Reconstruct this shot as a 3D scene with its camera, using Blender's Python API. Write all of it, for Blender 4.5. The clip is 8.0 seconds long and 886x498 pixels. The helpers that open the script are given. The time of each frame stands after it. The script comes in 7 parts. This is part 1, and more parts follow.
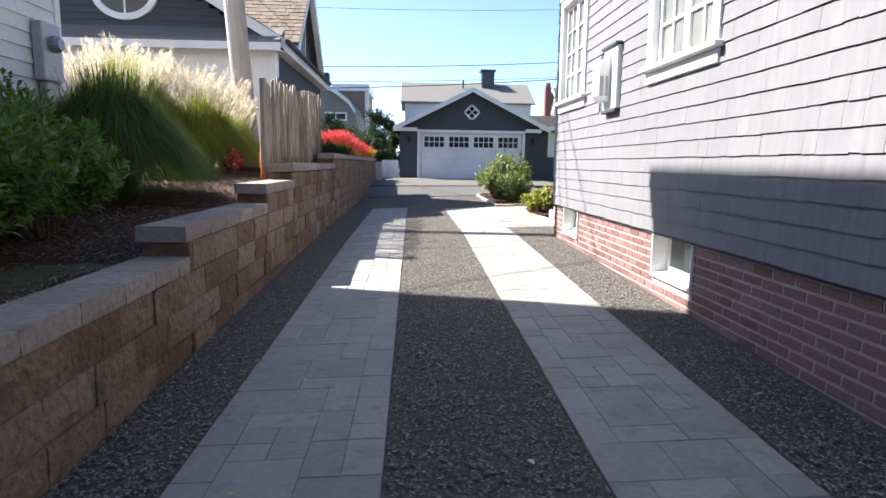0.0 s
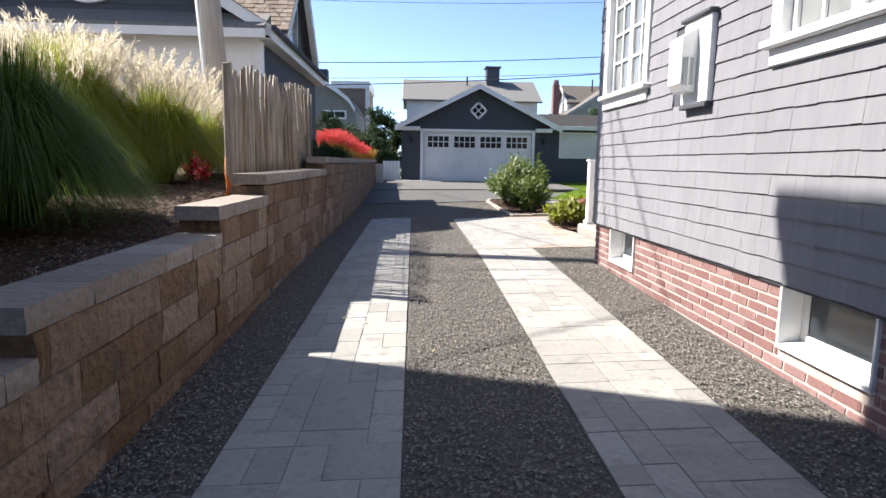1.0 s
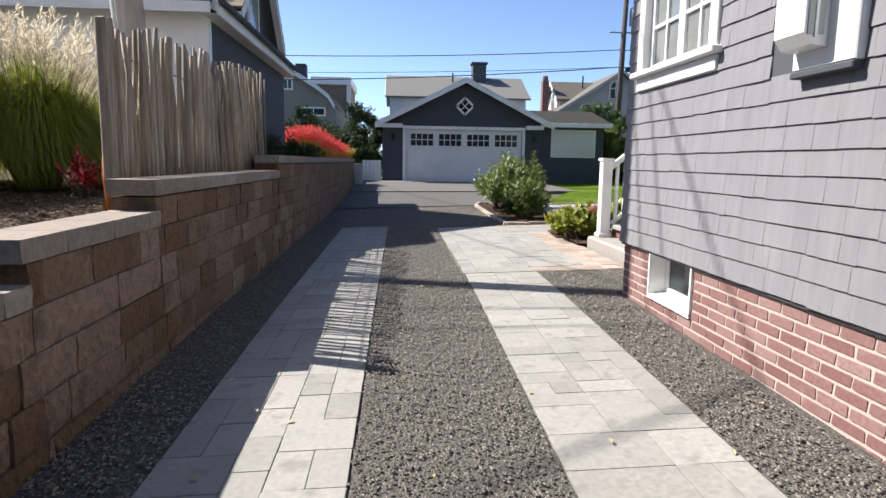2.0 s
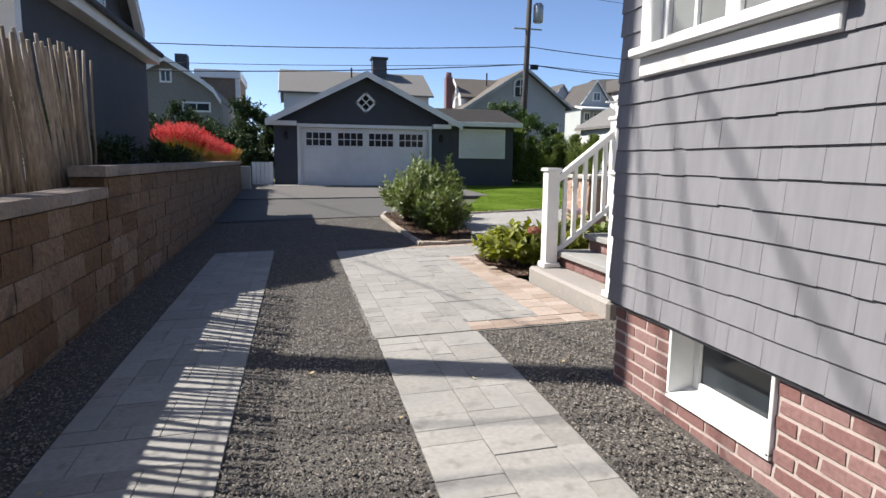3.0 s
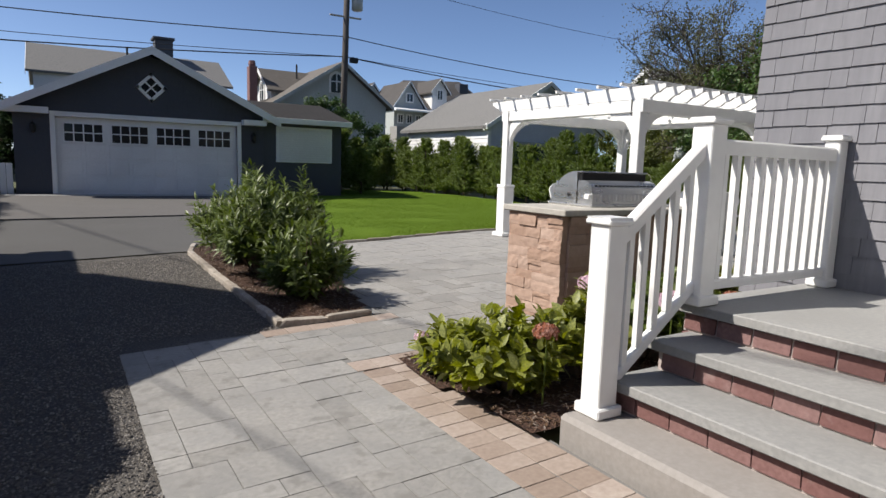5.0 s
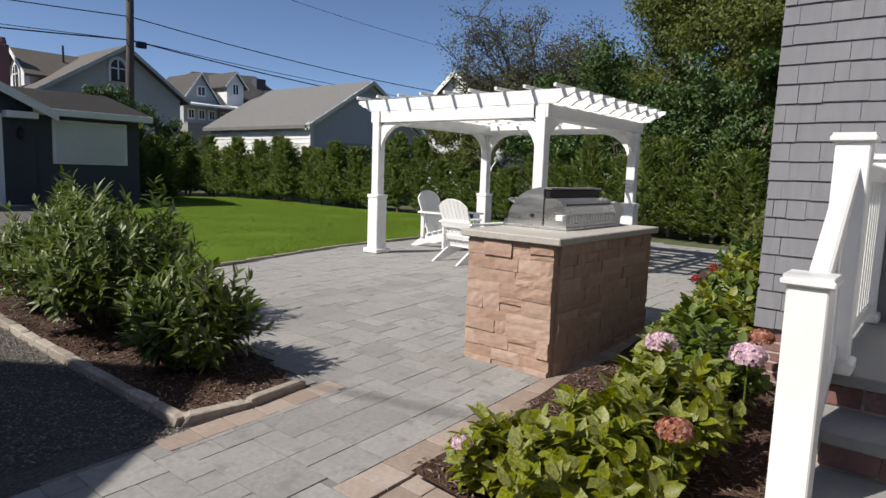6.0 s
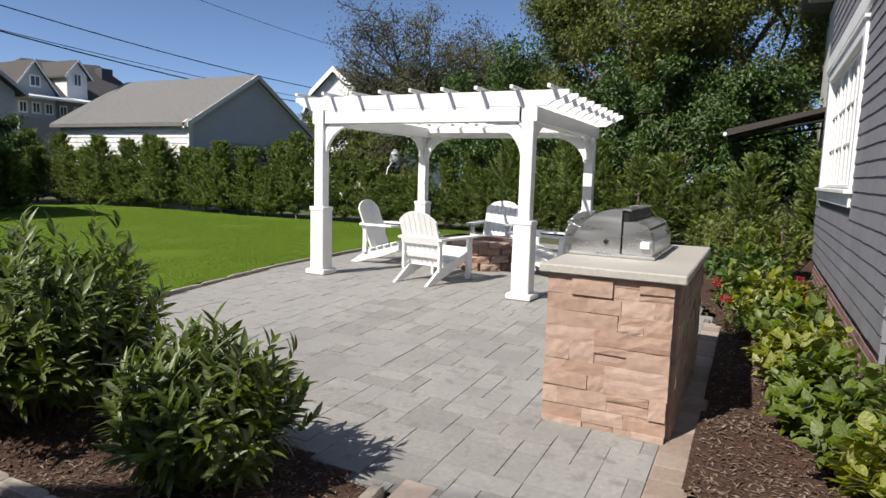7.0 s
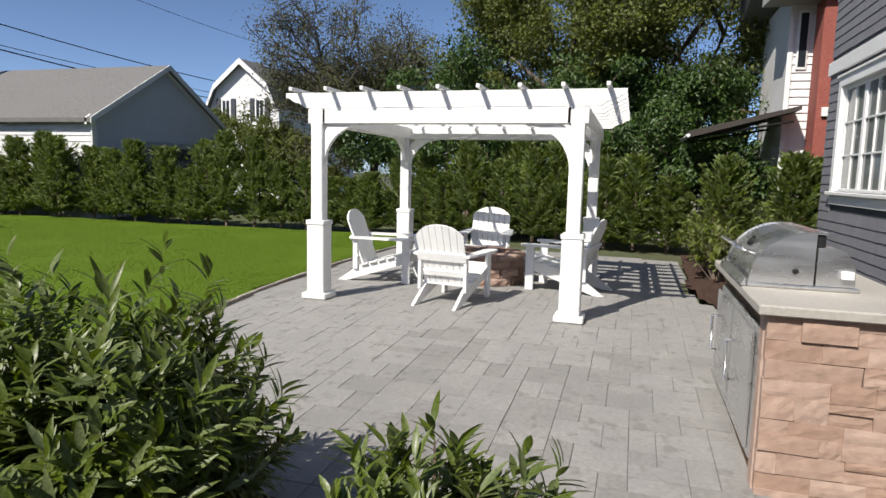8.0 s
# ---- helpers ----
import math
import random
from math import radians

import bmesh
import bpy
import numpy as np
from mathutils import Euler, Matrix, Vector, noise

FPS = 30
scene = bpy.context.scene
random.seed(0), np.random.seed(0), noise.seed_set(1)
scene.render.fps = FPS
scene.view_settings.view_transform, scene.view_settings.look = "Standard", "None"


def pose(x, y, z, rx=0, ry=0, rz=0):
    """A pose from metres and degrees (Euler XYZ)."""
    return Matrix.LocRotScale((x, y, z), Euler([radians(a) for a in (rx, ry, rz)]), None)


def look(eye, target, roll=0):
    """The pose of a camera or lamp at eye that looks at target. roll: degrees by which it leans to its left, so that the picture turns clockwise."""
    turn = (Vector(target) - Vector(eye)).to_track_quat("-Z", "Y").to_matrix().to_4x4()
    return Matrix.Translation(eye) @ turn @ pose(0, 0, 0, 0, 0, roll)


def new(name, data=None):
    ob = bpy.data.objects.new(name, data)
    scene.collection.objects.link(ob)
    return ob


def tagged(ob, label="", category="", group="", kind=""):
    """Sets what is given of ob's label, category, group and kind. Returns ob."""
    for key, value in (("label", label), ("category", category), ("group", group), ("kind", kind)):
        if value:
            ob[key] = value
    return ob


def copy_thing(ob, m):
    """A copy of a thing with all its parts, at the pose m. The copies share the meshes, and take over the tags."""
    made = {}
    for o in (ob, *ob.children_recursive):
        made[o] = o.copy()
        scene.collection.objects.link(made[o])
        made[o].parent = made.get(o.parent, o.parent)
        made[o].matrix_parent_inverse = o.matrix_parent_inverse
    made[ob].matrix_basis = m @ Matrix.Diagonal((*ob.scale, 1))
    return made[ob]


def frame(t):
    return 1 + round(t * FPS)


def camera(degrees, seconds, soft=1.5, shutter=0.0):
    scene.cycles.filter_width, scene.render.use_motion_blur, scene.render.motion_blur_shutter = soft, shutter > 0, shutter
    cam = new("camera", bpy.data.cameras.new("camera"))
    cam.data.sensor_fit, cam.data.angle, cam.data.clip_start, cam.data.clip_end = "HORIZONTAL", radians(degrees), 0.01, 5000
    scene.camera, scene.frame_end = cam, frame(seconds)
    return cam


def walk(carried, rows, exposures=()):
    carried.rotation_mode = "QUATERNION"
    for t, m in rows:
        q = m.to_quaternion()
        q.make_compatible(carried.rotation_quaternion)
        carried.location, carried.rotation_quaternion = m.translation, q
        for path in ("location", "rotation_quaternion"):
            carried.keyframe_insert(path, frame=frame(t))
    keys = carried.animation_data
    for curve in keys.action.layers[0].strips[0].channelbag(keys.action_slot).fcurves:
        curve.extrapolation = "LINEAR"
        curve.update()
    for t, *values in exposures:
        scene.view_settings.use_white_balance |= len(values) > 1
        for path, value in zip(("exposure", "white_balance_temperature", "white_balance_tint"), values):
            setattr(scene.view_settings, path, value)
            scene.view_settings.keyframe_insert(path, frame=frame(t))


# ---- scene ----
cam = camera(70.7, 8.0)
PATH = [
    (0, (-0.102, -0.308, 1.288), (0.01, 1.67, 1.017), 0.8),
    (0.5, (-0.149, 0.549, 1.362), (-0.04, 2.528, 1.088), 0.9),
    (1, (-0.159, 1.446, 1.397), (-0.05, 3.424, 1.122), 0.9),
    (1.2, (-0.137, 1.793, 1.391), (-0.032, 3.771, 1.117), 0.9),
    (2.3, (0.026, 3.854, 1.419), (0.256, 5.821, 1.14), 0.8),
    (2.5, (0.023, 4.25, 1.448), (0.334, 6.206, 1.169), 0.7),
    (3, (0.177, 5.249, 1.536), (0.635, 7.176, 1.257), 0.7),
    (3.5, (0.2, 6.2, 1.574), (0.783, 8.093, 1.294), 0.6),
    (4, (0.343, 7.156, 1.609), (1.048, 9.007, 1.329), 0.6),
    (4.2, (0.393, 7.526, 1.628), (1.157, 9.352, 1.346), 0.5),
    (5.3, (0.373, 9.581, 1.736), (1.557, 11.172, 1.481), 2.3),
    (5.5, (0.331, 9.965, 1.754), (1.619, 11.474, 1.503), 2.4),
    (6, (0.241, 10.837, 1.789), (1.778, 12.093, 1.544), 2.0),
    (6.5, (0.247, 11.697, 1.832), (1.96, 12.701, 1.594), 1.7),
    (7, (0.337, 12.545, 1.887), (2.113, 13.435, 1.649), 1.7),
    (7.5, (0.444, 13.426, 1.946), (2.28, 14.181, 1.705), 1.5),
    (8, (0.637, 14.318, 1.965), (2.538, 14.892, 1.727), 1.4),
]
walk(cam, [(t, look(eye, target, roll)) for t, eye, target, roll in PATH],
     exposures=[(0.0, 1.88), (1.0, 1.6), (2.5, 1.04), (3.5, 0.84), (4.2, 0.64), (5.4, 0.3), (6.1, 0.22), (7.0, 0.42), (8.0, 0.32)])

# ---- sky and sun: afternoon sun over the left-hand neighbours, slightly behind the garage ----
SUN_EL, SHADOW_X, SHADOW_Y = 45.2, 1.0, -0.455
world = bpy.data.worlds.new("sky")
scene.world = world
world.use_nodes = True
wn = world.node_tree
sky = wn.nodes.new("ShaderNodeTexSky")
sky.sky_type, sky.sun_disc = "NISHITA", False
sky.sun_elevation = radians(SUN_EL)
sky.sun_rotation = math.atan2(-SHADOW_X, -SHADOW_Y)
sky.air_density, sky.dust_density, sky.ozone_density = 0.48, 0.6, 3.0
wn.links.new(sky.outputs[0], wn.nodes["Background"].inputs[0])
wn.nodes["Background"].inputs[1].default_value = 0.118
sun = new("sun", bpy.data.lights.new("sun", "SUN"))
sun.data.energy, sun.data.angle, sun.data.color = 5.0, radians(0.53), (1.0, 0.94, 0.85)
dip = math.tan(radians(SUN_EL)) * math.hypot(SHADOW_X, SHADOW_Y)
sun.matrix_world = look((0, 0, 30), (SHADOW_X, SHADOW_Y, 30 - dip))


# ---- shapes ----
class Geo:
    """Collects corners and faces of one mesh."""

    def __init__(self):
        self.v, self.f = [], []

    def add(self, verts, faces, m=None):
        n = len(self.v)
        self.v += [tuple(m @ Vector(p)) for p in verts] if m else [tuple(p) for p in verts]
        self.f += [tuple(n + i for i in f) for f in faces]
        return self

    def box(self, x0, x1, y0, y1, z0, z1, m=None):
        v = [(x, y, z) for z in (z0, z1) for y in (y0, y1) for x in (x0, x1)]
        return self.add(v, [(0, 2, 3, 1), (4, 5, 7, 6), (0, 1, 5, 4), (2, 6, 7, 3), (0, 4, 6, 2), (1, 3, 7, 5)], m)

    def soft(self, x0, x1, y0, y1, z0, z1, b=0.01, m=None):
        """A box with chamfered edges."""
        lo, hi, v, idx = (x0, y0, z0), (x1, y1, z1), [], {}
        for sx in (0, 1):
            for sy in (0, 1):
                for sz in (0, 1):
                    s = (sx, sy, sz)
                    for a in range(3):
                        p = []
                        for k in range(3):
                            e = hi[k] if s[k] else lo[k]
                            p.append(e if k == a else e + (-b if s[k] else b))
                        idx[s, a] = len(v)
                        v.append(tuple(p))
        f = []
        for a in range(3):
            u, w = (a + 1) % 3, (a + 2) % 3
            for sa in (0, 1):
                ring = []
                for cu, cw in ((0, 0), (1, 0), (1, 1), (0, 1)):
                    s = [0, 0, 0]
                    s[a], s[u], s[w] = sa, cu, cw
                    ring.append(idx[tuple(s), a])
                f.append(tuple(ring if sa else ring[::-1]))
            for cu in (0, 1):
                for cw in (0, 1):
                    s0, s1 = [0, 0, 0], [0, 0, 0]
                    s0[u] = s1[u] = cu
                    s0[w] = s1[w] = cw
                    s0[a], s1[a] = 0, 1
                    q = [idx[tuple(s0), u], idx[tuple(s1), u], idx[tuple(s1), w], idx[tuple(s0), w]]
                    f.append(tuple(q if cu == cw else q[::-1]))
        for sx in (0, 1):
            for sy in (0, 1):
                for sz in (0, 1):
                    t = [idx[(sx, sy, sz), a] for a in range(3)]
                    f.append(tuple(t if (sx + sy + sz) % 2 else t[::-1]))
        return self.add(v, f, m)

    def prism(self, ring, shift, m=None):
        """A flat ring of points, drawn out by a shift."""
        n, s = len(ring), Vector(shift)
        v = [Vector(p) for p in ring] + [Vector(p) + s for p in ring]
        f = [tuple(range(n))[::-1], tuple(range(n, 2 * n))] + [(i, (i + 1) % n, n + (i + 1) % n, n + i) for i in range(n)]
        return self.add(v, f, m)

    def tube(self, pts, radii, n=8, m=None):
        """A round limb through points, closed at both ends."""
        pts = [Vector(p) for p in pts]
        rs = radii if isinstance(radii, (list, tuple)) else [radii] * len(pts)
        v, f = [], []
        for i, p in enumerate(pts):
            d = (pts[min(i + 1, len(pts) - 1)] - pts[max(i - 1, 0)]).normalized()
            a = d.orthogonal().normalized() if abs(d.z) < 0.9 else d.cross(Vector((0, 1, 0))).normalized()
            b = d.cross(a)
            v += [p + rs[i] * (math.cos(2 * math.pi * k / n) * a + math.sin(2 * math.pi * k / n) * b) for k in range(n)]
        for i in range(len(pts) - 1):
            f += [(i * n + k, i * n + (k + 1) % n, (i + 1) * n + (k + 1) % n, (i + 1) * n + k) for k in range(n)]
        f += [tuple(range(n))[::-1], tuple(range((len(pts) - 1) * n, len(pts) * n))]
        return self.add(v, f, m)

    def lathe(self, profile, n=16, m=None):
        """Turned about z: (radius, height) from below up."""
        v = [(r * math.cos(2 * math.pi * k / n), r * math.sin(2 * math.pi * k / n), z) for r, z in profile for k in range(n)]
        f = [(i * n + k, i * n + (k + 1) % n, (i + 1) * n + (k + 1) % n, (i + 1) * n + k) for i in range(len(profile) - 1) for k in range(n)]
        f += [tuple(range(n))[::-1], tuple(range((len(profile) - 1) * n, len(profile) * n))]
        return self.add(v, f, m)

    def leaves(self, base, way, up, length, width, fold=0.25):
        """Folded leaf blades, one a row of arrays: foot, direction, face normal."""
        base, way, up = (np.asarray(a, float).reshape(-1, 3) for a in (base, way, up))
        way = way / (np.linalg.norm(way, axis=1, keepdims=True) + 1e-9)
        side = np.cross(way, up)
        side /= np.linalg.norm(side, axis=1, keepdims=True) + 1e-9
        nor = np.cross(side, way)
        L, W = np.reshape(length, (-1, 1)) * np.ones((len(base), 1)), np.reshape(width, (-1, 1)) * np.ones((len(base), 1))
        mid = base + way * L * 0.5
        l, r = mid + side * W / 2 + nor * W * fold, mid - side * W / 2 + nor * W * fold
        tip = base + way * L - nor * L * 0.12
        n0, k = len(self.v), len(base)
        self.v += np.stack([base, l, tip, r], 1).reshape(-1, 3).tolist()
        self.f += [(n0 + 4 * i, n0 + 4 * i + 2, n0 + 4 * i + 1) for i in range(k)] + [(n0 + 4 * i, n0 + 4 * i + 3, n0 + 4 * i + 2) for i in range(k)]
        return self

    def ovals(self, base, way, up, length, width, fold=0.12, bend=0.25):
        """Broad leaves with an oval outline, a folded midrib and a drooping tip."""
        base, way, up = (np.asarray(a, float).reshape(-1, 3) for a in (base, way, up))
        way = way / (np.linalg.norm(way, axis=1, keepdims=True) + 1e-9)
        side = np.cross(way, up)
        side /= np.linalg.norm(side, axis=1, keepdims=True) + 1e-9
        nor = np.cross(side, way)
        k = len(base)
        L, W = np.reshape(length, (-1, 1)) * np.ones((k, 1)), np.reshape(width, (-1, 1)) * np.ones((k, 1))
        pts = [base]
        for t, w in ((0.14, 0.30), (0.36, 0.5), (0.62, 0.43), (0.84, 0.2)):
            mid = base + way * L * t - nor * L * bend * t * t
            pts += [mid + side * W * w + nor * W * fold, mid, mid - side * W * w + nor * W * fold]
        pts.append(base + way * L - nor * L * bend)
        n0, m = len(self.v), len(pts)
        self.v += np.stack(pts, 1).reshape(-1, 3).tolist()
        one = [(0, 2, 1), (0, 3, 2)] + [q for r in (1, 4, 7) for q in ((r, r + 1, r + 4, r + 3), (r + 1, r + 2, r + 5, r + 4))] + [(10, 11, 13), (11, 12, 13)]
        self.f += [tuple(n0 + m * i + c for c in q) for i in range(k) for q in one]
        return self

    def data(self, name, mat, smooth=False):
        me = bpy.data.meshes.new(name)
        me.from_pydata(self.v, [], self.f)
        me.materials.append(mat)
        if smooth:
            me.polygons.foreach_set("use_smooth", [True] * len(me.polygons))
        me.update()
        return me


def thing(name, label, category, at=(0, 0, 0), turn=0.0, group="", kind=""):
    ob = new(name)
    ob.matrix_world = pose(*at, 0, 0, turn)
    return tagged(ob, label, category, group, kind)


def part(name, geo, mat, parent, label="", smooth=False, kind=""):
    ob = new(name, geo.data(name, mat, smooth))
    ob.parent = parent
    return tagged(ob, label, kind=kind)


def solid(name, geo, mat, label, category, group="", kind="", smooth=False):
    return tagged(new(name, geo.data(name, mat, smooth)), label, category, group, kind)


def piece(name, data, parent, m):
    """One of many alike pieces on shared mesh data."""
    ob = new(name, data)
    ob.parent = parent
    ob.matrix_basis = m
    return ob


def sized(x, y, z, sx, sy, sz, rz=0.0, rx=0.0):
    return Matrix.LocRotScale((x, y, z), Euler((rx, 0, rz)), (sx, sy, sz))


def unit(chamfer, seed=0, rough=0.0):
    """A chamfered block about one metre each way round its centre, with a little unevenness."""
    rnd = random.Random(seed)
    g = Geo().soft(-0.5, 0.5, -0.5, 0.5, -0.5, 0.5, chamfer)
    g.v = [tuple(c + rnd.uniform(-rough, rough) for c in p) for p in g.v]
    return g


def lerp(x, xs, ys):
    return float(np.interp(x, xs, ys))


def ground(x, y):
    """Height of the driveway and garden: a gentle rise to the garage, and from the drive up to the patio."""
    b = lerp(y, (-8, 0, 2.2, 4.5, 8.5, 14, 18, 22, 28.5, 40), (0.05, 0.09, 0.11, 0.15, 0.23, 0.25, 0.27, 0.38, 0.58, 0.6))
    k = lerp(y, (18, 26), (0.035, 0.0))
    return b + k * min(max(x, -2.0), 7.0)


def bank(y):
    """Height of the planted bank behind the retaining wall."""
    return lerp(y, (-6, 0, 3.7, 5.9, 7.4, 11.5, 22, 40), (0.4, 0.52, 0.66, 0.86, 1.04, 1.22, 1.32, 1.0))


def sheet(x0, x1, y0, y1, height, nx, ny, inside=None):
    """A grid over the plan, at height(x, y)."""
    g = Geo()
    xs, ys = np.linspace(x0, x1, nx + 1), np.linspace(y0, y1, ny + 1)
    g.v = [(x, y, height(x, y)) for y in ys for x in xs]
    for j in range(ny):
        for i in range(nx):
            if inside is None or inside((xs[i] + xs[i + 1]) / 2, (ys[j] + ys[j + 1]) / 2):
                a = j * (nx + 1) + i
                g.f.append((a, a + 1, a + nx + 2, a + nx + 1))
    return g


def within(x, y, ring):
    hit = False
    for (x0, y0), (x1, y1) in zip(ring, ring[1:] + ring[:1]):
        if (y0 > y) != (y1 > y) and x < (x1 - x0) * (y - y0) / (y1 - y0) + x0:
            hit = not hit
    return hit


def flat(ring, height, thick=0.03):
    """A slab with a ring for its plan, its top following height(x, y)."""
    n = len(ring)
    v = [(x, y, height(x, y)) for x, y in ring] + [(x, y, height(x, y) - thick) for x, y in ring]
    return Geo().add(v, [tuple(range(n)), tuple(range(n, 2 * n))[::-1]] + [(i, n + i, n + (i + 1) % n, (i + 1) % n) for i in range(n)])


# ---- materials ----
def material(name, a, b, rough=0.7, fine=60.0, coarse=1.5, bump=0.2, depth=0.004, vary=0.12, metal=0.0, dirt=None, dirt_at=0.62, stretch=(1, 1, 1), spec=0.4, island=False, c=None):
    """A surface of two base colours, mixed by fine grain and broad patches, with relief, wear and a change from piece to piece."""
    mt = bpy.data.materials.new(name)
    mt.use_nodes = True
    nt = mt.node_tree
    bs = nt.nodes["Principled BSDF"]
    N = nt.nodes.new
    pos = N("ShaderNodeNewGeometry")
    mp = N("ShaderNodeMapping")
    mp.inputs["Scale"].default_value = stretch
    nt.links.new(pos.outputs["Position"], mp.inputs[0])

    def grain(scale, detail=4.0):
        t = N("ShaderNodeTexNoise")
        t.inputs["Scale"].default_value, t.inputs["Detail"].default_value = scale, detail
        nt.links.new(mp.outputs[0], t.inputs["Vector"])
        return t.outputs["Fac"]

    def mix(fac, x, y, mode="MIX"):
        m = N("ShaderNodeMix")
        m.data_type, m.blend_type = "RGBA", mode
        for sock, val in ((m.inputs["Factor"], fac), (m.inputs["A"], x), (m.inputs["B"], y)):
            if isinstance(val, (tuple, list)):
                sock.default_value = (*val, 1) if len(val) == 3 else val
            elif isinstance(val, (int, float)):
                sock.default_value = val
            else:
                nt.links.new(val, sock)
        return m.outputs["Result"]

    def ramp(fac, lo, hi, to0=0.0, to1=1.0):
        r = N("ShaderNodeMapRange")
        r.inputs["From Min"].default_value, r.inputs["From Max"].default_value = lo, hi
        r.inputs["To Min"].default_value, r.inputs["To Max"].default_value = to0, to1
        nt.links.new(fac, r.inputs["Value"])
        return r.outputs[0]

    f, k = grain(fine), grain(coarse)
    col = mix(ramp(f, 0.3, 0.7), a, b)
    col = mix(ramp(k, 0.35, 0.65, 0.0, 0.5), col, c or tuple(0.5 * (p + q) * 0.8 for p, q in zip(a, b)))
    info = N("ShaderNodeObjectInfo").outputs["Random"] if not island else pos.outputs["Random Per Island"]
    hsv = N("ShaderNodeHueSaturation")
    nt.links.new(ramp(info, 0, 1, 1 - vary, 1 + vary), hsv.inputs["Value"])
    nt.links.new(ramp(info, 0, 1, 1 + vary * 0.8, 1 - vary * 0.8), hsv.inputs["Saturation"])
    nt.links.new(col, hsv.inputs["Color"])
    col = hsv.outputs[0]
    if dirt:
        col = mix(ramp(grain(coarse * 2.7, 6.0), dirt_at, dirt_at + 0.12, 0.0, 0.7), col, dirt)
    nt.links.new(col, bs.inputs["Base Color"])
    nt.links.new(ramp(f, 0.3, 0.7, max(rough - 0.1, 0.02), min(rough + 0.1, 1.0)), bs.inputs["Roughness"])
    bs.inputs["Metallic"].default_value = metal
    bs.inputs["Specular IOR Level"].default_value = spec
    if bump:
        bp = N("ShaderNodeBump")
        bp.inputs["Strength"].default_value, bp.inputs["Distance"].default_value = bump, depth
        nt.links.new(f, bp.inputs["Height"])
        nt.links.new(bp.outputs[0], bs.inputs["Normal"])
    return mt


def leafy(name, a, b, rough=0.5, passing=0.25, spec=0.4, scale=3.0):
    """Leaves: colour changes from leaf to leaf and over the crown, some light passes through."""
    mt = material(name, a, b, rough, 90.0, scale, 0.0, vary=0.35, spec=spec, island=True)
    nt = mt.node_tree
    bs, out = nt.nodes["Principled BSDF"], nt.nodes["Material Output"]
    tr, mx = nt.nodes.new("ShaderNodeBsdfTranslucent"), nt.nodes.new("ShaderNodeMixShader")
    mx.inputs[0].default_value = passing
    src = bs.inputs["Base Color"].links[0].from_socket
    nt.links.new(src, tr.inputs[0])
    nt.links.new(bs.outputs[0], mx.inputs[1])
    nt.links.new(tr.outputs[0], mx.inputs[2])
    nt.links.new(mx.outputs[0], out.inputs[0])
    return mt


def pane(name, tint=(0.02, 0.025, 0.03), rough=0.03):
    """Opaque window glass whose dark tint stands for the dim room, with a clear reflection."""
    mt = material(name, tint, tuple(1.5 * c for c in tint), rough, 2.0, 0.6, 0.0, vary=0.05, spec=0.9)
    return mt


M = {}
M["gravel"] = material("gravel", (0.036, 0.033, 0.03), (0.14, 0.127, 0.115), 0.9, 55.0, 1.2, 1.0, 0.02, 0.0, c=(0.065, 0.062, 0.059))
M["pebble"] = material("pebble", (0.066, 0.06, 0.055), (0.255, 0.23, 0.205), 0.85, 30.0, 2.0, 0.2, vary=0.36, island=True)
M["paver"] = material("grey paver", (0.222, 0.214, 0.202), (0.3, 0.289, 0.272), 0.85, 35.0, 3.2, 0.6, 0.006, 0.11, dirt=(0.175, 0.167, 0.156), dirt_at=0.57, c=(0.21, 0.208, 0.204))
M["joint"] = material("joint sand", (0.13, 0.126, 0.119), (0.205, 0.198, 0.187), 0.95, 80.0, 2.0, 0.4)
M["tan"] = material("tan paver", (0.265, 0.21, 0.175), (0.35, 0.288, 0.245), 0.85, 35.0, 1.6, 0.35, 0.004, 0.18, dirt=(0.24, 0.21, 0.18), c=(0.255, 0.195, 0.16))
M["block"] = material("tumbled block", (0.135, 0.086, 0.055), (0.25, 0.168, 0.112), 0.9, 22.0, 1.8, 1.0, 0.03, 0.3, dirt=(0.085, 0.06, 0.048), dirt_at=0.56, c=(0.16, 0.105, 0.07))
M["cap"] = material("cap block", (0.205, 0.172, 0.15), (0.335, 0.288, 0.256), 0.9, 26.0, 2.0, 0.8, 0.012, 0.15, dirt=(0.18, 0.15, 0.13))
M["ledge"] = material("ledge stone", (0.335, 0.228, 0.176), (0.44, 0.312, 0.245), 0.9, 18.0, 2.2, 0.7, 0.010, 0.12, dirt=(0.30, 0.21, 0.16))
M["counter"] = material("pale stone worktop", (0.37, 0.35, 0.315), (0.49, 0.465, 0.42), 0.7, 40.0, 1.4, 0.2, 0.003, 0.06, dirt=(0.31, 0.295, 0.265))
M["slab"] = material("bluestone", (0.245, 0.245, 0.242), (0.33, 0.326, 0.318), 0.75, 40.0, 1.4, 0.2, 0.003, 0.06, dirt=(0.25, 0.25, 0.24))
M["step"] = material("pinkish step stone", (0.265, 0.245, 0.23), (0.34, 0.318, 0.3), 0.85, 40.0, 1.2, 0.3, 0.003, 0.05, dirt=(0.22, 0.2, 0.185))
M["concrete"] = material("concrete", (0.40, 0.39, 0.37), (0.52, 0.51, 0.48), 0.9, 40.0, 1.2, 0.3, 0.003, 0.05, dirt=(0.3, 0.29, 0.27))
M["asphalt"] = material("asphalt", (0.05, 0.049, 0.048), (0.115, 0.112, 0.109), 0.9, 70.0, 0.8, 0.5, 0.006, 0.0, c=(0.065, 0.063, 0.061))
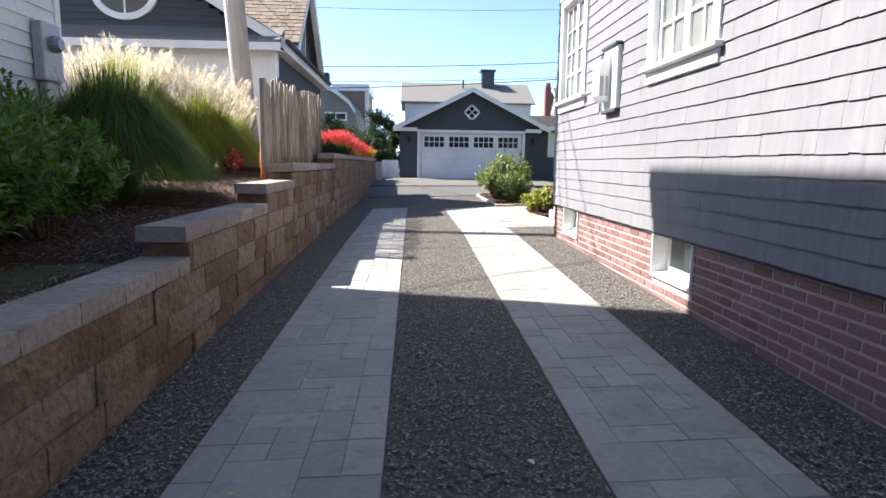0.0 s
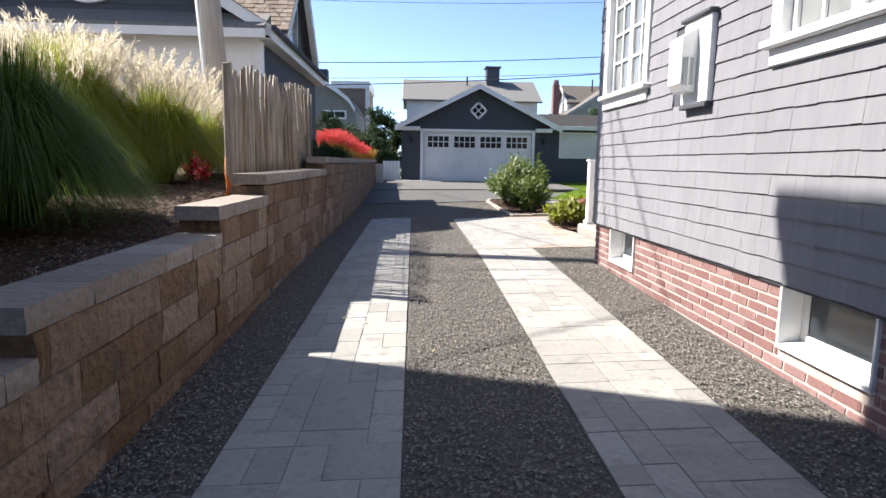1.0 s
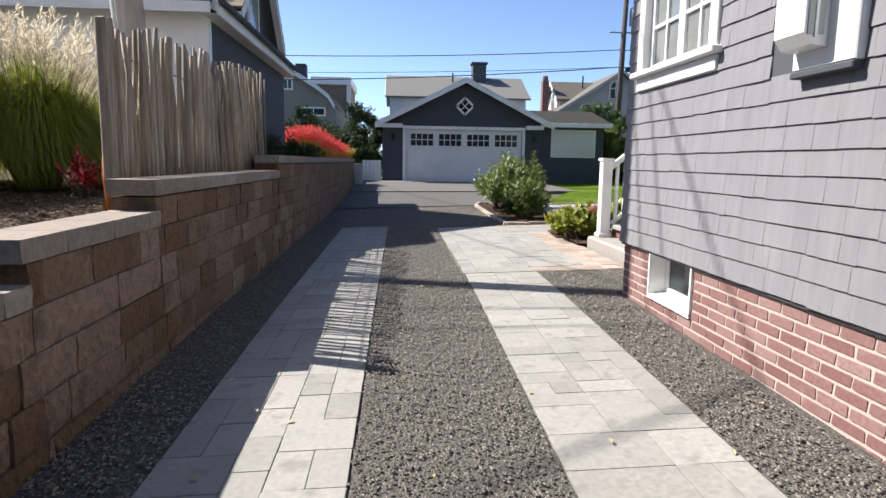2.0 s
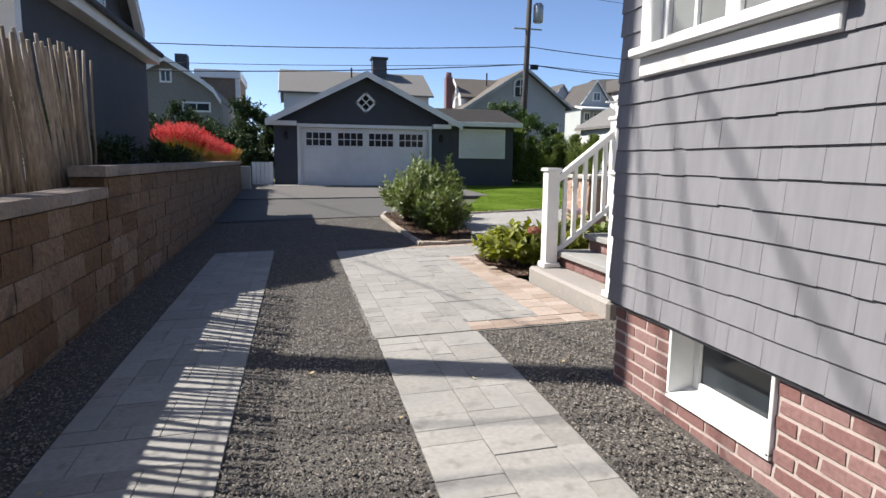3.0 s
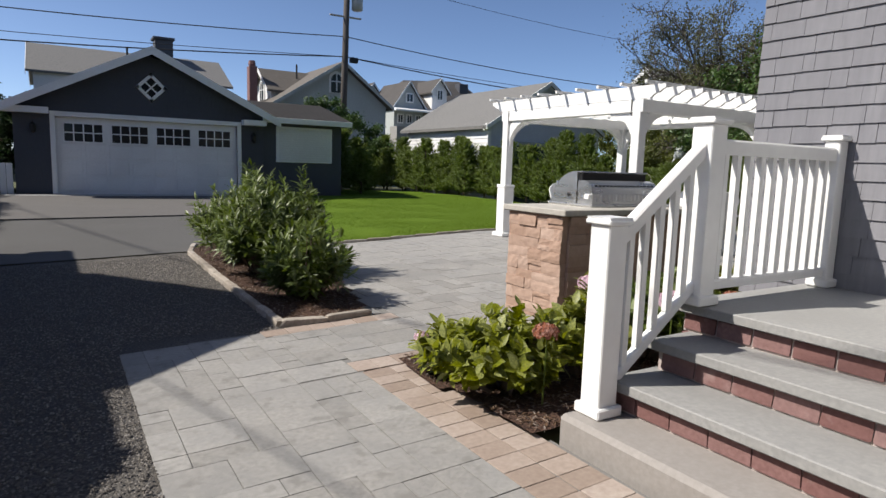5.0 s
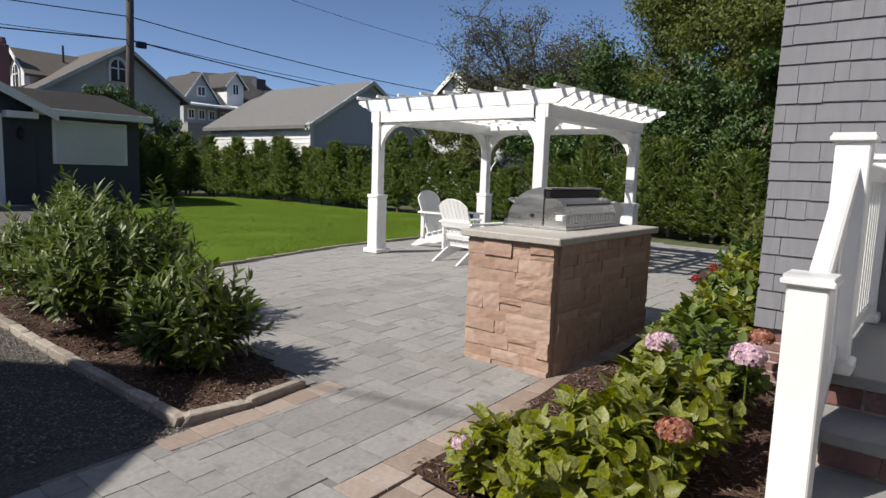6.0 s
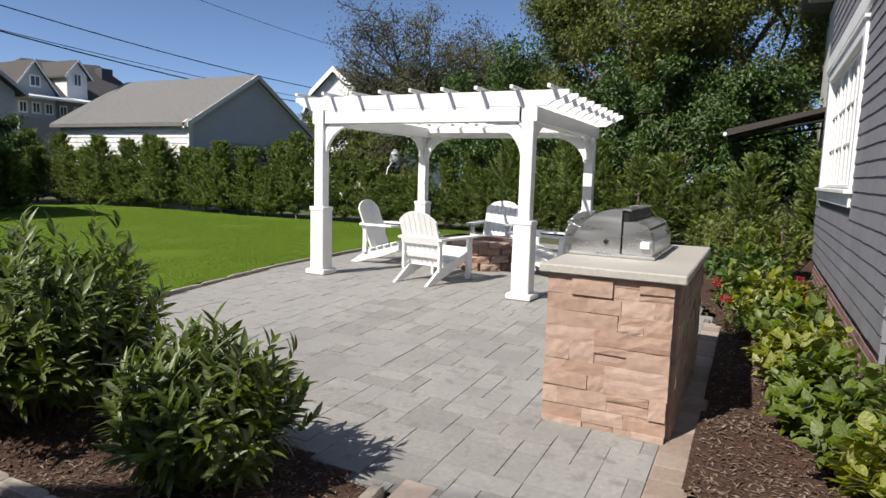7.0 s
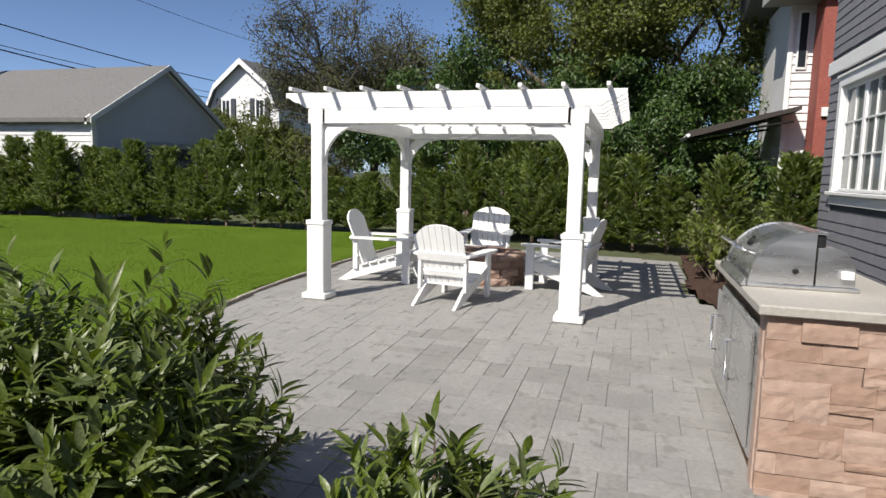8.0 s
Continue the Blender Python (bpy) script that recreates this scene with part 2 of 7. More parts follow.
M["apron"] = material("aged asphalt", (0.08, 0.076, 0.073), (0.142, 0.135, 0.13), 0.9, 60.0, 0.7, 0.4, 0.005, 0.0, dirt=(0.068, 0.065, 0.063), c=(0.098, 0.094, 0.09))
M["chimney"] = material("dark red brick", (0.22, 0.05, 0.035), (0.33, 0.085, 0.06), 0.9, 25.0, 2.5, 0.5, 0.006, 0.1, dirt=(0.2, 0.1, 0.08))
M["brick"] = material("red brick", (0.175, 0.094, 0.088), (0.25, 0.145, 0.138), 0.9, 45.0, 2.5, 0.5, 0.004, 0.2, dirt=(0.30, 0.21, 0.2), dirt_at=0.62)
M["mortar"] = material("mortar", (0.37, 0.305, 0.28), (0.48, 0.41, 0.385), 0.95, 70.0, 3.0, 0.4, 0.003, 0.0)
M["shingle"] = material("grey shingle", (0.185, 0.185, 0.205), (0.23, 0.23, 0.25), 0.8, 25.0, 1.3, 0.3, 0.003, 0.028, spec=0.15, stretch=(1, 1, 0.15), dirt=(0.175, 0.175, 0.194), dirt_at=0.62, island=False)
M["shingles"] = material("grey shingles", (0.185, 0.185, 0.205), (0.23, 0.23, 0.25), 0.8, 25.0, 1.3, 0.3, 0.003, 0.028, spec=0.15, stretch=(1, 1, 0.15), dirt=(0.175, 0.175, 0.194), dirt_at=0.62, island=True)
M["slate"] = material("dark blue-grey siding", (0.050, 0.055, 0.068), (0.068, 0.073, 0.088), 0.75, 30.0, 1.0, 0.2, 0.003, 0.08, stretch=(1, 1, 0.3))
# Near-black colour that stands for darkness inside rooms and vent slots.
M["dark"] = material("black for unlit hollows", (0.012, 0.012, 0.013), (0.02, 0.02, 0.02), 0.9, 10.0, 1.0, 0.0, vary=0.0)
M["white"] = material("white vinyl", (0.80, 0.80, 0.79), (0.85, 0.85, 0.84), 0.4, 12.0, 1.0, 0.03, vary=0.015, dirt=(0.72, 0.71, 0.68), dirt_at=0.68)
M["trim"] = material("white paint", (0.74, 0.74, 0.73), (0.80, 0.80, 0.79), 0.55, 20.0, 1.2, 0.08, vary=0.03, dirt=(0.66, 0.65, 0.62), dirt_at=0.66)
M["clap"] = material("white clapboard", (0.66, 0.66, 0.66), (0.76, 0.76, 0.76), 0.6, 15.0, 0.8, 0.1, vary=0.05)
M["pale"] = material("pale grey siding", (0.36, 0.38, 0.365), (0.45, 0.47, 0.455), 0.7, 15.0, 0.6, 0.1, vary=0.05)
M["taupe"] = material("weathered grey shingle", (0.22, 0.21, 0.195), (0.30, 0.285, 0.265), 0.85, 18.0, 0.8, 0.3, vary=0.06, stretch=(1, 1, 0.3))
M["roof"] = material("grey roof shingle", (0.105, 0.104, 0.10), (0.18, 0.176, 0.17), 0.9, 14.0, 0.5, 0.5, 0.01, 0.06, c=(0.15, 0.146, 0.142))
M["wood_roof"] = material("faded wood roof", (0.088, 0.078, 0.068), (0.14, 0.124, 0.108), 0.9, 12.0, 0.8, 0.4, 0.01, 0.1)
M["cedar"] = material("cedar roof", (0.16, 0.12, 0.09), (0.28, 0.215, 0.165), 0.85, 12.0, 0.8, 0.5, 0.01, 0.2, stretch=(0.3, 3, 3), island=True)
M["glass"] = pane("window glass")
M["glass"].node_tree.nodes["Principled BSDF"].inputs["Specular IOR Level"].default_value = 0.55
M["glass_dim"] = pane("dark window lights", (0.012, 0.013, 0.015), 0.12)
M["glass_dim"].node_tree.nodes["Principled BSDF"].inputs["Specular IOR Level"].default_value = 0.2
# Pale tint stands for blinds and for bright reflections in the panes.
M["glass_lit"] = pane("window glass paled for blinds and reflection", (0.16, 0.17, 0.17), 0.05)
M["steel"] = material("stainless steel", (0.62, 0.62, 0.62), (0.68, 0.68, 0.675), 0.3, 2.0, 0.8, 0.0, 0.001, 0.02, metal=0.9, stretch=(1, 1, 6), c=(0.62, 0.62, 0.62))
M["iron"] = material("black metal", (0.015, 0.015, 0.016), (0.03, 0.03, 0.03), 0.45, 30.0, 2.0, 0.1, vary=0.05, metal=0.3)
M["grey_metal"] = material("grey metal", (0.32, 0.33, 0.34), (0.42, 0.43, 0.44), 0.5, 20.0, 2.0, 0.1, vary=0.05, metal=0.4)
M["pole"] = material("weathered pole", (0.33, 0.29, 0.245), (0.48, 0.43, 0.37), 0.9, 30.0, 2.0, 0.6, 0.006, 0.1, stretch=(1, 1, 0.06))
M["stake"] = material("weathered stake", (0.17, 0.138, 0.108), (0.41, 0.345, 0.28), 0.85, 35.0, 3.0, 0.6, 0.004, 0.3, stretch=(1, 1, 0.08), dirt=(0.2, 0.15, 0.1), dirt_at=0.6)
M["dark_roof"] = material("dark shingle roof", (0.026, 0.025, 0.025), (0.056, 0.053, 0.051), 0.95, 12.0, 1.0, 0.5, 0.01, 0.08, spec=0.1)
M["brown_roof"] = material("brown shingle roof", (0.05, 0.046, 0.044), (0.095, 0.087, 0.082), 0.9, 12.0, 1.0, 0.5, 0.01, 0.08)
M["bleached"] = material("bleached boards", (0.30, 0.28, 0.25), (0.44, 0.42, 0.38), 0.85, 30.0, 2.0, 0.4, 0.003, 0.15, stretch=(1, 1, 0.08))
M["bark"] = material("bark", (0.10, 0.075, 0.055), (0.20, 0.155, 0.12), 0.95, 20.0, 2.0, 0.9, 0.02, 0.1, stretch=(1, 1, 0.3))
M["mulch"] = material("mulch", (0.034, 0.017, 0.011), (0.095, 0.05, 0.033), 0.95, 45.0, 1.5, 1.0, 0.03, 0.0, c=(0.05, 0.027, 0.018))
M["chip"] = material("mulch chips", (0.06, 0.034, 0.023), (0.23, 0.16, 0.112), 0.9, 30.0, 2.0, 0.4, vary=0.6, island=True)
M["dry_chip"] = material("dry mulch chips", (0.085, 0.055, 0.038), (0.36, 0.275, 0.195), 0.9, 30.0, 2.0, 0.4, vary=0.6, island=True)
M["soil"] = material("soil and rough grass", (0.05, 0.07, 0.025), (0.10, 0.11, 0.05), 0.95, 8.0, 0.15, 0.5, 0.02, 0.0, c=(0.09, 0.075, 0.05))
M["lawn"] = material("lawn", (0.08, 0.132, 0.012), (0.1, 0.157, 0.017), 0.9, 120.0, 0.5, 0.3, 0.006, 0.0, spec=0.08, c=(0.086, 0.14, 0.013))
M["blade"] = material("lawn blades", (0.082, 0.134, 0.012), (0.1, 0.157, 0.017), 0.9, 90.0, 0.5, 0.0, vary=0.06, spec=0.05, island=True)
M["laurel"] = leafy("laurel leaves", (0.07, 0.107, 0.022), (0.19, 0.24, 0.054), 0.42, 0.36, 0.48)
M["hydrangea"] = leafy("hydrangea leaves", (0.055, 0.1, 0.016), (0.2, 0.255, 0.04), 0.45, 0.38)
M["hosta"] = leafy("yellow-green leaves", (0.085, 0.125, 0.014), (0.40, 0.41, 0.05), 0.45, 0.45)
M["deep"] = leafy("deep green leaves", (0.04, 0.085, 0.02), (0.10, 0.165, 0.04), 0.5, 0.3)
M["cypress"] = leafy("hedge sprays", (0.095, 0.155, 0.036), (0.28, 0.335, 0.09), 0.6, 0.45, 0.25, 1.2)
M["canopy"] = leafy("tree leaves", (0.098, 0.132, 0.03), (0.235, 0.26, 0.07), 0.55, 0.42, 0.25, 0.8)
M["thin"] = leafy("sparse tree leaves", (0.075, 0.085, 0.035), (0.15, 0.15, 0.065), 0.6, 0.25, 0.25, 0.7)
M["twig"] = material("grey twigs", (0.055, 0.047, 0.042), (0.11, 0.095, 0.085), 0.95, 20.0, 2.0, 0.5, 0.01, 0.1)
M["reed"] = leafy("grass blades", (0.2, 0.26, 0.03), (0.44, 0.46, 0.085), 0.5, 0.68, 0.3, 1.5)
M["feathery"] = leafy("dark grass blades", (0.055, 0.1, 0.018), (0.14, 0.2, 0.038), 0.55, 0.5, 0.25, 1.5)
M["shrub"] = leafy("soft green leaves", (0.095, 0.19, 0.04), (0.24, 0.36, 0.085), 0.55, 0.56, 0.25)
M["pine"] = leafy("dark conifer leaves", (0.025, 0.055, 0.022), (0.065, 0.105, 0.035), 0.6, 0.2, 0.25)
M["street"] = material("dark street pole", (0.06, 0.052, 0.048), (0.105, 0.092, 0.085), 0.9, 30.0, 2.0, 0.6, 0.006, 0.1, stretch=(1, 1, 0.06))
M["plume"] = leafy("pale plumes", (0.70, 0.62, 0.48), (0.86, 0.80, 0.68), 0.8, 0.4, 0.1, 2.0)
M["red"] = leafy("red grass", (0.55, 0.028, 0.045), (0.80, 0.17, 0.15), 0.7, 0.5, 0.2, 2.0)
M["amber"] = leafy("amber grass", (0.42, 0.2, 0.035), (0.62, 0.42, 0.10), 0.7, 0.5, 0.2, 2.0)
M["pink"] = leafy("pink petals", (0.66, 0.42, 0.54), (0.80, 0.64, 0.70), 0.6, 0.3, 0.2, 8.0)
M["faded"] = leafy("faded petals", (0.30, 0.10, 0.07), (0.48, 0.24, 0.16), 0.7, 0.3, 0.2, 8.0)
M["crimson"] = leafy("crimson petals", (0.33, 0.015, 0.025), (0.5, 0.05, 0.045), 0.6, 0.3, 0.2, 8.0)
M["orange"] = material("orange plastic", (0.65, 0.16, 0.03), (0.72, 0.2, 0.05), 0.5, 20.0, 2.0, 0.1, vary=0.03)
M["firestone"] = material("fire pit block", (0.27, 0.17, 0.125), (0.38, 0.26, 0.2), 0.9, 22.0, 2.0, 0.8, 0.012, 0.18, dirt=(0.17, 0.11, 0.085))
# Blue-grey tone puts the shade on the outbuilding's gable into its colour.
M["shade_gable"] = material("gable siding with shade tint", (0.560, 0.581, 0.630), (0.658, 0.679, 0.728), 0.75, 15.0, 0.6, 0.1, vary=0.04)
M["edging"] = material("tan edging stone", (0.27, 0.235, 0.2), (0.42, 0.375, 0.325), 0.9, 30.0, 2.0, 0.5, 0.006, 0.18, dirt=(0.2, 0.165, 0.14))
M["fabric"] = material("brown awning cloth", (0.04, 0.034, 0.03), (0.065, 0.055, 0.048), 0.9, 60.0, 1.0, 0.2, vary=0.05)
M["dry_leaf"] = material("dry leaf", (0.32, 0.24, 0.12), (0.5, 0.42, 0.26), 0.8, 40.0, 3.0, 0.1, vary=0.3, island=True)
M["wire"] = material("black cable", (0.02, 0.02, 0.02), (0.035, 0.035, 0.035), 0.7, 30.0, 1.0, 0.0, vary=0.0)


# ---- ground ----
def land(x, y):
    """The open ground; west of the retaining wall it stands at the bank's height."""
    if x < -1.6:
        return bank(y) - 0.06
    return ground(x, y) - 0.07


g = Geo()
xs = [-900, -200, -60, -20, -8, -4, -2.4, -1.75, -1.62, -1.58, -1, 0, 1, 2, 3, 4, 5, 6, 7, 9, 12, 16, 24, 40, 90, 300, 900]
ys = [-900, -200, -60, -20, -8, -4, 0, 2.2, 4.5, 6.5, 8.5, 11, 14, 16, 18, 20, 22, 25, 28.5, 34, 40, 60, 120, 300, 900]
g.v = [(x, y, land(x, y)) for y in ys for x in xs]
g.f = [(j * len(xs) + i, j * len(xs) + i + 1, (j + 1) * len(xs) + i + 1, (j + 1) * len(xs) + i) for j in range(len(ys) - 1) for i in range(len(xs) - 1)]
solid("ground", g, M["soil"], "rough grass and soil ground reaching the horizon", "ground", kind="structure")

drive = sheet(-1.5, 4.8, -6, 18.6, lambda x, y: ground(x, y) - 0.012 + 0.008 * noise.noise((x * 3, y * 3, 0)), 63, 160, lambda x, y: x < 1.95 or 8.2 < y < 9.62)
solid("gravel_drive", drive, M["gravel"], "dark grey crushed stone driveway bed between paver strips", "driveway", kind="structure")
g = sheet(-1.5, 4.5, 18.6, 23.4, lambda x, y: ground(x, y) + 0.004, 8, 12)
solid("asphalt_drive", g, M["asphalt"], "dark grey asphalt at the end of the driveway", "driveway", kind="structure")
g = flat([(-1.45, 23.3), (5.9, 23.3), (5.95, 26.1), (5.95, 28.9), (-1.45, 28.9), (-1.45, 26.1)], lambda x, y: ground(x, y) + 0.035, 0.1)
solid("garage_apron", g, M["apron"], "raised apron of light aged asphalt in front of the garage", "driveway", kind="structure")


SKEW_L, SKEW_R = 0.006, 0.012          # the wheel strips run a little askew to the drive


def scatter_stones(seed, spots, r0, r1, sink=0.3):
    """Small faceted stones lying at the given plan places."""
    rnd, g = np.random.default_rng(seed), Geo()
    base = np.array([(1, 0, 0), (0.2, 0.9, 0.1), (-0.8, 0.5, 0), (-0.7, -0.6, 0.1), (0.3, -0.95, 0), (0.1, 0.0, 0.75), (-0.1, 0.1, -0.7)])
    tri = [(0, 1, 5), (1, 2, 5), (2, 3, 5), (3, 4, 5), (4, 0, 5)]
    for x, y in spots:
        r, a = rnd.uniform(r0, r1), rnd.uniform(0, 6.28)
        c, s = math.cos(a) * r, math.sin(a) * r
        b = base * (1 + rnd.uniform(-0.25, 0.25, base.shape))
        n, z = len(g.v), ground(x, y) - sink * r + 0.004
        g.v += [(x + c * p[0] - s * p[1], y + s * p[0] + c * p[1], z + r * (p[2] + rnd.uniform(-0.1, 0.1))) for p in b[:6]]
        g.f += [(n + i, n + j, n + k) for i, j, k in tri]
    return g


rng = np.random.default_rng(5)
spots = []
while len(spots) < 95000:
    x, y = rng.uniform(-1.45, 3.2), 0.8 + 17.6 * rng.random() ** 1.2
    if x > 1.92 and not 8.5 < y < 9.6:
        continue
    if not (-0.97 < x - SKEW_L * (y - 8) < -0.15 and y < 14.4) and not (0.70 < x - (SKEW_R if y < 9.6 else 0.012) * (y - 8) < 1.47 and y < 14.2) and not (x > 0.72 and 9.55 < y < 14.0):
        spots.append((x, y))
solid("crushed_stone", scatter_stones(6, spots, 0.004, 0.0105), M["pebble"], "loose grey crushed stone lying on the driveway bed", "gravel", kind="stuff")


# ---- walls with openings ----
def holed(a0, a1, z0, z1, holes, face, back, axis):
    """A wall along an axis, with openings (from, to, sill, head) cut through it."""
    g = Geo()
    cuts = sorted({a0, a1, *[h[0] for h in holes], *[h[1] for h in holes]})
    for p, q in zip(cuts, cuts[1:]):
        spans, low = sorted((h[2], h[3]) for h in holes if h[0] <= p and h[1] >= q), z0
        for s, e in spans + [(z1, z1)]:
            if s > low:
                if axis == "y":
                    g.box(min(face, back), max(face, back), p, q, low, s)
                else:
                    g.box(p, q, min(face, back), max(face, back), low, s)
            low = max(low, e)
    return g


def window(name, m, w, h, units=2, cols=2, rows=3, casing=0.1, sill=0.16, glass="glass_lit", label="white-framed window with divided panes", set_in=0.05):
    """A framed window. Along x, its foot at z 0, its outside at -y."""
    ob = tagged(new(name), label, "window", kind="structure")
    ob.matrix_world = m
    fr = Geo().soft(-w / 2, -w / 2 + casing, -0.03, 0.10, 0, h, 0.006).soft(w / 2 - casing, w / 2, -0.03, 0.10, 0, h, 0.006)
    fr.soft(-w / 2 + casing, w / 2 - casing, -0.03, 0.10, h - casing, h, 0.006).soft(-w / 2 - 0.03, w / 2 + 0.03, -0.05, 0.02, h, h + 0.035, 0.006)
    part("window_frame", fr, M["trim"], ob)
    if sill:
        part("window_sill", Geo().soft(-w / 2 - 0.04, w / 2 + 0.04, -0.075, 0.1, -0.045, 0, 0.008).soft(-w / 2, w / 2, -0.028, 0.02, -0.045 - sill, -0.047, 0.006), M["trim"], ob)
    inner = w - 2 * casing
    uw = inner / units
    for u in range(units):
        x0, x1 = -inner / 2 + u * uw, -inner / 2 + (u + 1) * uw
        b = 0.045
        sash = Geo().soft(x0, x0 + b, set_in - 0.02, set_in + 0.03, 0, h - casing, 0.005).soft(x1 - b, x1, set_in - 0.02, set_in + 0.03, 0, h - casing, 0.005)
        sash.soft(x0 + b, x1 - b, set_in - 0.02, set_in + 0.03, 0, b, 0.005).soft(x0 + b, x1 - b, set_in - 0.02, set_in + 0.03, h - casing - b, h - casing, 0.005)
        sash = part("sash", sash, M["trim"], ob)
        bars = Geo()
        for c in range(1, cols):
            x = x0 + b + (x1 - x0 - 2 * b) * c / cols
            bars.box(x - 0.011, x + 0.011, set_in - 0.012, set_in + 0.012, b, h - casing - b)
        for r in range(1, rows):
            z = b + (h - casing - 2 * b) * r / rows
            bars.box(x0 + b, x1 - b, set_in - 0.013, set_in + 0.013, z - 0.011, z + 0.011)
        if bars.v:
            part("muntin_grid", bars, M["trim"], sash)
        part("pane", Geo().box(x0 + b, x1 - b, set_in + 0.006, set_in + 0.011, b, h - casing - b), M[glass], sash)
    # The room's darkness is a near-black sheet set behind the sashes.
    part("dark_room", Geo().box(-w / 2 + casing, w / 2 - casing, set_in + 0.06, set_in + 0.07, 0, h - casing), M["dark"], ob, "near-black sheet in place of the unlit room")
    return ob


def shingle_unit(seed):
    """A wood shingle: butt end proud, top edge thin; width along y, face to -x, one unit each way."""
    r = random.Random(seed)
    j = [r.uniform(-0.02, 0.02) for _ in range(4)]
    v = [(-1 + j[0], -0.5, j[2] * 0.6), (-1 + j[1], 0.5, j[3] * 0.6), (-0.3, 0.5, 1.05), (-0.3, -0.5, 1.05), (0, -0.5, 0), (0, 0.5, 0), (0, 0.5, 1.05), (0, -0.5, 1.05)]
    return v, [(0, 1, 2, 3)[::-1], (4, 5, 6, 7), (0, 4, 5, 1)[::-1], (0, 3, 7, 4)[::-1], (1, 5, 6, 2)[::-1], (3, 2, 6, 7)[::-1]]


SHINGLE_DATA = [Geo().add(*shingle_unit(k)).data("shingle", M["shingle"]) for k in range(5)]


def shingling(wall, m, a0, a1, z0, top, row, first, holes, near, seed, gaps=(0.0004, 0.0006, 0.001, 0.002), thick=0.0):
    """Courses of shingles over a wall. m brings along (local y) and outside (local -x) to their place; near(a, z) picks single ones."""
    rnd, rest, z, k = random.Random(seed), Geo(), z0, 0
    while z < top:
        h, a = (first if k == 0 else row), a0 - rnd.uniform(0, 0.12)
        while a < a1:
            w = rnd.choice((0.08, 0.11, 0.14, 0.17, 0.2, 0.24))
            p, q = max(a, a0), min(a + w, a1)
            a += w
            if q - p < 0.03:
                continue
            clear = [(p, q)]
            for ha, hb, hz0, hz1 in holes:
                if z < hz1 - 0.04 and z + h > hz0 + 0.03:
                    clear = [c for s, e in clear for c in ((s, min(e, ha)), (max(s, hb), e)) if c[1] - c[0] > 0.015]
            for s, e in clear:
                t = thick + rnd.uniform(0.0125, 0.0145)
                mm = m @ sized(0, (s + e) / 2, z + rnd.uniform(-0.003, 0.003), t, e - s - rnd.choice(gaps), h)
                if near(s, z):
                    piece("shingle", SHINGLE_DATA[rnd.randrange(5)], wall, mm)
                else:
                    rest.add(*shingle_unit(rnd.randrange(9)), mm)
        z += h
        k += 1
    if rest.v:
        part("shingle_courses", rest, M["shingles"], wall, kind="stuff")


BRICK_DATA = [unit(0.04, k, 0.03).data("brick", M["brick"]) for k in range(5)]


def bricking(wall, m, a0, a1, z0, z1, holes, near, seed, low=None):
    """Running bond. Along is local y, outside is local -x."""
    rnd, rest, z, k = random.Random(seed), Geo(), z1 - 0.0677, 0
    while z > z0:
        a = a0 - (0.105 if k % 2 else 0.0)
        while a < a1:
            p, q = max(a, a0), min(a + 0.2, a1)
            a += 0.21
            clear = [(p, q)]
            for ha, hb, hz0, hz1 in holes:
                if z < hz1 and z + 0.06 > hz0:
                    clear = [c for s, e in clear for c in ((s, min(e, ha)), (max(s, hb), e))]
            for s, e in clear:
                if e - s < 0.02 or (low and z + 0.06 < low((s + e) / 2)):
                    continue
                mm = m @ sized(0.003, (s + e) / 2, z + 0.028, rnd.uniform(0.013, 0.017), e - s - 0.007, 0.051)
                if near(s, z):
                    piece("brick", BRICK_DATA[rnd.randrange(5)], wall, mm)
                else:
                    u = unit(0.05, rnd.randrange(9), 0.02)
                    rest.add(u.v, u.f, mm)
        z -= 0.0677
        k += 1
    if rest.v:
        part("brick_courses", rest, M["brick"], wall, kind="stuff")


# ---- the grey shingled house ----
HX, HY, HZ = 1.955, 8.49, 0.75          # face of the wall, its corner, foot of the shingles
wins = [(7.02, 8.26, 2.12, 3.42), (3.84, 5.10, 2.12, 3.42)]
cellar = [(7.2, 7.9, 0.40, 0.75), (4.08, 4.84, 0.385, 0.75)]
wall_w = tagged(new("wall_west"), "grey shingled house wall above a red brick base", "wall", kind="structure")
part("wall_core", holed(-9.0, HY, HZ, 6.4, wins, HX, HX + 0.2, "y"), M["slate"], wall_w)
part("base_core", holed(-9.0, HY - 0.03, -0.2, HZ - 0.004, cellar, HX + 0.026, HX + 0.25, "y"), M["mortar"], wall_w, "pale mortar bed of the brick base")
# Thin dark strip added along the black shadow line under the shingles.
part("drip_board", Geo().soft(HX + 0.0, HX + 0.03, -9.0, HY - 0.0, HZ - 0.022, HZ - 0.002, 0.004), M["slate"], wall_w)

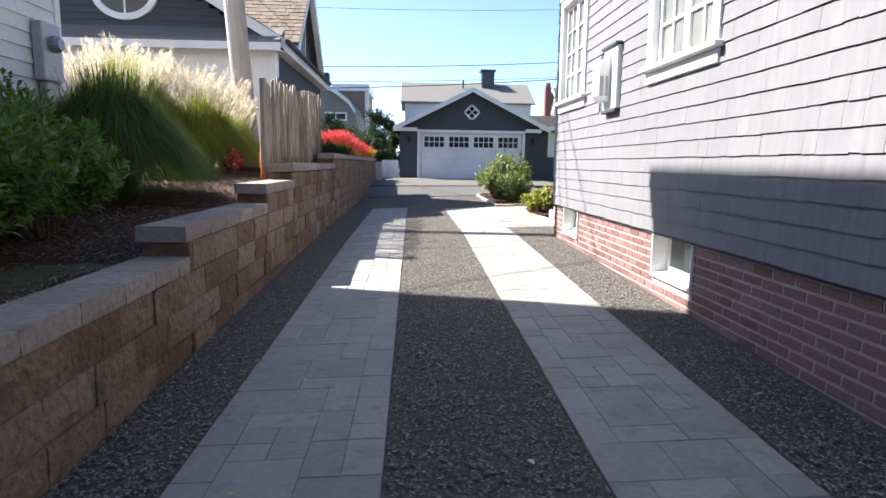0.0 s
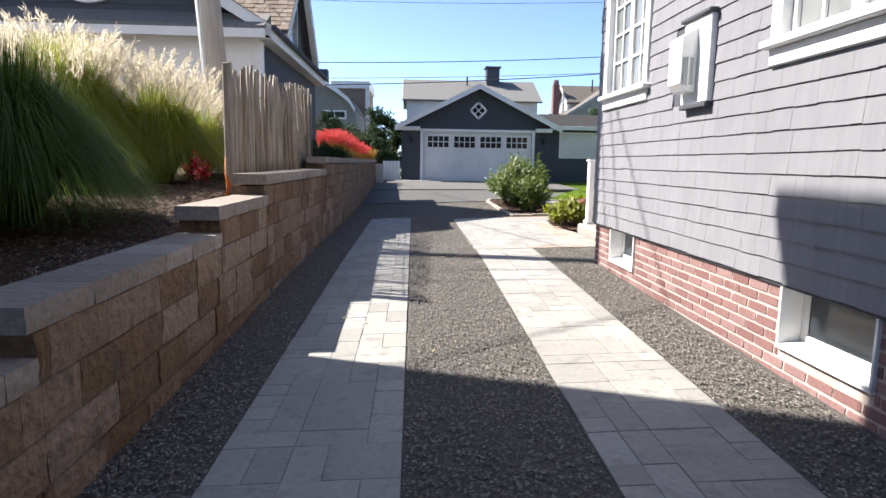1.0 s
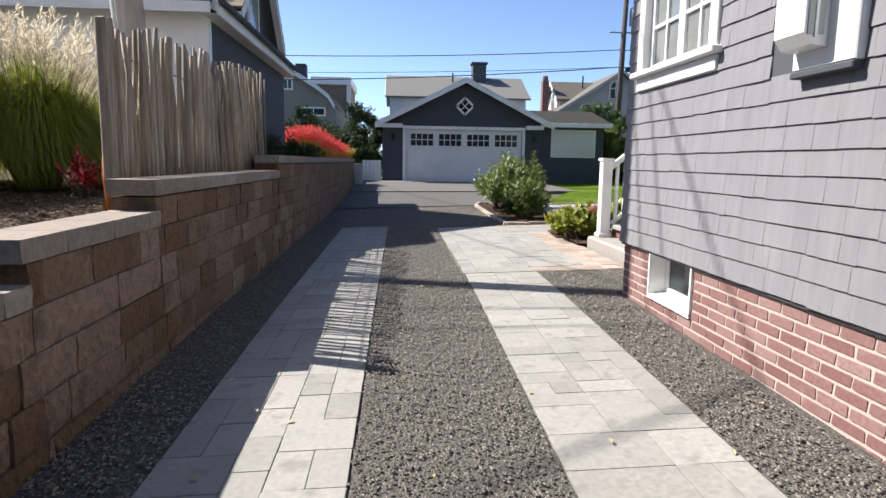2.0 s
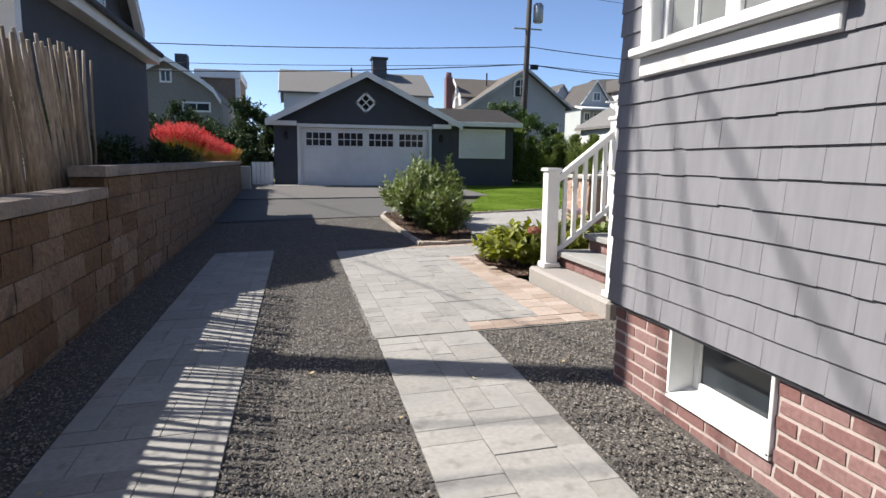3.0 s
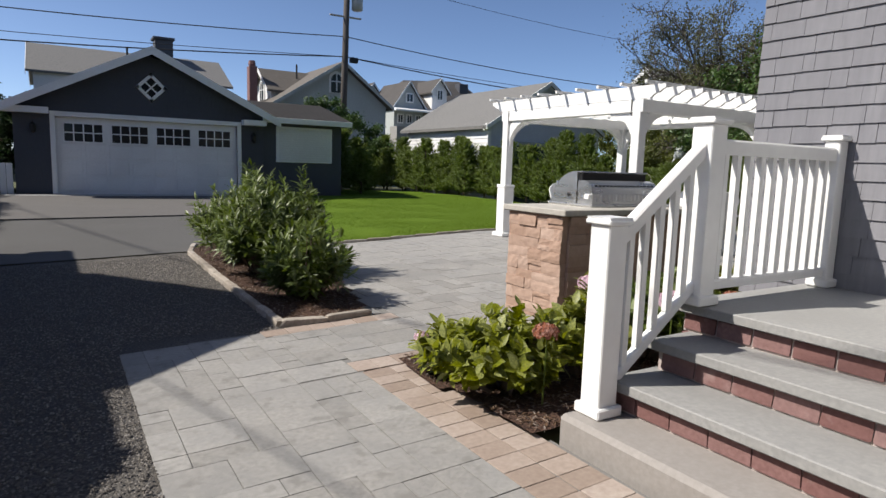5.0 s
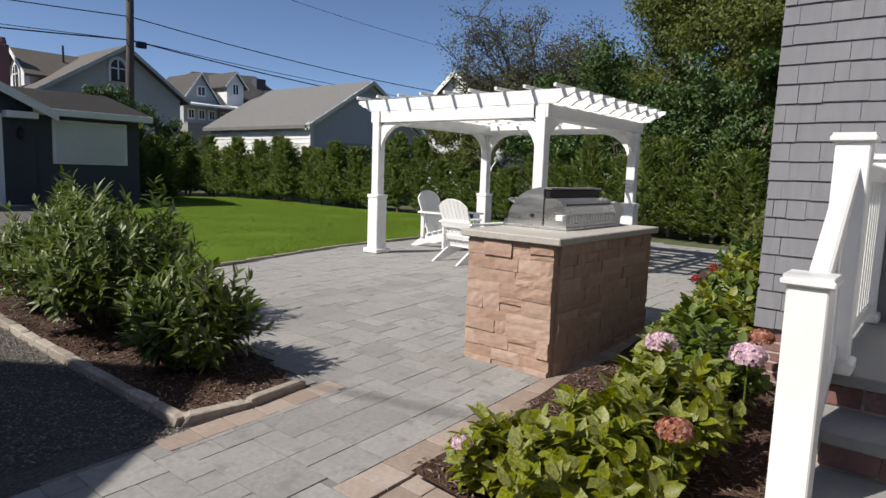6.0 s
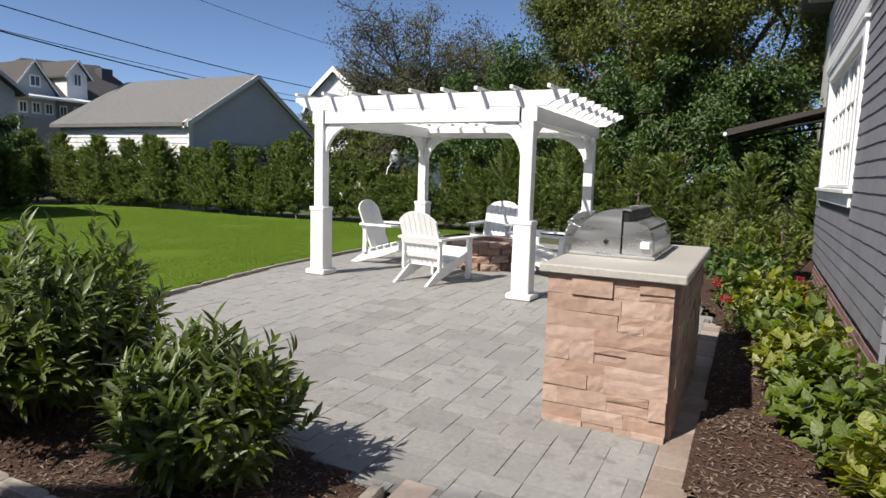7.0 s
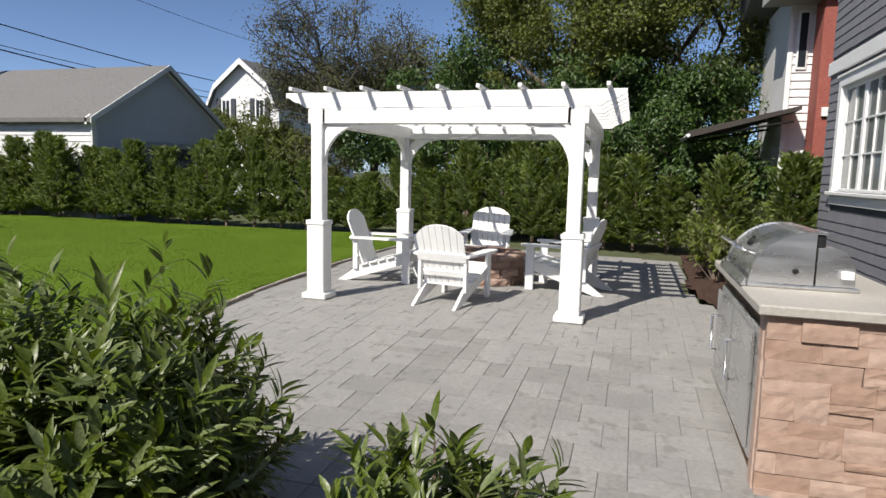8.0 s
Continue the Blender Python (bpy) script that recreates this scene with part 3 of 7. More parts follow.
WIN = pose(0, 0, 0, 0, 0, -90)
for i, (a, b, s, e) in enumerate(wins):
    window("window_%d" % (i + 1), Matrix.Translation((HX - 0.004, (a + b) / 2, s)) @ WIN, b - a, e - s, 2, 2, 4, 0.1, 0.1)
for i, (a, b, s, e) in enumerate(cellar):
    ob = tagged(new("window_%d" % (i + 3)), "small white cellar window set deep in the brick base", "window", kind="structure")
    ob.matrix_world = Matrix.Translation((HX + 0.004, (a + b) / 2, s)) @ WIN
    w, h = b - a, e - s
    part("window_frame", Geo().soft(-w / 2, -w / 2 + 0.02, 0.0, 0.24, 0, h, 0.003).soft(w / 2 - 0.02, w / 2, 0.0, 0.24, 0, h, 0.003).soft(-w / 2 + 0.02, w / 2 - 0.02, 0.03, 0.24, h - 0.02, h, 0.003), M["trim"], ob)
    sash = part("sash", Geo().soft(-w / 2 + 0.02, -w / 2 + 0.07, 0.13, 0.17, 0.03, h - 0.02, 0.004).soft(w / 2 - 0.07, w / 2 - 0.02, 0.13, 0.17, 0.03, h - 0.02, 0.004).soft(-w / 2 + 0.07, w / 2 - 0.07, 0.13, 0.17, 0.03, 0.07, 0.004), M["trim"], ob)
    part("pane", Geo().box(-w / 2 + 0.07, w / 2 - 0.07, 0.145, 0.15, 0.07, h - 0.02), M["glass"], sash)
    # Same near-black sheet here, in place of the unlit cellar.
    part("dark_room", Geo().box(-w / 2 + 0.021, w / 2 - 0.021, 0.2, 0.21, 0.046, h - 0.021), M["dark"], ob, "near-black sheet in place of the unlit cellar")
    part("window_sill", Geo().prism([(-w / 2, 0.0, -0.012), (-w / 2, 0.2, -0.012), (-w / 2, 0.2, 0.045), (-w / 2, 0.0, 0.012)], (w, 0, 0)), M["trim"], ob, "sloping white sill")

# rear wing behind the porch
RX, RY, RZ, RZP = 4.83, 11.81, 0.87, 0.83
wall_p = tagged(new("wall_porch"), "grey shingled wing wall behind the porch", "wall", kind="structure")
door_hole = [(9.55, 10.60, 0.985, 3.1)]
part("wall_core", holed(HY + 0.2, RY, RZP, 6.4, door_hole, RX, RX + 0.2, "y"), M["slate"], wall_p)
part("base_core", Geo().box(RX + 0.026, RX + 0.25, HY + 0.2, RY - 0.03, 0, RZP - 0.004), M["mortar"], wall_p)
wall_r = tagged(new("wall_rear"), "grey shingled rear wall with white windows", "wall", kind="structure")
rear_win = [(6.9, 10.1, 1.86, 3.32)]
part("wall_core", holed(RX + 0.2, 10.6, RZ, 6.4, rear_win, RY, RY - 0.2, "x"), M["slate"], wall_r)
part("base_core", Geo().box(RX + 0.25, 10.6, RY - 0.25, RY - 0.026, 0, RZ - 0.004), M["mortar"], wall_r)
part("band_board", Geo().soft(RX - 0.03, 10.65, RY - 0.02, RY + 0.035, 3.42, 3.6, 0.006), M["trim"], wall_r, "white band board over the windows")
part("eave_board", Geo().soft(RX - 0.2, 10.8, RY - 0.1, RY + 0.3, 6.0, 6.2, 0.01), M["trim"], wall_r)
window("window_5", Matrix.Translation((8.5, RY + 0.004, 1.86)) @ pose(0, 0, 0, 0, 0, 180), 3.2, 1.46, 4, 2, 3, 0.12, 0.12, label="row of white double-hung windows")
wall_n = tagged(new("wall_north"), "grey shingled return wall of the house at the porch", "wall", kind="structure")
part("wall_core", Geo().box(HX + 0.2, RX + 0.2, HY - 0.2, HY, HZ, 6.4), M["slate"], wall_n)
part("base_core", Geo().box(HX + 0.25, RX + 0.2, HY - 0.25, HY - 0.03, -0.2, HZ - 0.004), M["mortar"], wall_n)
g = Geo()
for c in ((HX + 0.2, 10.6, -9.0, HY - 0.2), (RX + 0.2, 10.6, HY, RY - 0.2)):
    g.box(*c, 6.4, 6.6)
g.box(10.4, 10.6, -9, RY - 0.2, 0, 6.4).box(HX + 0.2, 10.4, -9, -8.8, 0, 6.4)
solid("house_shell", g, M["slate"], "plain far walls and attic floor of the grey house", "wall", kind="structure")
g = Geo().prism([(HX - 0.5, -9.4, 6.3), (10.9, -9.4, 6.3), (6.3, -9.4, 9.6)], (0, 18.1, 0))
g.prism([(RX - 0.4, HY + 0.25, 6.62), (11.0, HY + 0.25, 6.62), (7.9, HY + 0.25, 8.8)], (0, RY - HY + 0.1, 0))
solid("house_roof", g, M["roof"], "grey shingle roof of the house", "roof", kind="structure")

# door in the porch wall
dm = Matrix.Translation((RX - 0.004, 10.075, 0.985)) @ WIN
door = tagged(new("door_1"), "white glazed storm door with white casing at the porch", "door", kind="structure")
door.matrix_world = dm
part("door_casing", Geo().soft(-0.64, -0.51, -0.03, 0.1, 0, 2.12, 0.006).soft(0.51, 0.64, -0.03, 0.1, 0, 2.12, 0.006).soft(-0.64, 0.64, -0.035, 0.1, 2.12, 2.30, 0.006), M["trim"], door)
leaf = part("door_leaf", Geo().soft(-0.5, -0.39, 0.02, 0.06, 0, 2.1, 0.005).soft(0.39, 0.5, 0.02, 0.06, 0, 2.1, 0.005).soft(-0.39, 0.39, 0.02, 0.06, 1.98, 2.1, 0.005).soft(-0.39, 0.39, 0.02, 0.06, 0, 0.35, 0.005), M["white"], door)
part("pane", Geo().box(-0.39, 0.39, 0.037, 0.042, 0.35, 1.98), M["glass_lit"], leaf)
part("door_handle", Geo().tube([(-0.44, 0.0, 0.98), (-0.44, -0.05, 0.98), (-0.34, -0.05, 0.98)], 0.011), M["iron"], leaf, "black door handle", True)

# meter box on the west wall
box = tagged(new("wall_vent"), "white hooded wall box on a white backing board", "wall vent")
box.matrix_world = Matrix.Translation((HX - 0.02, 6.0, 1.85)) @ WIN
part("backing_board", Geo().soft(-0.22, 0.20, -0.035, 0.018, 0, 0.60, 0.006), M["trim"], box)
part("drip_cap", Geo().soft(-0.25, 0.22, -0.06, 0.01, 0.602, 0.63, 0.006), M["slate"], box)
part("foot_strip", Geo().soft(-0.22, 0.20, -0.045, 0.015, -0.035, -0.003, 0.005), M["slate"], box)
hood = part("hood", Geo().prism([(-0.20, -0.037, 0.08), (-0.20, -0.11, 0.09), (-0.20, -0.15, 0.14), (-0.20, -0.15, 0.46), (-0.20, -0.11, 0.49), (-0.20, -0.037, 0.53)], (0.22, 0, 0)), M["white"], box)
part("side_louvre", Geo().box(0.0205, 0.026, -0.135, -0.06, 0.13, 0.32), M["pale"], hood, "pale grey louvre on the side of the hood")
part("side_trim", Geo().box(0.0205, 0.03, -0.105, -0.092, 0.12, 0.33), M["white"], hood)


# ---- retaining wall on the left of the drive ----
FACE = -1.49
STEPS = [(-3.0, 3.67, 0.685), (3.67, 5.9, 0.88), (5.9, 7.34, 1.07), (7.34, 11.5, 1.265), (11.5, 26.4, 1.455)]


def cap_top(y):
    return next((z for a, b, z in STEPS if y < b), 1.455)


def rough_block(seed, dip=0.06):
    """A wall block about one unit long (y), high (z) and deep (x), with a split face towards +x."""
    rnd, g, n, k = random.Random(seed), Geo(), 5, 4
    for j in range(k):
        for i in range(n):
            edge = i in (0, n - 1) or j in (0, k - 1)
            g.v.append((0.5 - (0.6 * dip if edge else 0.0) + rnd.uniform(-0.45, 0.45) * dip, -0.5 + i / (n - 1), -0.5 + j / (k - 1)))
    g.f = [(j * n + i, j * n + i + 1, (j + 1) * n + i + 1, (j + 1) * n + i) for j in range(k - 1) for i in range(n - 1)]
    b = len(g.v)
    g.v += [(-0.5, -0.5, -0.5), (-0.5, 0.5, -0.5), (-0.5, 0.5, 0.5), (-0.5, -0.5, 0.5)]
    g.f += [tuple([b, b + 1] + list(range(n - 1, -1, -1))), tuple([b + 2, b + 3] + list(range((k - 1) * n, k * n))),
            tuple([b + 3, b] + [j * n for j in range(k)]), tuple([b + 1, b + 2] + [j * n + n - 1 for j in range(k - 1, -1, -1)]), (b, b + 3, b + 2, b + 1)]
    return g


ret = tagged(new("retaining_wall"), "stepped retaining wall of brown tumbled concrete blocks with caps", "retaining wall", kind="structure")
g = Geo()
for a, b, z in STEPS:
    g.box(FACE - 0.28, FACE - 0.05, a + 0.03, b, -0.2, z - 0.12)
part("wall_core", g, M["block"], ret)
blocks = [rough_block(k, 0.045).data("block", M["block"]) for k in range(7)]
caps = [rough_block(20 + k, 0.022).data("cap", M["cap"]) for k in range(5)]
rnd, rest, rest_cap = random.Random(11), Geo(), Geo()
for k in range(-1, 8):
    z0 = 0.015 + 0.19 * k
    y, y_end = -3.0 + rnd.uniform(-0.3, 0), 26.4
    while y < y_end:
        w = rnd.choice((0.40, 0.45, 0.45, 0.58))
        p, q = y, min(y + w, y_end)
        y += w
        for a, b, zt in STEPS:
            s, e = max(p, a), min(q, b)
            if z0 < ground(FACE, s) - 0.2 or z0 + 0.15 > zt - 0.1 or e - s < 0.04:
                continue
            mm = sized(FACE - 0.14 + 0.009 * (4 - k) + rnd.uniform(-0.005, 0.005), (s + e) / 2, z0 + 0.095, 0.29, e - s - 0.002, 0.186)
            if 0.5 < s < 13.0:
                piece("block", rnd.choice(blocks), ret, mm)
            else:
                u = rough_block(rnd.randrange(9), 0.025)
                rest.add(u.v, u.f, mm)
part("block_courses", rest, M["block"], ret, kind="stuff")
for a, b, zt in STEPS:
    y = a - (0.06 if a > 0 else 0)
    while y < b - 0.02:
        q = min(y + rnd.choice((0.36, 0.42, 0.48)), b)
        mm = sized(FACE - 0.135, (y + q) / 2, zt - 0.049, 0.31, q - y - 0.006, 0.098)
        if 0.5 < y < 16:
            piece("cap", rnd.choice(caps), ret, mm)
        else:
            u = rough_block(rnd.randrange(9), 0.025)
            rest_cap.add(u.v, u.f, mm)
        y = q
part("cap_row", rest_cap, M["cap"], ret, kind="stuff")
solid("concrete_pier", Geo().soft(FACE - 0.3, FACE + 0.28, 26.45, 26.8, 0.2, 1.30, 0.02), M["concrete"], "pale concrete pier at the end of the retaining wall", "pier", kind="structure")

g = sheet(-16, FACE - 0.26, -6, 27, lambda x, y: min(bank(y), cap_top(y) - 0.05) + (0.05 * noise.noise((x * 1.5, y * 1.5, 3)) - 0.02 if x < FACE - 0.35 else -0.03) + 0.02 * max(0.0, min(-x - 1.8, 3.0)), 60, 120)
solid("mulch_bank", g, M["mulch"], "dark brown shredded mulch on the raised planting bank", "mulch bed", kind="structure", smooth=True)


def chips(seed, spots, height, r0=0.009, r1=0.034):
    """Shreds of bark lying about."""
    rnd, g = np.random.default_rng(seed), Geo()
    for x, y in spots:
        a, L, w, t = rnd.uniform(0, 6.28), rnd.uniform(r0, r1), rnd.uniform(0.003, 0.008), rnd.uniform(-0.4, 0.4)
        c, s, z = math.cos(a), math.sin(a), height(x, y) + rnd.uniform(0.002, 0.014)
        n = len(g.v)
        g.v += [(x - c * L, y - s * L, z - t * L), (x + s * w, y - c * w, z + 0.004), (x + c * L, y + s * L, z + t * L), (x - s * w, y + c * w, z + 0.004)]
        g.f += [(n, n + 1, n + 2, n + 3)]
    return g


rng = np.random.default_rng(8)
bank_z = lambda x, y: min(bank(y), cap_top(y) - 0.05) + 0.05 * noise.noise((x * 1.5, y * 1.5, 3)) - 0.02 + 0.02 * max(0.0, min(-x - 1.8, 3.0))
solid("bark_shreds", chips(9, [(rng.uniform(-4.2, -1.85), rng.uniform(1.0, 9.5)) for _ in range(22000)], bank_z), M["dry_chip"], "loose pale dry bark shreds on the planting bank", "mulch", kind="stuff")

fallen = [(rng.uniform(-1.44, 1.9), rng.uniform(0.9, 9.0)) for _ in range(46)]
n = len(fallen)
solid("fallen_leaves", Geo().ovals([(x, y, ground(x, y) + 0.014) for x, y in fallen], np.stack([rng.normal(0, 1, n), rng.normal(0, 1, n), rng.normal(0, 0.12, n)], 1), rng.normal(0, 0.25, (n, 3)) + (0, 0, 1), rng.uniform(0.025, 0.05, n), rng.uniform(0.014, 0.026, n)), M["dry_leaf"], "few dry yellow leaves fallen on the driveway", "leaves", kind="stuff")

# ---- fence of rough stakes ----
fence = tagged(new("stake_fence"), "weathered rough wooden stake fence standing on the retaining wall bank", "fence")


def stake_shape(seed):
    rnd = random.Random(seed)
    pts = [(rnd.uniform(-0.006, 0.006) * k, rnd.uniform(-0.013, 0.013) * (1 if k else 0), k / 4) for k in range(5)]
    r = rnd.uniform(0.014, 0.023)
    return Geo().tube(pts, [r * rnd.uniform(0.95, 1.1), r, r * rnd.uniform(0.9, 1.05), r * 0.95, r * 0.8], 7)


stakes = [stake_shape(k).data("stake", M["stake"], True) for k in range(8)]
rnd, y, n = random.Random(4), 7.72, 0
while y < 12.62:
    z0 = 1.12 + 0.02 * (y - 7.7)
    h = lerp(y, (7.7, 8.8, 10.1, 10.2, 11.0, 12.7, 13.3), (2.28, 2.4, 2.42, 2.34, 2.44, 2.57, 2.6)) - z0 + rnd.uniform(-0.07, 0.06)
    lean = lerp(y, (9.9, 10.6, 11.5, 12.15, 12.6), (0.0, 0.16, 0.36, 0.2, -0.05)) + rnd.uniform(-0.012, 0.012)
    h /= math.cos(lean)
    piece("stake", stakes[rnd.randrange(8)], fence, Matrix.Translation((-1.90 + rnd.uniform(-0.012, 0.012), y, z0)) @ Euler((lean, rnd.uniform(-0.01, 0.01), 0)).to_matrix().to_4x4() @ Matrix.Rotation(rnd.uniform(0, 6.28), 4, "Z") @ Matrix.Diagonal((1, 1, h, 1)))
    y += rnd.choice((0.05, 0.06, 0.075, 0.1))
part("end_post", Geo().soft(-1.93, -1.86, 7.6, 7.7, 1.0, 2.3, 0.01), M["stake"], fence, "flat grey end post")
for z in (1.5, 2.1):
    part("tie_wire", Geo().tube([(-1.93, 7.7, z), (-1.93, 10.5, z + 0.03), (-1.93, 12.6, z + 0.02)], 0.006, 5), M["wire"], fence, "thin tie wire")
solid("marker_hose", Geo().tube([(-1.92, 7.62, 1.02), (-1.90, 7.60, 1.15), (-1.93, 7.63, 1.28), (-1.92, 7.62, 1.45)], [0.024, 0.022, 0.018, 0.012], 8), M["orange"], "orange plastic utility marker beside the stake fence", "marker", smooth=True)

# ---- white clapboard neighbour ----
nb = thing("white_house", "white clapboard neighbouring house with grey meter box", "house")
WX, WY, WZ = -3.80, 6.76, 7.0
g = Geo().box(-11, WX - 0.02, -9, WY, 0.2, WZ)
part("wall", g, M["clap"], nb)
g, z = Geo(), 0.9
while z < 4.6:
    g.prism([(WX - 0.02, -2, z), (WX + 0.012, -2, z), (WX - 0.012, -2, z + 0.15), (WX - 0.02, -2, z + 0.15)], (0, WY + 2 - 0.08, 0))
    z += 0.145
part("cladding", g, M["clap"], nb, kind="stuff")
part("corner_board", Geo().soft(WX - 0.02, WX + 0.02, WY - 0.09, WY + 0.01, 0.8, WZ - 0.1, 0.004), M["trim"], nb)
# Unseen overhang, its return sized to set the shadow edge on the grey house.
part("cornice", Geo().soft(WX - 0.3, WX + 0.40, -9.5, WY, WZ + 0.02, WZ + 0.21, 0.02).soft(WX - 0.03, WX + 0.40, WY, WY + 0.62, WZ + 0.04, WZ + 0.21, 0.02), M["trim"], nb, "unseen white roof cornice, its boxed return added to shape the shadow")
part("roof", Geo().prism([(WX + 0.35, -9.3, WZ + 0.21), (WX - 0.31, -9.3, WZ), (-11.4, -9.3, WZ), (-7.5, -9.3, 8.2)], (0, WY + 9.3, 0)), M["roof"], nb)
wz = part("window", Geo().soft(WX - 0.01, WX + 0.035, 4.35, 5.3, 2.55, 4.2, 0.006), M["trim"], nb)
part("pane", Geo().box(WX + 0.03, WX + 0.038, 4.46, 5.19, 2.68, 4.08), M["glass"], wz)
mb = part("meter_box", Geo().soft(WX + 0.013, WX + 0.12, 6.22, 6.56, 2.05, 2.62, 0.012).soft(WX + 0.013, WX + 0.09, 6.3, 6.5, 0.9, 2.05, 0.01), M["grey_metal"], nb, "grey electric meter box")
part("meter", Geo().lathe([(0.085, 0), (0.085, 0.05), (0.06, 0.09)], 14, Matrix.Translation((WX + 0.12, 6.39, 2.42)) @ pose(0, 0, 0, 0, 90, 0)), M["glass_lit"], mb, "round glass meter")

# ---- grey carriage house behind the stake fence ----
ch = thing("carriage_house", "dark grey shingled carriage house with white trim and cedar roof", "house")
BX, BY0, BY1 = -2.98, 13.95, 20.5
ridge_x, ridge_z, eave_x, eave_z = -7.6, 6.72, -2.72, 3.82
part("side_wall", Geo().box(BX - 0.2, BX, BY0 + 0.02, BY1, 0.8, 3.75), M["slate"], ch)
part("front_wall", Geo().box(-12, BX + 0.03, BY0 - 0.18, BY0, 0.8, 3.75), M["white"], ch, "white painted front wall")
part("back_wall", Geo().box(-12, BX, BY1, BY1 + 0.2, 0.8, 3.75), M["slate"], ch)
part("gable_wall", Geo().prism([(-12.4, BY0 - 0.02, 3.78), (BX - 0.15, BY0 - 0.02, 3.78), (ridge_x, BY0 - 0.02, ridge_z - 0.25)], (0, 0.2, 0)), M["slate"], ch, "dark shingled gable")
rows, z = Geo(), 3.95
while z < ridge_z - 0.5:
    half = (ridge_z - 0.25 - z) / (ridge_z - 0.25 - 3.78)
    rows.prism([(ridge_x - 4.7 * half, BY0 - 0.045, z), (ridge_x - 4.7 * half, BY0 - 0.021, z), (ridge_x - 4.7 * half, BY0 - 0.021, z + 0.15), (ridge_x - 4.7 * half, BY0 - 0.027, z + 0.15)], (9.1 * half, 0, 0))
    z += 0.14
part("gable_cladding", rows, M["slate"], ch, kind="stuff")
ov, OX, OZ, OY = Geo(), -6.13, 4.83, BY0 - 0.12
ring = [(math.cos(2 * math.pi * k / 32), math.sin(2 * math.pi * k / 32)) for k in range(32)]
for (c0, s0), (c1, s1) in zip(ring, ring[1:] + ring[:1]):
    ov.prism([(OX + 0.57 * c0, OY, OZ + 0.475 * s0), (OX + 0.57 * c1, OY, OZ + 0.475 * s1), (OX + 0.70 * c1, OY, OZ + 0.61 * s1), (OX + 0.70 * c0, OY, OZ + 0.61 * s0)], (0, 0.11, 0))
ov.box(OX - 0.57, OX + 0.57, OY + 0.02, OY + 0.05, OZ - 0.02, OZ + 0.02).box(OX - 0.02, OX + 0.02, OY + 0.02, OY + 0.05, OZ - 0.47, OZ + 0.47)
ovp = part("oval_window", ov, M["trim"], ch, "white oval window frame")
part("pane", Geo().prism([(OX + 0.57 * c, OY + 0.05, OZ + 0.475 * s) for c, s in ring], (0, 0.03, 0)), M["glass"], ovp)
part("pent_roof", Geo().prism([(-12, BY0 - 0.62, 3.74), (-12, BY0 - 0.62, 3.80), (-12, BY0 - 0.05, 4.12), (-12, BY0 - 0.05, 3.80)], (9.2, 0, 0)), M["roof"], ch, "shallow dark roof over the front wall")
part("pent_fascia", Geo().soft(-12, -2.78, BY0 - 0.645, BY0 - 0.622, 3.58, 3.74, 0.004), M["trim"], ch)
part("roof_deck", Geo().prism([(eave_x - 0.05, BY0 - 0.4, eave_z), (ridge_x, BY0 - 0.4, ridge_z), (-12.6, BY0 - 0.4, 3.8), (-12.6, BY0 - 0.4, 3.7), (ridge_x, BY0 - 0.4, ridge_z - 0.12), (eave_x - 0.05, BY0 - 0.4, eave_z - 0.06)], (0, BY1 - BY0 + 0.7, 0)), M["roof"], ch)
rs, slope = Geo(), math.atan2(ridge_z - eave_z, eave_x - ridge_x)
rnd = random.Random(3)
for k in range(36):
    u = k * 0.16
    x, z = eave_x - u * math.cos(slope), eave_z + u * math.sin(slope)
    if x < ridge_x:
        break
    y = BY0 - 0.42
    while y < BY1 + 0.3:
        w = rnd.uniform(0.1, 0.22)
        rs.box(-0.19, 0.01, y, y + w - 0.006, 0.005, 0.024 + rnd.uniform(0, 0.008), Matrix.Translation((x, 0, z + 0.006)) @ pose(0, 0, 0, 0, math.degrees(slope) + 3, 0))
        y += w
part("roof_shingles", rs, M["cedar"], ch, "weathered cedar roof shingles", kind="stuff")
part("fascia", Geo().soft(eave_x - 0.03, eave_x, BY0 - 0.42, BY1 + 0.3, eave_z - 0.22, eave_z + 0.01, 0.004).box(BX, eave_x - 0.03, BY0 - 0.42, BY1 + 0.3, eave_z - 0.22, eave_z - 0.2), M["trim"], ch, "white eave and soffit")
part("gutter", Geo().tube([(eave_x + 0.05, BY0 - 0.4, eave_z - 0.02), (eave_x + 0.05, BY1 + 0.3, eave_z - 0.02)], 0.055, 8), M["slate"], ch)
part("rake_board", Geo().prism([(eave_x, BY0 - 0.46, eave_z - 0.2), (eave_x, BY0 - 0.46, eave_z + 0.02), (ridge_x, BY0 - 0.46, ridge_z + 0.02), (ridge_x, BY0 - 0.46, ridge_z - 0.2)], (0, 0.05, 0)), M["trim"], ch, "white rake board")
cg = [(14.8, 3.88), (17.0, 5.93), (19.05, 3.88)]
part("cross_gable", Geo().prism([(BX + 0.02, y, z) for y, z in cg], (-3.5, 0, 0)), M["slate"], ch, "dark cross gable")
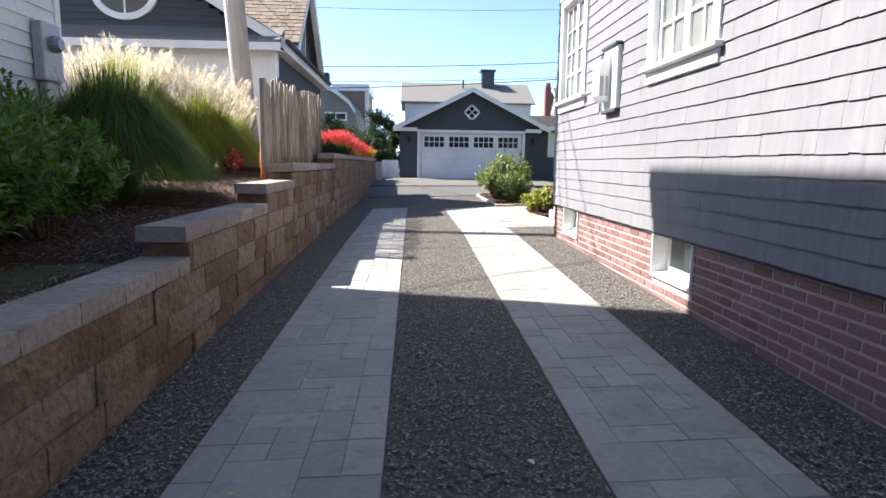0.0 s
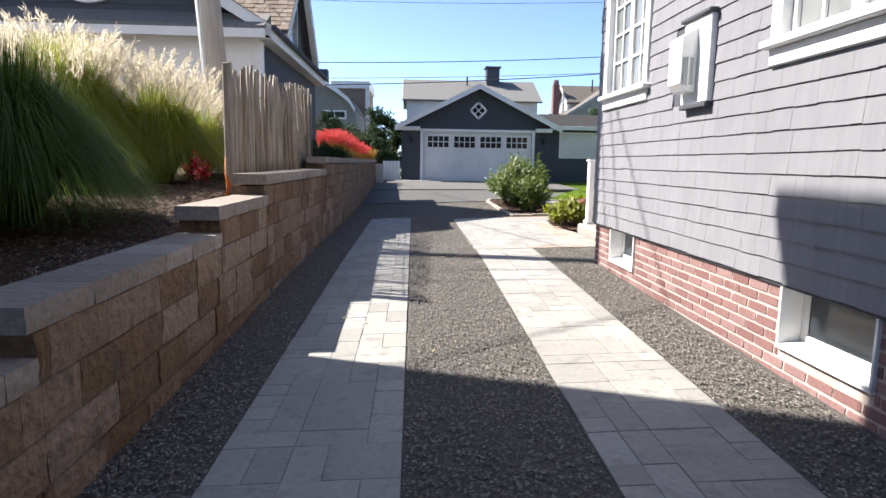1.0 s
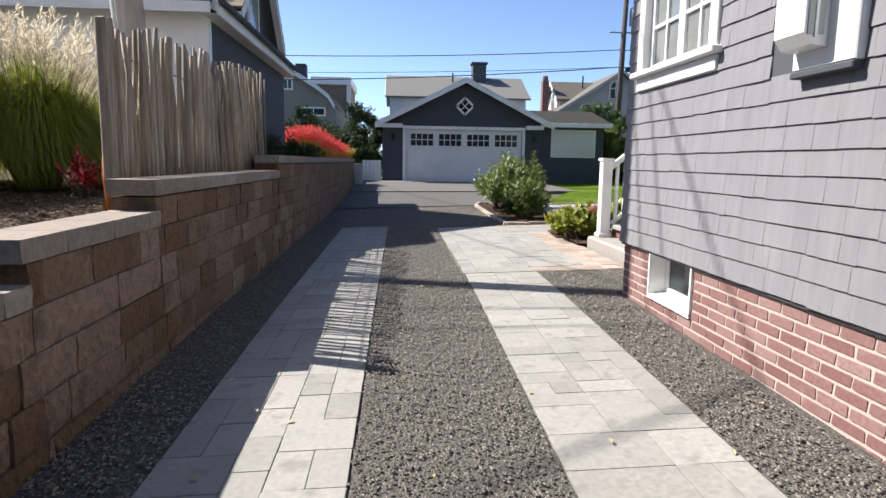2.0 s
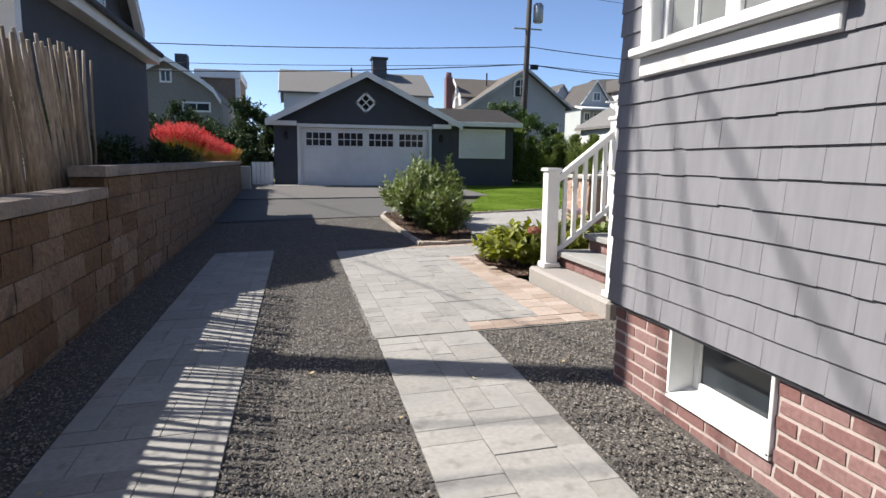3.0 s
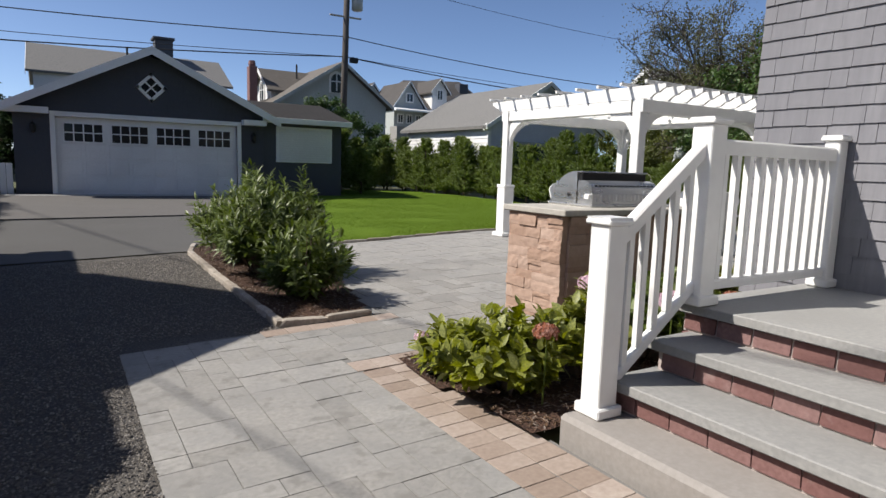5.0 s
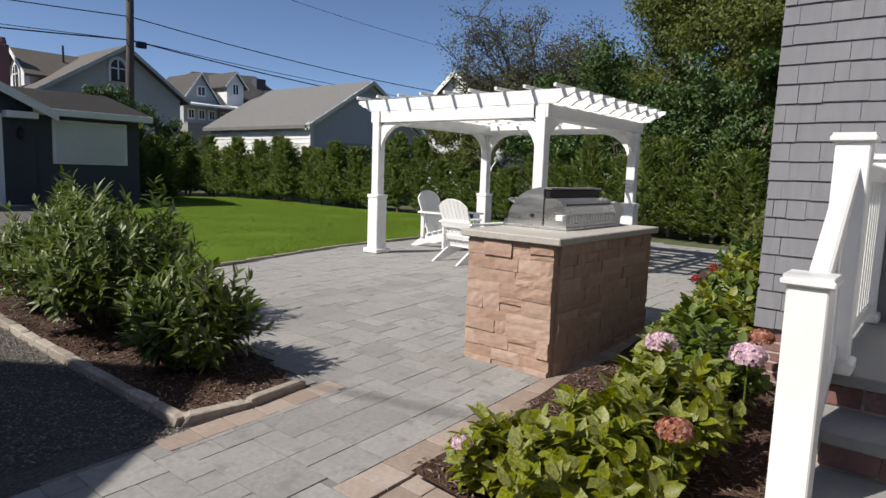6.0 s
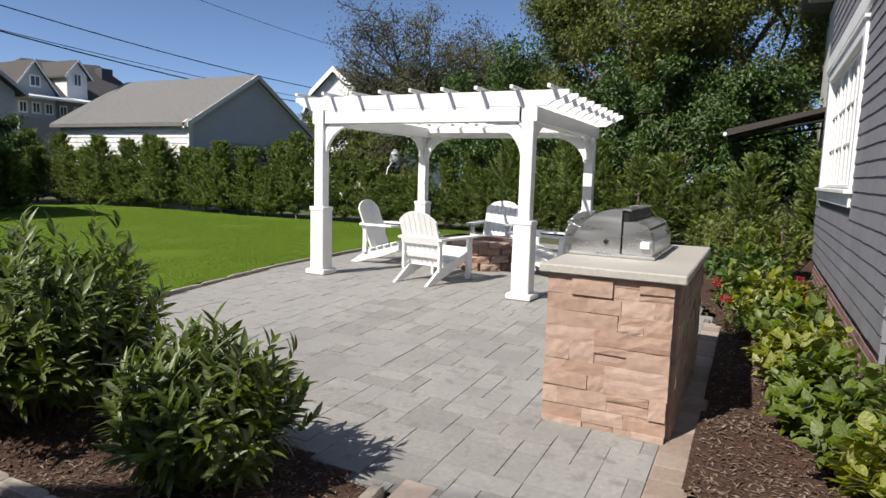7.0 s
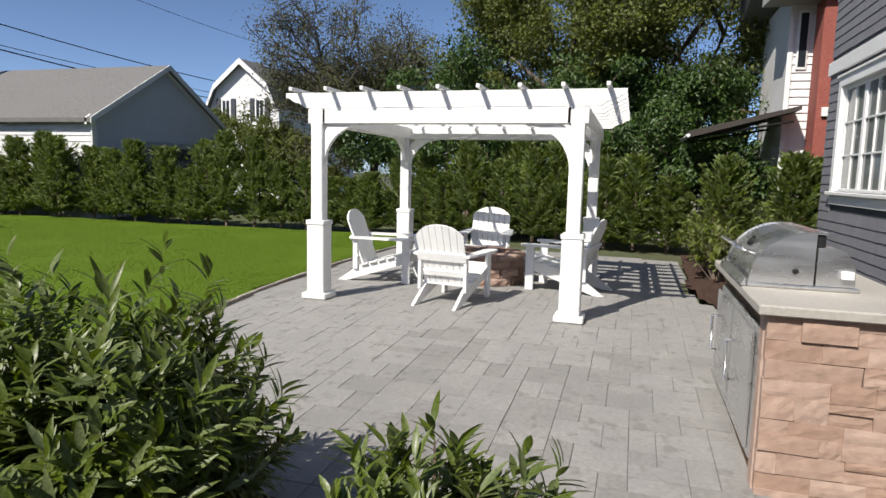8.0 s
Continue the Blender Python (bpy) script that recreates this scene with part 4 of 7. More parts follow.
for (y0, z0), (y1, z1) in zip(cg, cg[1:]):
    part("gable_rake", Geo().prism([(-2.78, y0, z0 - 0.12), (-2.78, y0, z0 + 0.1), (-2.78, y1, z1 + 0.1), (-2.78, y1, z1 - 0.12)], (0.14, 0, 0)), M["trim"], ch)
    part("gable_roof", Geo().prism([(-2.66, y0, z0 + 0.06), (-2.66, y0, z0 + 0.12), (-2.66, y1, z1 + 0.12), (-2.66, y1, z1 + 0.06)], (-3.8, 0, 0)), M["roof"], ch)
    (ye, ze), (yt, zt) = ((y0, z0), (y1, z1)) if z0 < z1 else ((y1, z1), (y0, z0))
    run, way = math.hypot(yt - ye, zt - ze), 1 if yt > ye else -1
    tilt, gs, u = math.degrees(math.atan2(zt - ze, abs(yt - ye))), Geo(), 0.0
    while u < run:
        f, x = u / run, -2.64
        while x > -6.3:
            w = rnd.uniform(0.1, 0.22)
            gs.box(x - w + 0.006, x, -0.01 if way > 0 else -0.19, 0.19 if way > 0 else 0.01, 0.005, 0.024 + rnd.uniform(0, 0.008), Matrix.Translation((0, ye + (yt - ye) * f, ze + (zt - ze) * f + 0.125)) @ pose(0, 0, 0, way * (tilt - 3), 0, 0))
            x -= w
        u += 0.16
    part("gable_shingles", gs, M["cedar"], ch, "weathered cedar roof shingles", kind="stuff")
gwin = part("gable_window", Geo().soft(BX + 0.01, BX + 0.06, 16.5, 17.5, 4.0, 5.1, 0.006), M["trim"], ch)
part("pane", Geo().box(BX + 0.055, BX + 0.063, 16.6, 17.4, 4.1, 5.0), M["glass_lit"], gwin)

up = thing("utility_pole", "weathered wooden utility pole with white conduits", "utility pole")


def on_pole(z):
    """Axis of the leaning pole at a height."""
    return (-2.82 - 0.09 * (z - 2.08), 10.54 + 0.057 * (z - 1.1), z)


part("shaft", Geo().tube([on_pole(z) for z in (0.6, 2.5, 5.0, 10.3)], [0.15, 0.145, 0.138, 0.12], 14), M["pole"], up, smooth=True)
for dx, dy, r in ((-0.168, -0.02, 0.03), (-0.135, -0.095, 0.022)):
    part("conduit", Geo().tube([(on_pole(z)[0] + dx, on_pole(z)[1] + dy, z) for z in (0.9, 3.0, 8.6)], r, 8), M["trim"], up, "white plastic conduit", True)


# ---- paver strips, patio and borders ----
PAVER = [unit(0.012, 40 + k, 0.006).data("paver", M["paver"]) for k in range(6)]
TANS = [unit(0.03, 60 + k, 0.012).data("border_paver", M["tan"]) for k in range(4)]


def lay(owner, data, name, x0, x1, y0, y1, rnd, lift=0.0, gap=0.0045, rest=None, skew=0.0):
    """One paver between plan limits, following the ground; skew shifts it sideways along the drive."""
    cx, cy = (x0 + x1) / 2 + skew * ((y0 + y1) / 2 - 8), (y0 + y1) / 2
    z = ground(cx, cy) + lift + rnd.uniform(-0.0015, 0.0015)
    sx, sy = (ground(cx + 0.1, cy) - ground(cx - 0.1, cy)) / 0.2, (ground(cx, cy + 0.1) - ground(cx, cy - 0.1)) / 0.2
    mm = Matrix.LocRotScale((cx, cy, z - 0.03), Euler((math.atan(sy) + rnd.uniform(-0.003, 0.003), -math.atan(sx) + rnd.uniform(-0.003, 0.003), 0)), (x1 - x0 - gap, y1 - y0 - gap, 0.06))
    if rest is None:
        piece(name, rnd.choice(data), owner, mm)
    else:
        u = unit(0.018, rnd.randrange(8), 0.006)
        rest.add(u.v, u.f, mm)


def ashlar(x0, x1, y0, y1, cell, rnd, each, fits=None):
    """Rectangles of mixed sizes packed on a grid, with no long running joint."""
    nx, ny = max(1, round((x1 - x0) / cell)), max(1, round((y1 - y0) / cell))
    cx, cy, used = (x1 - x0) / nx, (y1 - y0) / ny, set()
    for j in range(ny):
        for i in range(nx):
            if (i, j) in used:
                continue
            shapes = [(2, 1), (2, 1), (2, 2), (2, 2), (3, 2), (1, 2), (1, 2), (1, 1)]
            rnd.shuffle(shapes)
            for w, d in shapes + [(1, 1)]:
                cells = [(i + p, j + q) for p in range(w) for q in range(d)]
                if i + w <= nx and j + d <= ny and not any(c in used for c in cells) and (fits is None or w * d == 1 or all(fits(x0 + (p + 0.5) * cx, y0 + (q + 0.5) * cy) for p, q in cells)):
                    used.update(cells)
                    each(x0 + i * cx, x0 + (i + w) * cx, y0 + j * cy, y0 + (j + d) * cy)
                    break


for name, x0, x1, y0, y1, seed, skew in (("paver_strip", -0.963, -0.158, -3.0, 14.38, 21, SKEW_L), ("paver_strip", 0.715, 1.463, -3.0, 9.6, 22, SKEW_R)):
    strip = tagged(new(name), "driveway wheel strip of grey concrete pavers in mixed sizes", "paver strip", "driveway strips", "structure")
    jb = sheet(x0, x1, y0, y1, lambda x, y: ground(x, y) - 0.006, 4, 60)
    jb.v = [(x + skew * (y - 8), y, z) for x, y, z in jb.v]
    part("joint_bed", jb, M["joint"], strip)
    rnd, rest = random.Random(seed), Geo()
    ashlar(x0, x1, y0, y1, 0.155, rnd, lambda a, b, c, d: lay(strip, PAVER, "paver", a, b, c, d, rnd, rest=None if 0.5 < c < 14.38 else rest, skew=skew))
    part("paver_rest", rest, M["paver"], strip, kind="stuff")

# plan of the paved area: walk from the drive to the patio
WALK = [(0.72, 9.62), (2.49, 9.62), (2.49, 11.34), (2.10, 11.34), (2.10, 12.75), (6.8, 12.85), (7.8, 13.05), (8.6, 13.45), (9.4, 13.6), (12.6, 13.5), (12.9, 16.0), (12.6, 18.7), (10.5, 18.72), (8.0, 18.62), (4.6, 18.3), (3.45, 18.2), (3.2, 16.5), (3.05, 15.5), (2.9, 14.7), (2.75, 14.02), (1.9, 14.02), (0.78, 13.9)]
patio = tagged(new("patio"), "grey paver patio and walk with tan paver borders", "patio", kind="structure")
part("joint_bed", sheet(0.6, 13.0, 9.5, 18.9, lambda x, y: ground(x, y) - 0.006, 124, 94, lambda x, y: within(x, y, WALK)), M["joint"], patio)


# strips of tan border pavers: x from, x to, y from, y to
BORDERS = [(2.08, 2.48, 9.86, 12.74), (2.06, 7.0, 12.74, 12.94), (1.46, 2.48, 9.6, 9.86), (1.75, 2.95, 13.84, 14.05)]


def tan_zone(x, y):
    return any(p < x < q and e < y < f for p, q, e, f in BORDERS)


rnd, rest = random.Random(23), Geo()


def paved(x, y):
    return within(x, y, WALK) and not tan_zone(x, y)


def patio_paver(a, b, c, d):
    for p, q, e, f in BORDERS:
        if a < q and b > p and c < f and d > e:
            cut = min((b - p, "b"), (q - a, "a"), (d - e, "d"), (f - c, "c"))[1]
            a, b, c, d = (q if cut == "a" else a), (p if cut == "b" else b), (f if cut == "c" else c), (e if cut == "d" else d)
    cx, cy = (a + b) / 2, (c + d) / 2
    if b - a < 0.025 or d - c < 0.025 or not within(cx, cy, WALK):
        return
    lay(patio, PAVER, "paver", a, b, c, d, rnd, rest=None if cx < 6.2 and cy < 16.2 else rest)


ashlar(0.72, 12.9, 9.62, 18.75, 0.155, rnd, patio_paver, paved)
part("paver_rest", rest, M["paver"], patio, kind="stuff")
y = 9.86
while y < 12.72:
    for x in (2.08, 2.28):
        lay(patio, TANS, "border_paver", x, x + 0.2, y, y + 0.143, rnd)
    y += 0.143
x = 1.46
while x < 2.44:
    lay(patio, TANS, "border_paver", x, x + 0.19, 9.62, 9.73, rnd)
    lay(patio, TANS, "border_paver", x, x + 0.19, 9.73, 9.85, rnd)
    x += 0.19
x = 2.06
while x < 7.0:
    lay(patio, TANS, "border_paver", x, x + 0.165, 12.74, 12.94, rnd)
    x += 0.165
x = 1.75
while x < 2.9:
    lay(patio, TANS, "border_paver", x, x + 0.2, 13.84, 14.02, rnd)
    x += 0.2

# ---- planting beds ----
BED_L = [(1.96, 14.1), (2.74, 14.06), (2.9, 14.7), (3.05, 15.5), (3.2, 16.5), (3.42, 18.2), (3.7, 19.2), (3.2, 19.4), (2.15, 19.1), (1.98, 18.4)]
BED_R = [(2.42, 11.36), (2.34, 12.72), (6.8, 12.78), (7.8, 13.0), (8.6, 13.4), (9.4, 13.55), (13.2, 13.4), (14.5, 11.0), (10.6, 11.75), (4.85, 11.8), (4.8, 11.36)]


def bed(name, ring, label, seed, near):
    h = lambda x, y: ground(x, y) + 0.03 + 0.05 * noise.noise((x * 2, y * 2, 1.0))
    xs, ys = [p[0] for p in ring], [p[1] for p in ring]
    g = sheet(min(xs), max(xs), min(ys), max(ys), h, int((max(xs) - min(xs)) / 0.07), int((max(ys) - min(ys)) / 0.07), lambda x, y: within(x, y, ring))
    ob = solid(name, g, M["mulch"], label, "planting bed", kind="structure", smooth=True)
    r = np.random.default_rng(seed)
    spots = [(x, y) for x, y in zip(r.uniform(min(xs), near, 17000), r.uniform(min(ys), max(ys), 17000)) if within(x, y, ring)]
    solid("bark_shreds", chips(seed + 1, spots, h), M["chip"], "loose bark shreds on the planting bed", "mulch", kind="stuff")


bed("laurel_bed", BED_L, "dark mulch bed edged with stone beside the drive", 31, 4.7)
bed("border_bed", BED_R, "dark mulch bed along the rear house wall", 33, 8.0)


def kerb(path, name, label, size=(0.075, 0.03), seg=0.3, seed=1, mat="concrete"):
    """A row of short rough edging stones along a line."""
    ob = tagged(new(name), label, "edging", kind="structure")
    rnd = random.Random(seed)
    data = [unit(0.12, 70 + k, 0.05).data("edging_stone", M[mat]) for k in range(4)]
    for (x0, y0), (x1, y1) in zip(path, path[1:]):
        n = max(1, round(math.hypot(x1 - x0, y1 - y0) / seg))
        for k in range(n):
            f = (k + 0.5) / n
            x, y = x0 + (x1 - x0) * f, y0 + (y1 - y0) * f
            piece("edging_stone", rnd.choice(data), ob, Matrix.LocRotScale((x, y, ground(x, y) + 0.01), Euler((0, 0, math.atan2(y1 - y0, x1 - x0) + rnd.uniform(-0.03, 0.03))), (math.hypot(x1 - x0, y1 - y0) / n + 0.002, size[0], size[1] + 0.045 + rnd.uniform(0, 0.015))))
    return ob


kerb([(2.15, 19.1), (1.97, 18.4), (1.94, 16.3), (1.95, 14.1), (2.35, 14.04), (2.78, 14.07)], "stone_edging", "pale rough stone edging round the laurel bed", seed=3, mat="edging")

# ---- lawn ----
LAWN = [(3.5, 18.32), (4.75, 18.42), (6.4, 18.6), (8.2, 18.72), (10.5, 18.82), (12.7, 18.8), (14.2, 18.6), (14.4, 22), (13.9, 27), (13.2, 31.5), (10.5, 33.5), (8.9, 33.0), (8.9, 28.9), (6.0, 28.9), (5.9, 24), (4.3, 20)]
g = sheet(3.4, 14.6, 18.2, 33.6, lambda x, y: ground(x, y) + 0.012 + 0.02 * noise.noise((x * 0.7, y * 0.7, 0)), 90, 120, lambda x, y: within(x, y, LAWN))
solid("lawn", g, M["lawn"], "short bright green lawn behind the patio", "lawn", kind="structure", smooth=True)
rng, pts = np.random.default_rng(12), []
while len(pts) < 90000:
    x, y = rng.uniform(3.5, 14.4), 18.4 + 12 * rng.random() ** 1.5
    if within(x, y, LAWN):
        pts.append((x, y, ground(x, y) + 0.012))
pts = np.array(pts)
w = np.stack([rng.normal(0, 0.5, len(pts)), rng.normal(0, 0.5, len(pts)), np.ones(len(pts))], 1)
solid("grass_blades", Geo().leaves(pts, w, rng.normal(0, 1, (len(pts), 3)), rng.uniform(0.012, 0.024, len(pts)), 0.006, 0.1), M["blade"], "short mown grass blades", "grass", kind="stuff")
kerb([(3.45, 18.24), (4.7, 18.33), (8.0, 18.66), (10.5, 18.76), (13.0, 18.7)], "lawn_edging", "thin pale edging between lawn and patio", (0.045, 0.0), 0.45, 5, "edging")

# ---- porch steps ----
steps = tagged(new("porch_steps"), "bluestone porch steps with red brick risers", "steps", kind="structure")
SZ, SY0, SY1 = 0.465, 9.54, 11.34
part("bottom_slab", Geo().soft(2.535, 2.90, SY0 + 0.05, SY1 - 0.04, 0.15, SZ, 0.025), M["step"], steps, "pale pinkish-grey stone bottom slab")
part("brick_end", Geo().box(2.902, 4.81, SY0 + 0.08, SY1 - 0.1, 0.15, 0.47), M["brick"], steps, "dark brick side under the treads")
LEV = [(2.84, 0.635), (3.15, 0.805), (3.45, 0.975)]
for k, (x, z) in enumerate(LEV):
    back = LEV[k + 1][0] + 0.05 if k < 2 else 4.83
    far = SY1 - (0.1 if k < 2 else 0.02)
    part("tread", Geo().soft(x - 0.045, back, SY0 + 0.03, far, z - 0.055, z, 0.006), M["slab"], steps)
    rb = part("riser", Geo().box(x + 0.012, 4.82, SY0 + 0.06, far - 0.04, z - 0.17, z - 0.057), M["mortar"], steps)
    y = SY0 + 0.06 - (0.1 if k % 2 else 0)
    while y < far - 0.04:
        p, q = max(y, SY0 + 0.06), min(y + 0.2, far - 0.04)
        if q - p > 0.03:
            piece("brick", BRICK_DATA[k], rb, sized(x + 0.012, (p + q) / 2, z - 0.112, 0.022, q - p, 0.09))
        y += 0.21
part("side_fill", Geo().box(3.42, 4.81, SY0 + 0.08, SY1 - 0.08, 0.1, 0.803), M["brick"], steps)


def newel(owner, x, y, z, top, s=0.13):
    g = Geo().soft(x - s / 2, x + s / 2, y - s / 2, y + s / 2, z, top - 0.045, 0.006)
    ob = part("post", g, M["white"], owner)
    part("post_cap", Geo().soft(x - s / 2 - 0.02, x + s / 2 + 0.02, y - s / 2 - 0.02, y + s / 2 + 0.02, top - 0.045, top - 0.02, 0.006).prism([(x - s / 2 - 0.012, y - s / 2 - 0.012, top - 0.02), (x + s / 2 + 0.012, y - s / 2 - 0.012, top - 0.02), (x + s / 2 + 0.012, y + s / 2 + 0.012, top - 0.02), (x - s / 2 - 0.012, y + s / 2 + 0.012, top - 0.02)], (0, 0, 0.012)), M["white"], ob)
    part("post_base", Geo().soft(x - s / 2 - 0.022, x + s / 2 + 0.022, y - s / 2 - 0.022, y + s / 2 + 0.022, z, z + 0.055, 0.008), M["white"], ob)


def rail_run(owner, p, q, low, high, n):
    """Top and bottom rails from p to q with balusters between."""
    p, q = Vector(p), Vector(q)
    d = (q - p)
    side = Vector((-d.y, d.x, 0)).normalized()
    for name, z, w, h in (("top_rail", high, 0.035, 0.085), ("bottom_rail", low, 0.028, 0.055)):
        ring = [p + side * s * w + Vector((0, 0, z + t)) for s, t in ((-1, -h), (1, -h), (1, -0.012), (0.7, 0), (-0.7, 0), (-1, -0.012))]
        part(name, Geo().prism(ring, d), M["white"], owner)
    for k in range(n):
        c = p + d * (k + 0.7) / (n + 0.4)
        part("baluster", Geo().soft(c.x - 0.02, c.x + 0.02, c.y - 0.02, c.y + 0.02, c.z + low - 0.01, c.z + high - 0.075, 0.003), M["white"], owner)


for y, foot in ((11.20, 2.715), (9.71, 2.67)):
    rl = thing("stair_railing", "white vinyl stair railing with square posts and balusters", "railing", group="porch railings")
    newel(rl, foot, y, SZ, 1.49)
    newel(rl, 3.44, y, 0.98, 2.02)
    rail_run(rl, (foot + 0.075, y, 0.52), (3.375, y, 0.98), 0.13, 0.90, 5)
rl = thing("porch_railing", "white vinyl porch railing along the landing edge", "railing", group="porch railings")
rail_run(rl, (3.505, 11.20, 0.98), (4.72, 11.20, 0.98), 0.13, 0.92, 10)
newel(rl, 4.765, 11.20, 0.98, 1.99, 0.1)
rl = thing("porch_railing", "white vinyl porch railing along the landing edge", "railing", group="porch railings")
rail_run(rl, (3.505, 9.71, 0.98), (4.72, 9.71, 0.98), 0.13, 0.92, 10)
newel(rl, 4.765, 9.71, 0.98, 1.99, 0.1)

# ---- pergola ----
pg = thing("pergola", "white vinyl pergola with scalloped rafters and curved braces", "pergola")
PX, PY = (7.05, 9.87), (14.88, 17.74)
for x in PX:
    for y in PY:
        gz0 = ground(x, y)
        ps = part("post", Geo().soft(x - 0.07, x + 0.07, y - 0.07, y + 0.07, gz0, 2.66, 0.008), M["white"], pg)
        part("post_sleeve", Geo().soft(x - 0.105, x + 0.105, y - 0.105, y + 0.105, gz0, gz0 + 0.88, 0.01).soft(x - 0.115, x + 0.115, y - 0.115, y + 0.115, gz0 + 0.845, gz0 + 0.90, 0.01), M["white"], ps)
        part("post_base", Geo().soft(x - 0.15, x + 0.15, y - 0.15, y + 0.15, gz0, gz0 + 0.07, 0.012), M["white"], ps)


def brace(cx, cy, dx, dy):
    """A curved knee brace from a post up to a beam."""
    pts = []
    for k in range(9):
        a = math.pi / 2 * k / 8
        pts.append((0.07 + 0.46 * (1 - math.cos(a)), 2.02 + 0.46 * math.sin(a)))
    ring = [(u, w) for u, w in pts] + [(max(0.07, u - 0.10), min(w + 0.10, 2.50)) for u, w in reversed(pts)]
    t, n = 0.03, len(pts)
    v = [(cx + dx * u + s * dy * t, cy + dy * u + s * dx * t, w) for s in (-1, 1) for u, w in ring]
    f = []
    for k in range(n - 1):
        q = [k, k + 1, 2 * n - 2 - k, 2 * n - 1 - k]
        f += [tuple(q), tuple(2 * n + i for i in reversed(q))]
    f += [(i, (i + 1) % (2 * n), 2 * n + (i + 1) % (2 * n), 2 * n + i) for i in range(2 * n)]
    part("brace", Geo().add(v, f), M["white"], pg)


for i, x in enumerate(PX):
    for j, y in enumerate(PY):
        brace(x, y, 1 if i == 0 else -1, 0)
        brace(x, y, 0, 1 if j == 0 else -1)
for x in PX:
    part("beam", Geo().soft(x - 0.068, x + 0.068, PY[0] + 0.07, PY[1] - 0.07, 2.49, 2.655, 0.006), M["white"], pg)


def scalloped(a0, a1, z0, z1):
    """Profile of a rafter with curved tails, in length and height."""
    top = [(a0, z1), (a1, z1)]
    right = [(a1 - 0.0, z1 - 0.05), (a1 - 0.05, z1 - 0.065), (a1 - 0.10, z1 - 0.10), (a1 - 0.17, z1 - 0.115), (a1 - 0.24, z0)]
    left = [(a0 + a1 - a, z) for a, z in reversed(right)]
    return top + right + left


for y in (PY[0] - 0.085, PY[0] + 0.085, PY[1] - 0.085, PY[1] + 0.085):
    part("beam", Geo().soft(PX[0] - 0.068, PX[1] + 0.068, y - 0.02, y + 0.02, 2.49, 2.655, 0.005), M["white"], pg)
for k in range(9):
    x = PX[0] - 0.05 + (PX[1] - PX[0] + 0.1) * k / 8
    part("rafter", Geo().prism([(x - 0.02, a, z) for a, z in scalloped(PY[0] - 0.45, PY[1] + 0.38, 2.66, 2.825)], (0.04, 0, 0)), M["white"], pg)
for k in range(9):
    y = PY[0] - 0.28 + (PY[1] - PY[0] + 0.5) * k / 8
    part("purlin", Geo().soft(PX[0] - 0.25, PX[1] + 0.25, y - 0.02, y + 0.02, 2.827, 2.867, 0.003), M["white"], pg)

# ---- grill island ----
isl = thing("grill_island", "outdoor grill island faced in tan ledge stone", "grill island")
CX0, CX1, CY0, CY1, CZ0, CZ1 = 4.03, 5.64, 12.94, 13.63, 0.36, 1.315
part("island_core", Geo().box(CX0, CX1, CY0, CY1, CZ0, CZ1), M["block"], isl)
LEDGE = [rough_block(90 + k, 0.08).data("ledge_stone", M["ledge"]) for k in range(6)]
rnd = random.Random(17)


def veneer(along0, along1, put):
    """Courses of split ledge stones over a face of the island."""
    z = CZ1 - 0.004
    while z > 0.4:
        h, a = rnd.choice((0.075, 0.09, 0.1, 0.115)), along0
        while a < along1 - 0.01:
            w = min(rnd.choice((0.1, 0.15, 0.19, 0.24, 0.3, 0.36)), along1 - a)
            if along1 - a - w < 0.07:
                w = along1 - a
            gap = rnd.choice((-0.002, 0.0, 0.001, 0.006))
            if h > 0.095 and w > 0.14 and rnd.random() < 0.4:
                cut = rnd.choice((0.4, 0.5, 0.6))
                put(a + w / 2, z - h * cut / 2, w - gap, h * cut - 0.001, rnd.uniform(0.045, 0.08))
                put(a + w / 2, z - h * (1 + cut) / 2, w - gap, h * (1 - cut) - 0.001, rnd.uniform(0.045, 0.08))
            else:
                put(a + w / 2, z - h / 2, w - gap, h - rnd.choice((-0.002, 0.0, 0.001, 0.004)), rnd.uniform(0.055, 0.08))
            a += w
        z -= h


veneer(CY0 - 0.02, CY1 + 0.02, lambda a, z, w, h, d: piece("ledge_stone", rnd.choice(LEDGE), isl, Matrix.LocRotScale((CX0 - 0.015 + rnd.uniform(-0.006, 0.006), a, z), Euler((rnd.uniform(-0.015, 0.015), rnd.uniform(-0.05, 0.05), math.pi + rnd.uniform(-0.02, 0.02))), (d, w, h))))
veneer(CX0 + 0.02, CX1 + 0.02, lambda a, z, w, h, d: piece("ledge_stone", rnd.choice(LEDGE), isl, Matrix.LocRotScale((a, CY0 - 0.015, z), Euler((0, 0, -math.pi / 2)), (d, w, h))))
part("door_frame", Geo().soft(CX0 + 0.12, CX1 - 0.12, CY1 + 0.0, CY1 + 0.03, 0.50, 1.22, 0.006), M["steel"], isl, "stainless access doors")
for x in (CX0 + 0.16, CX0 + 0.88):
    dr = part("access_door", Geo().soft(x, x + 0.66, CY1 + 0.032, CY1 + 0.05, 0.54, 1.18, 0.006), M["steel"], isl)
    part("handle", Geo().tube([(x + 0.55, CY1 + 0.05, 0.75), (x + 0.55, CY1 + 0.09, 0.75), (x + 0.55, CY1 + 0.09, 1.0), (x + 0.55, CY1 + 0.05, 1.0)], 0.009, 8), M["steel"], dr, smooth=True)
part("stone_end", Geo().soft(CX0 + 0.0, CX0 + 0.11, CY1 - 0.005, CY1 + 0.028, 0.38, 1.31, 0.01), M["ledge"], isl)
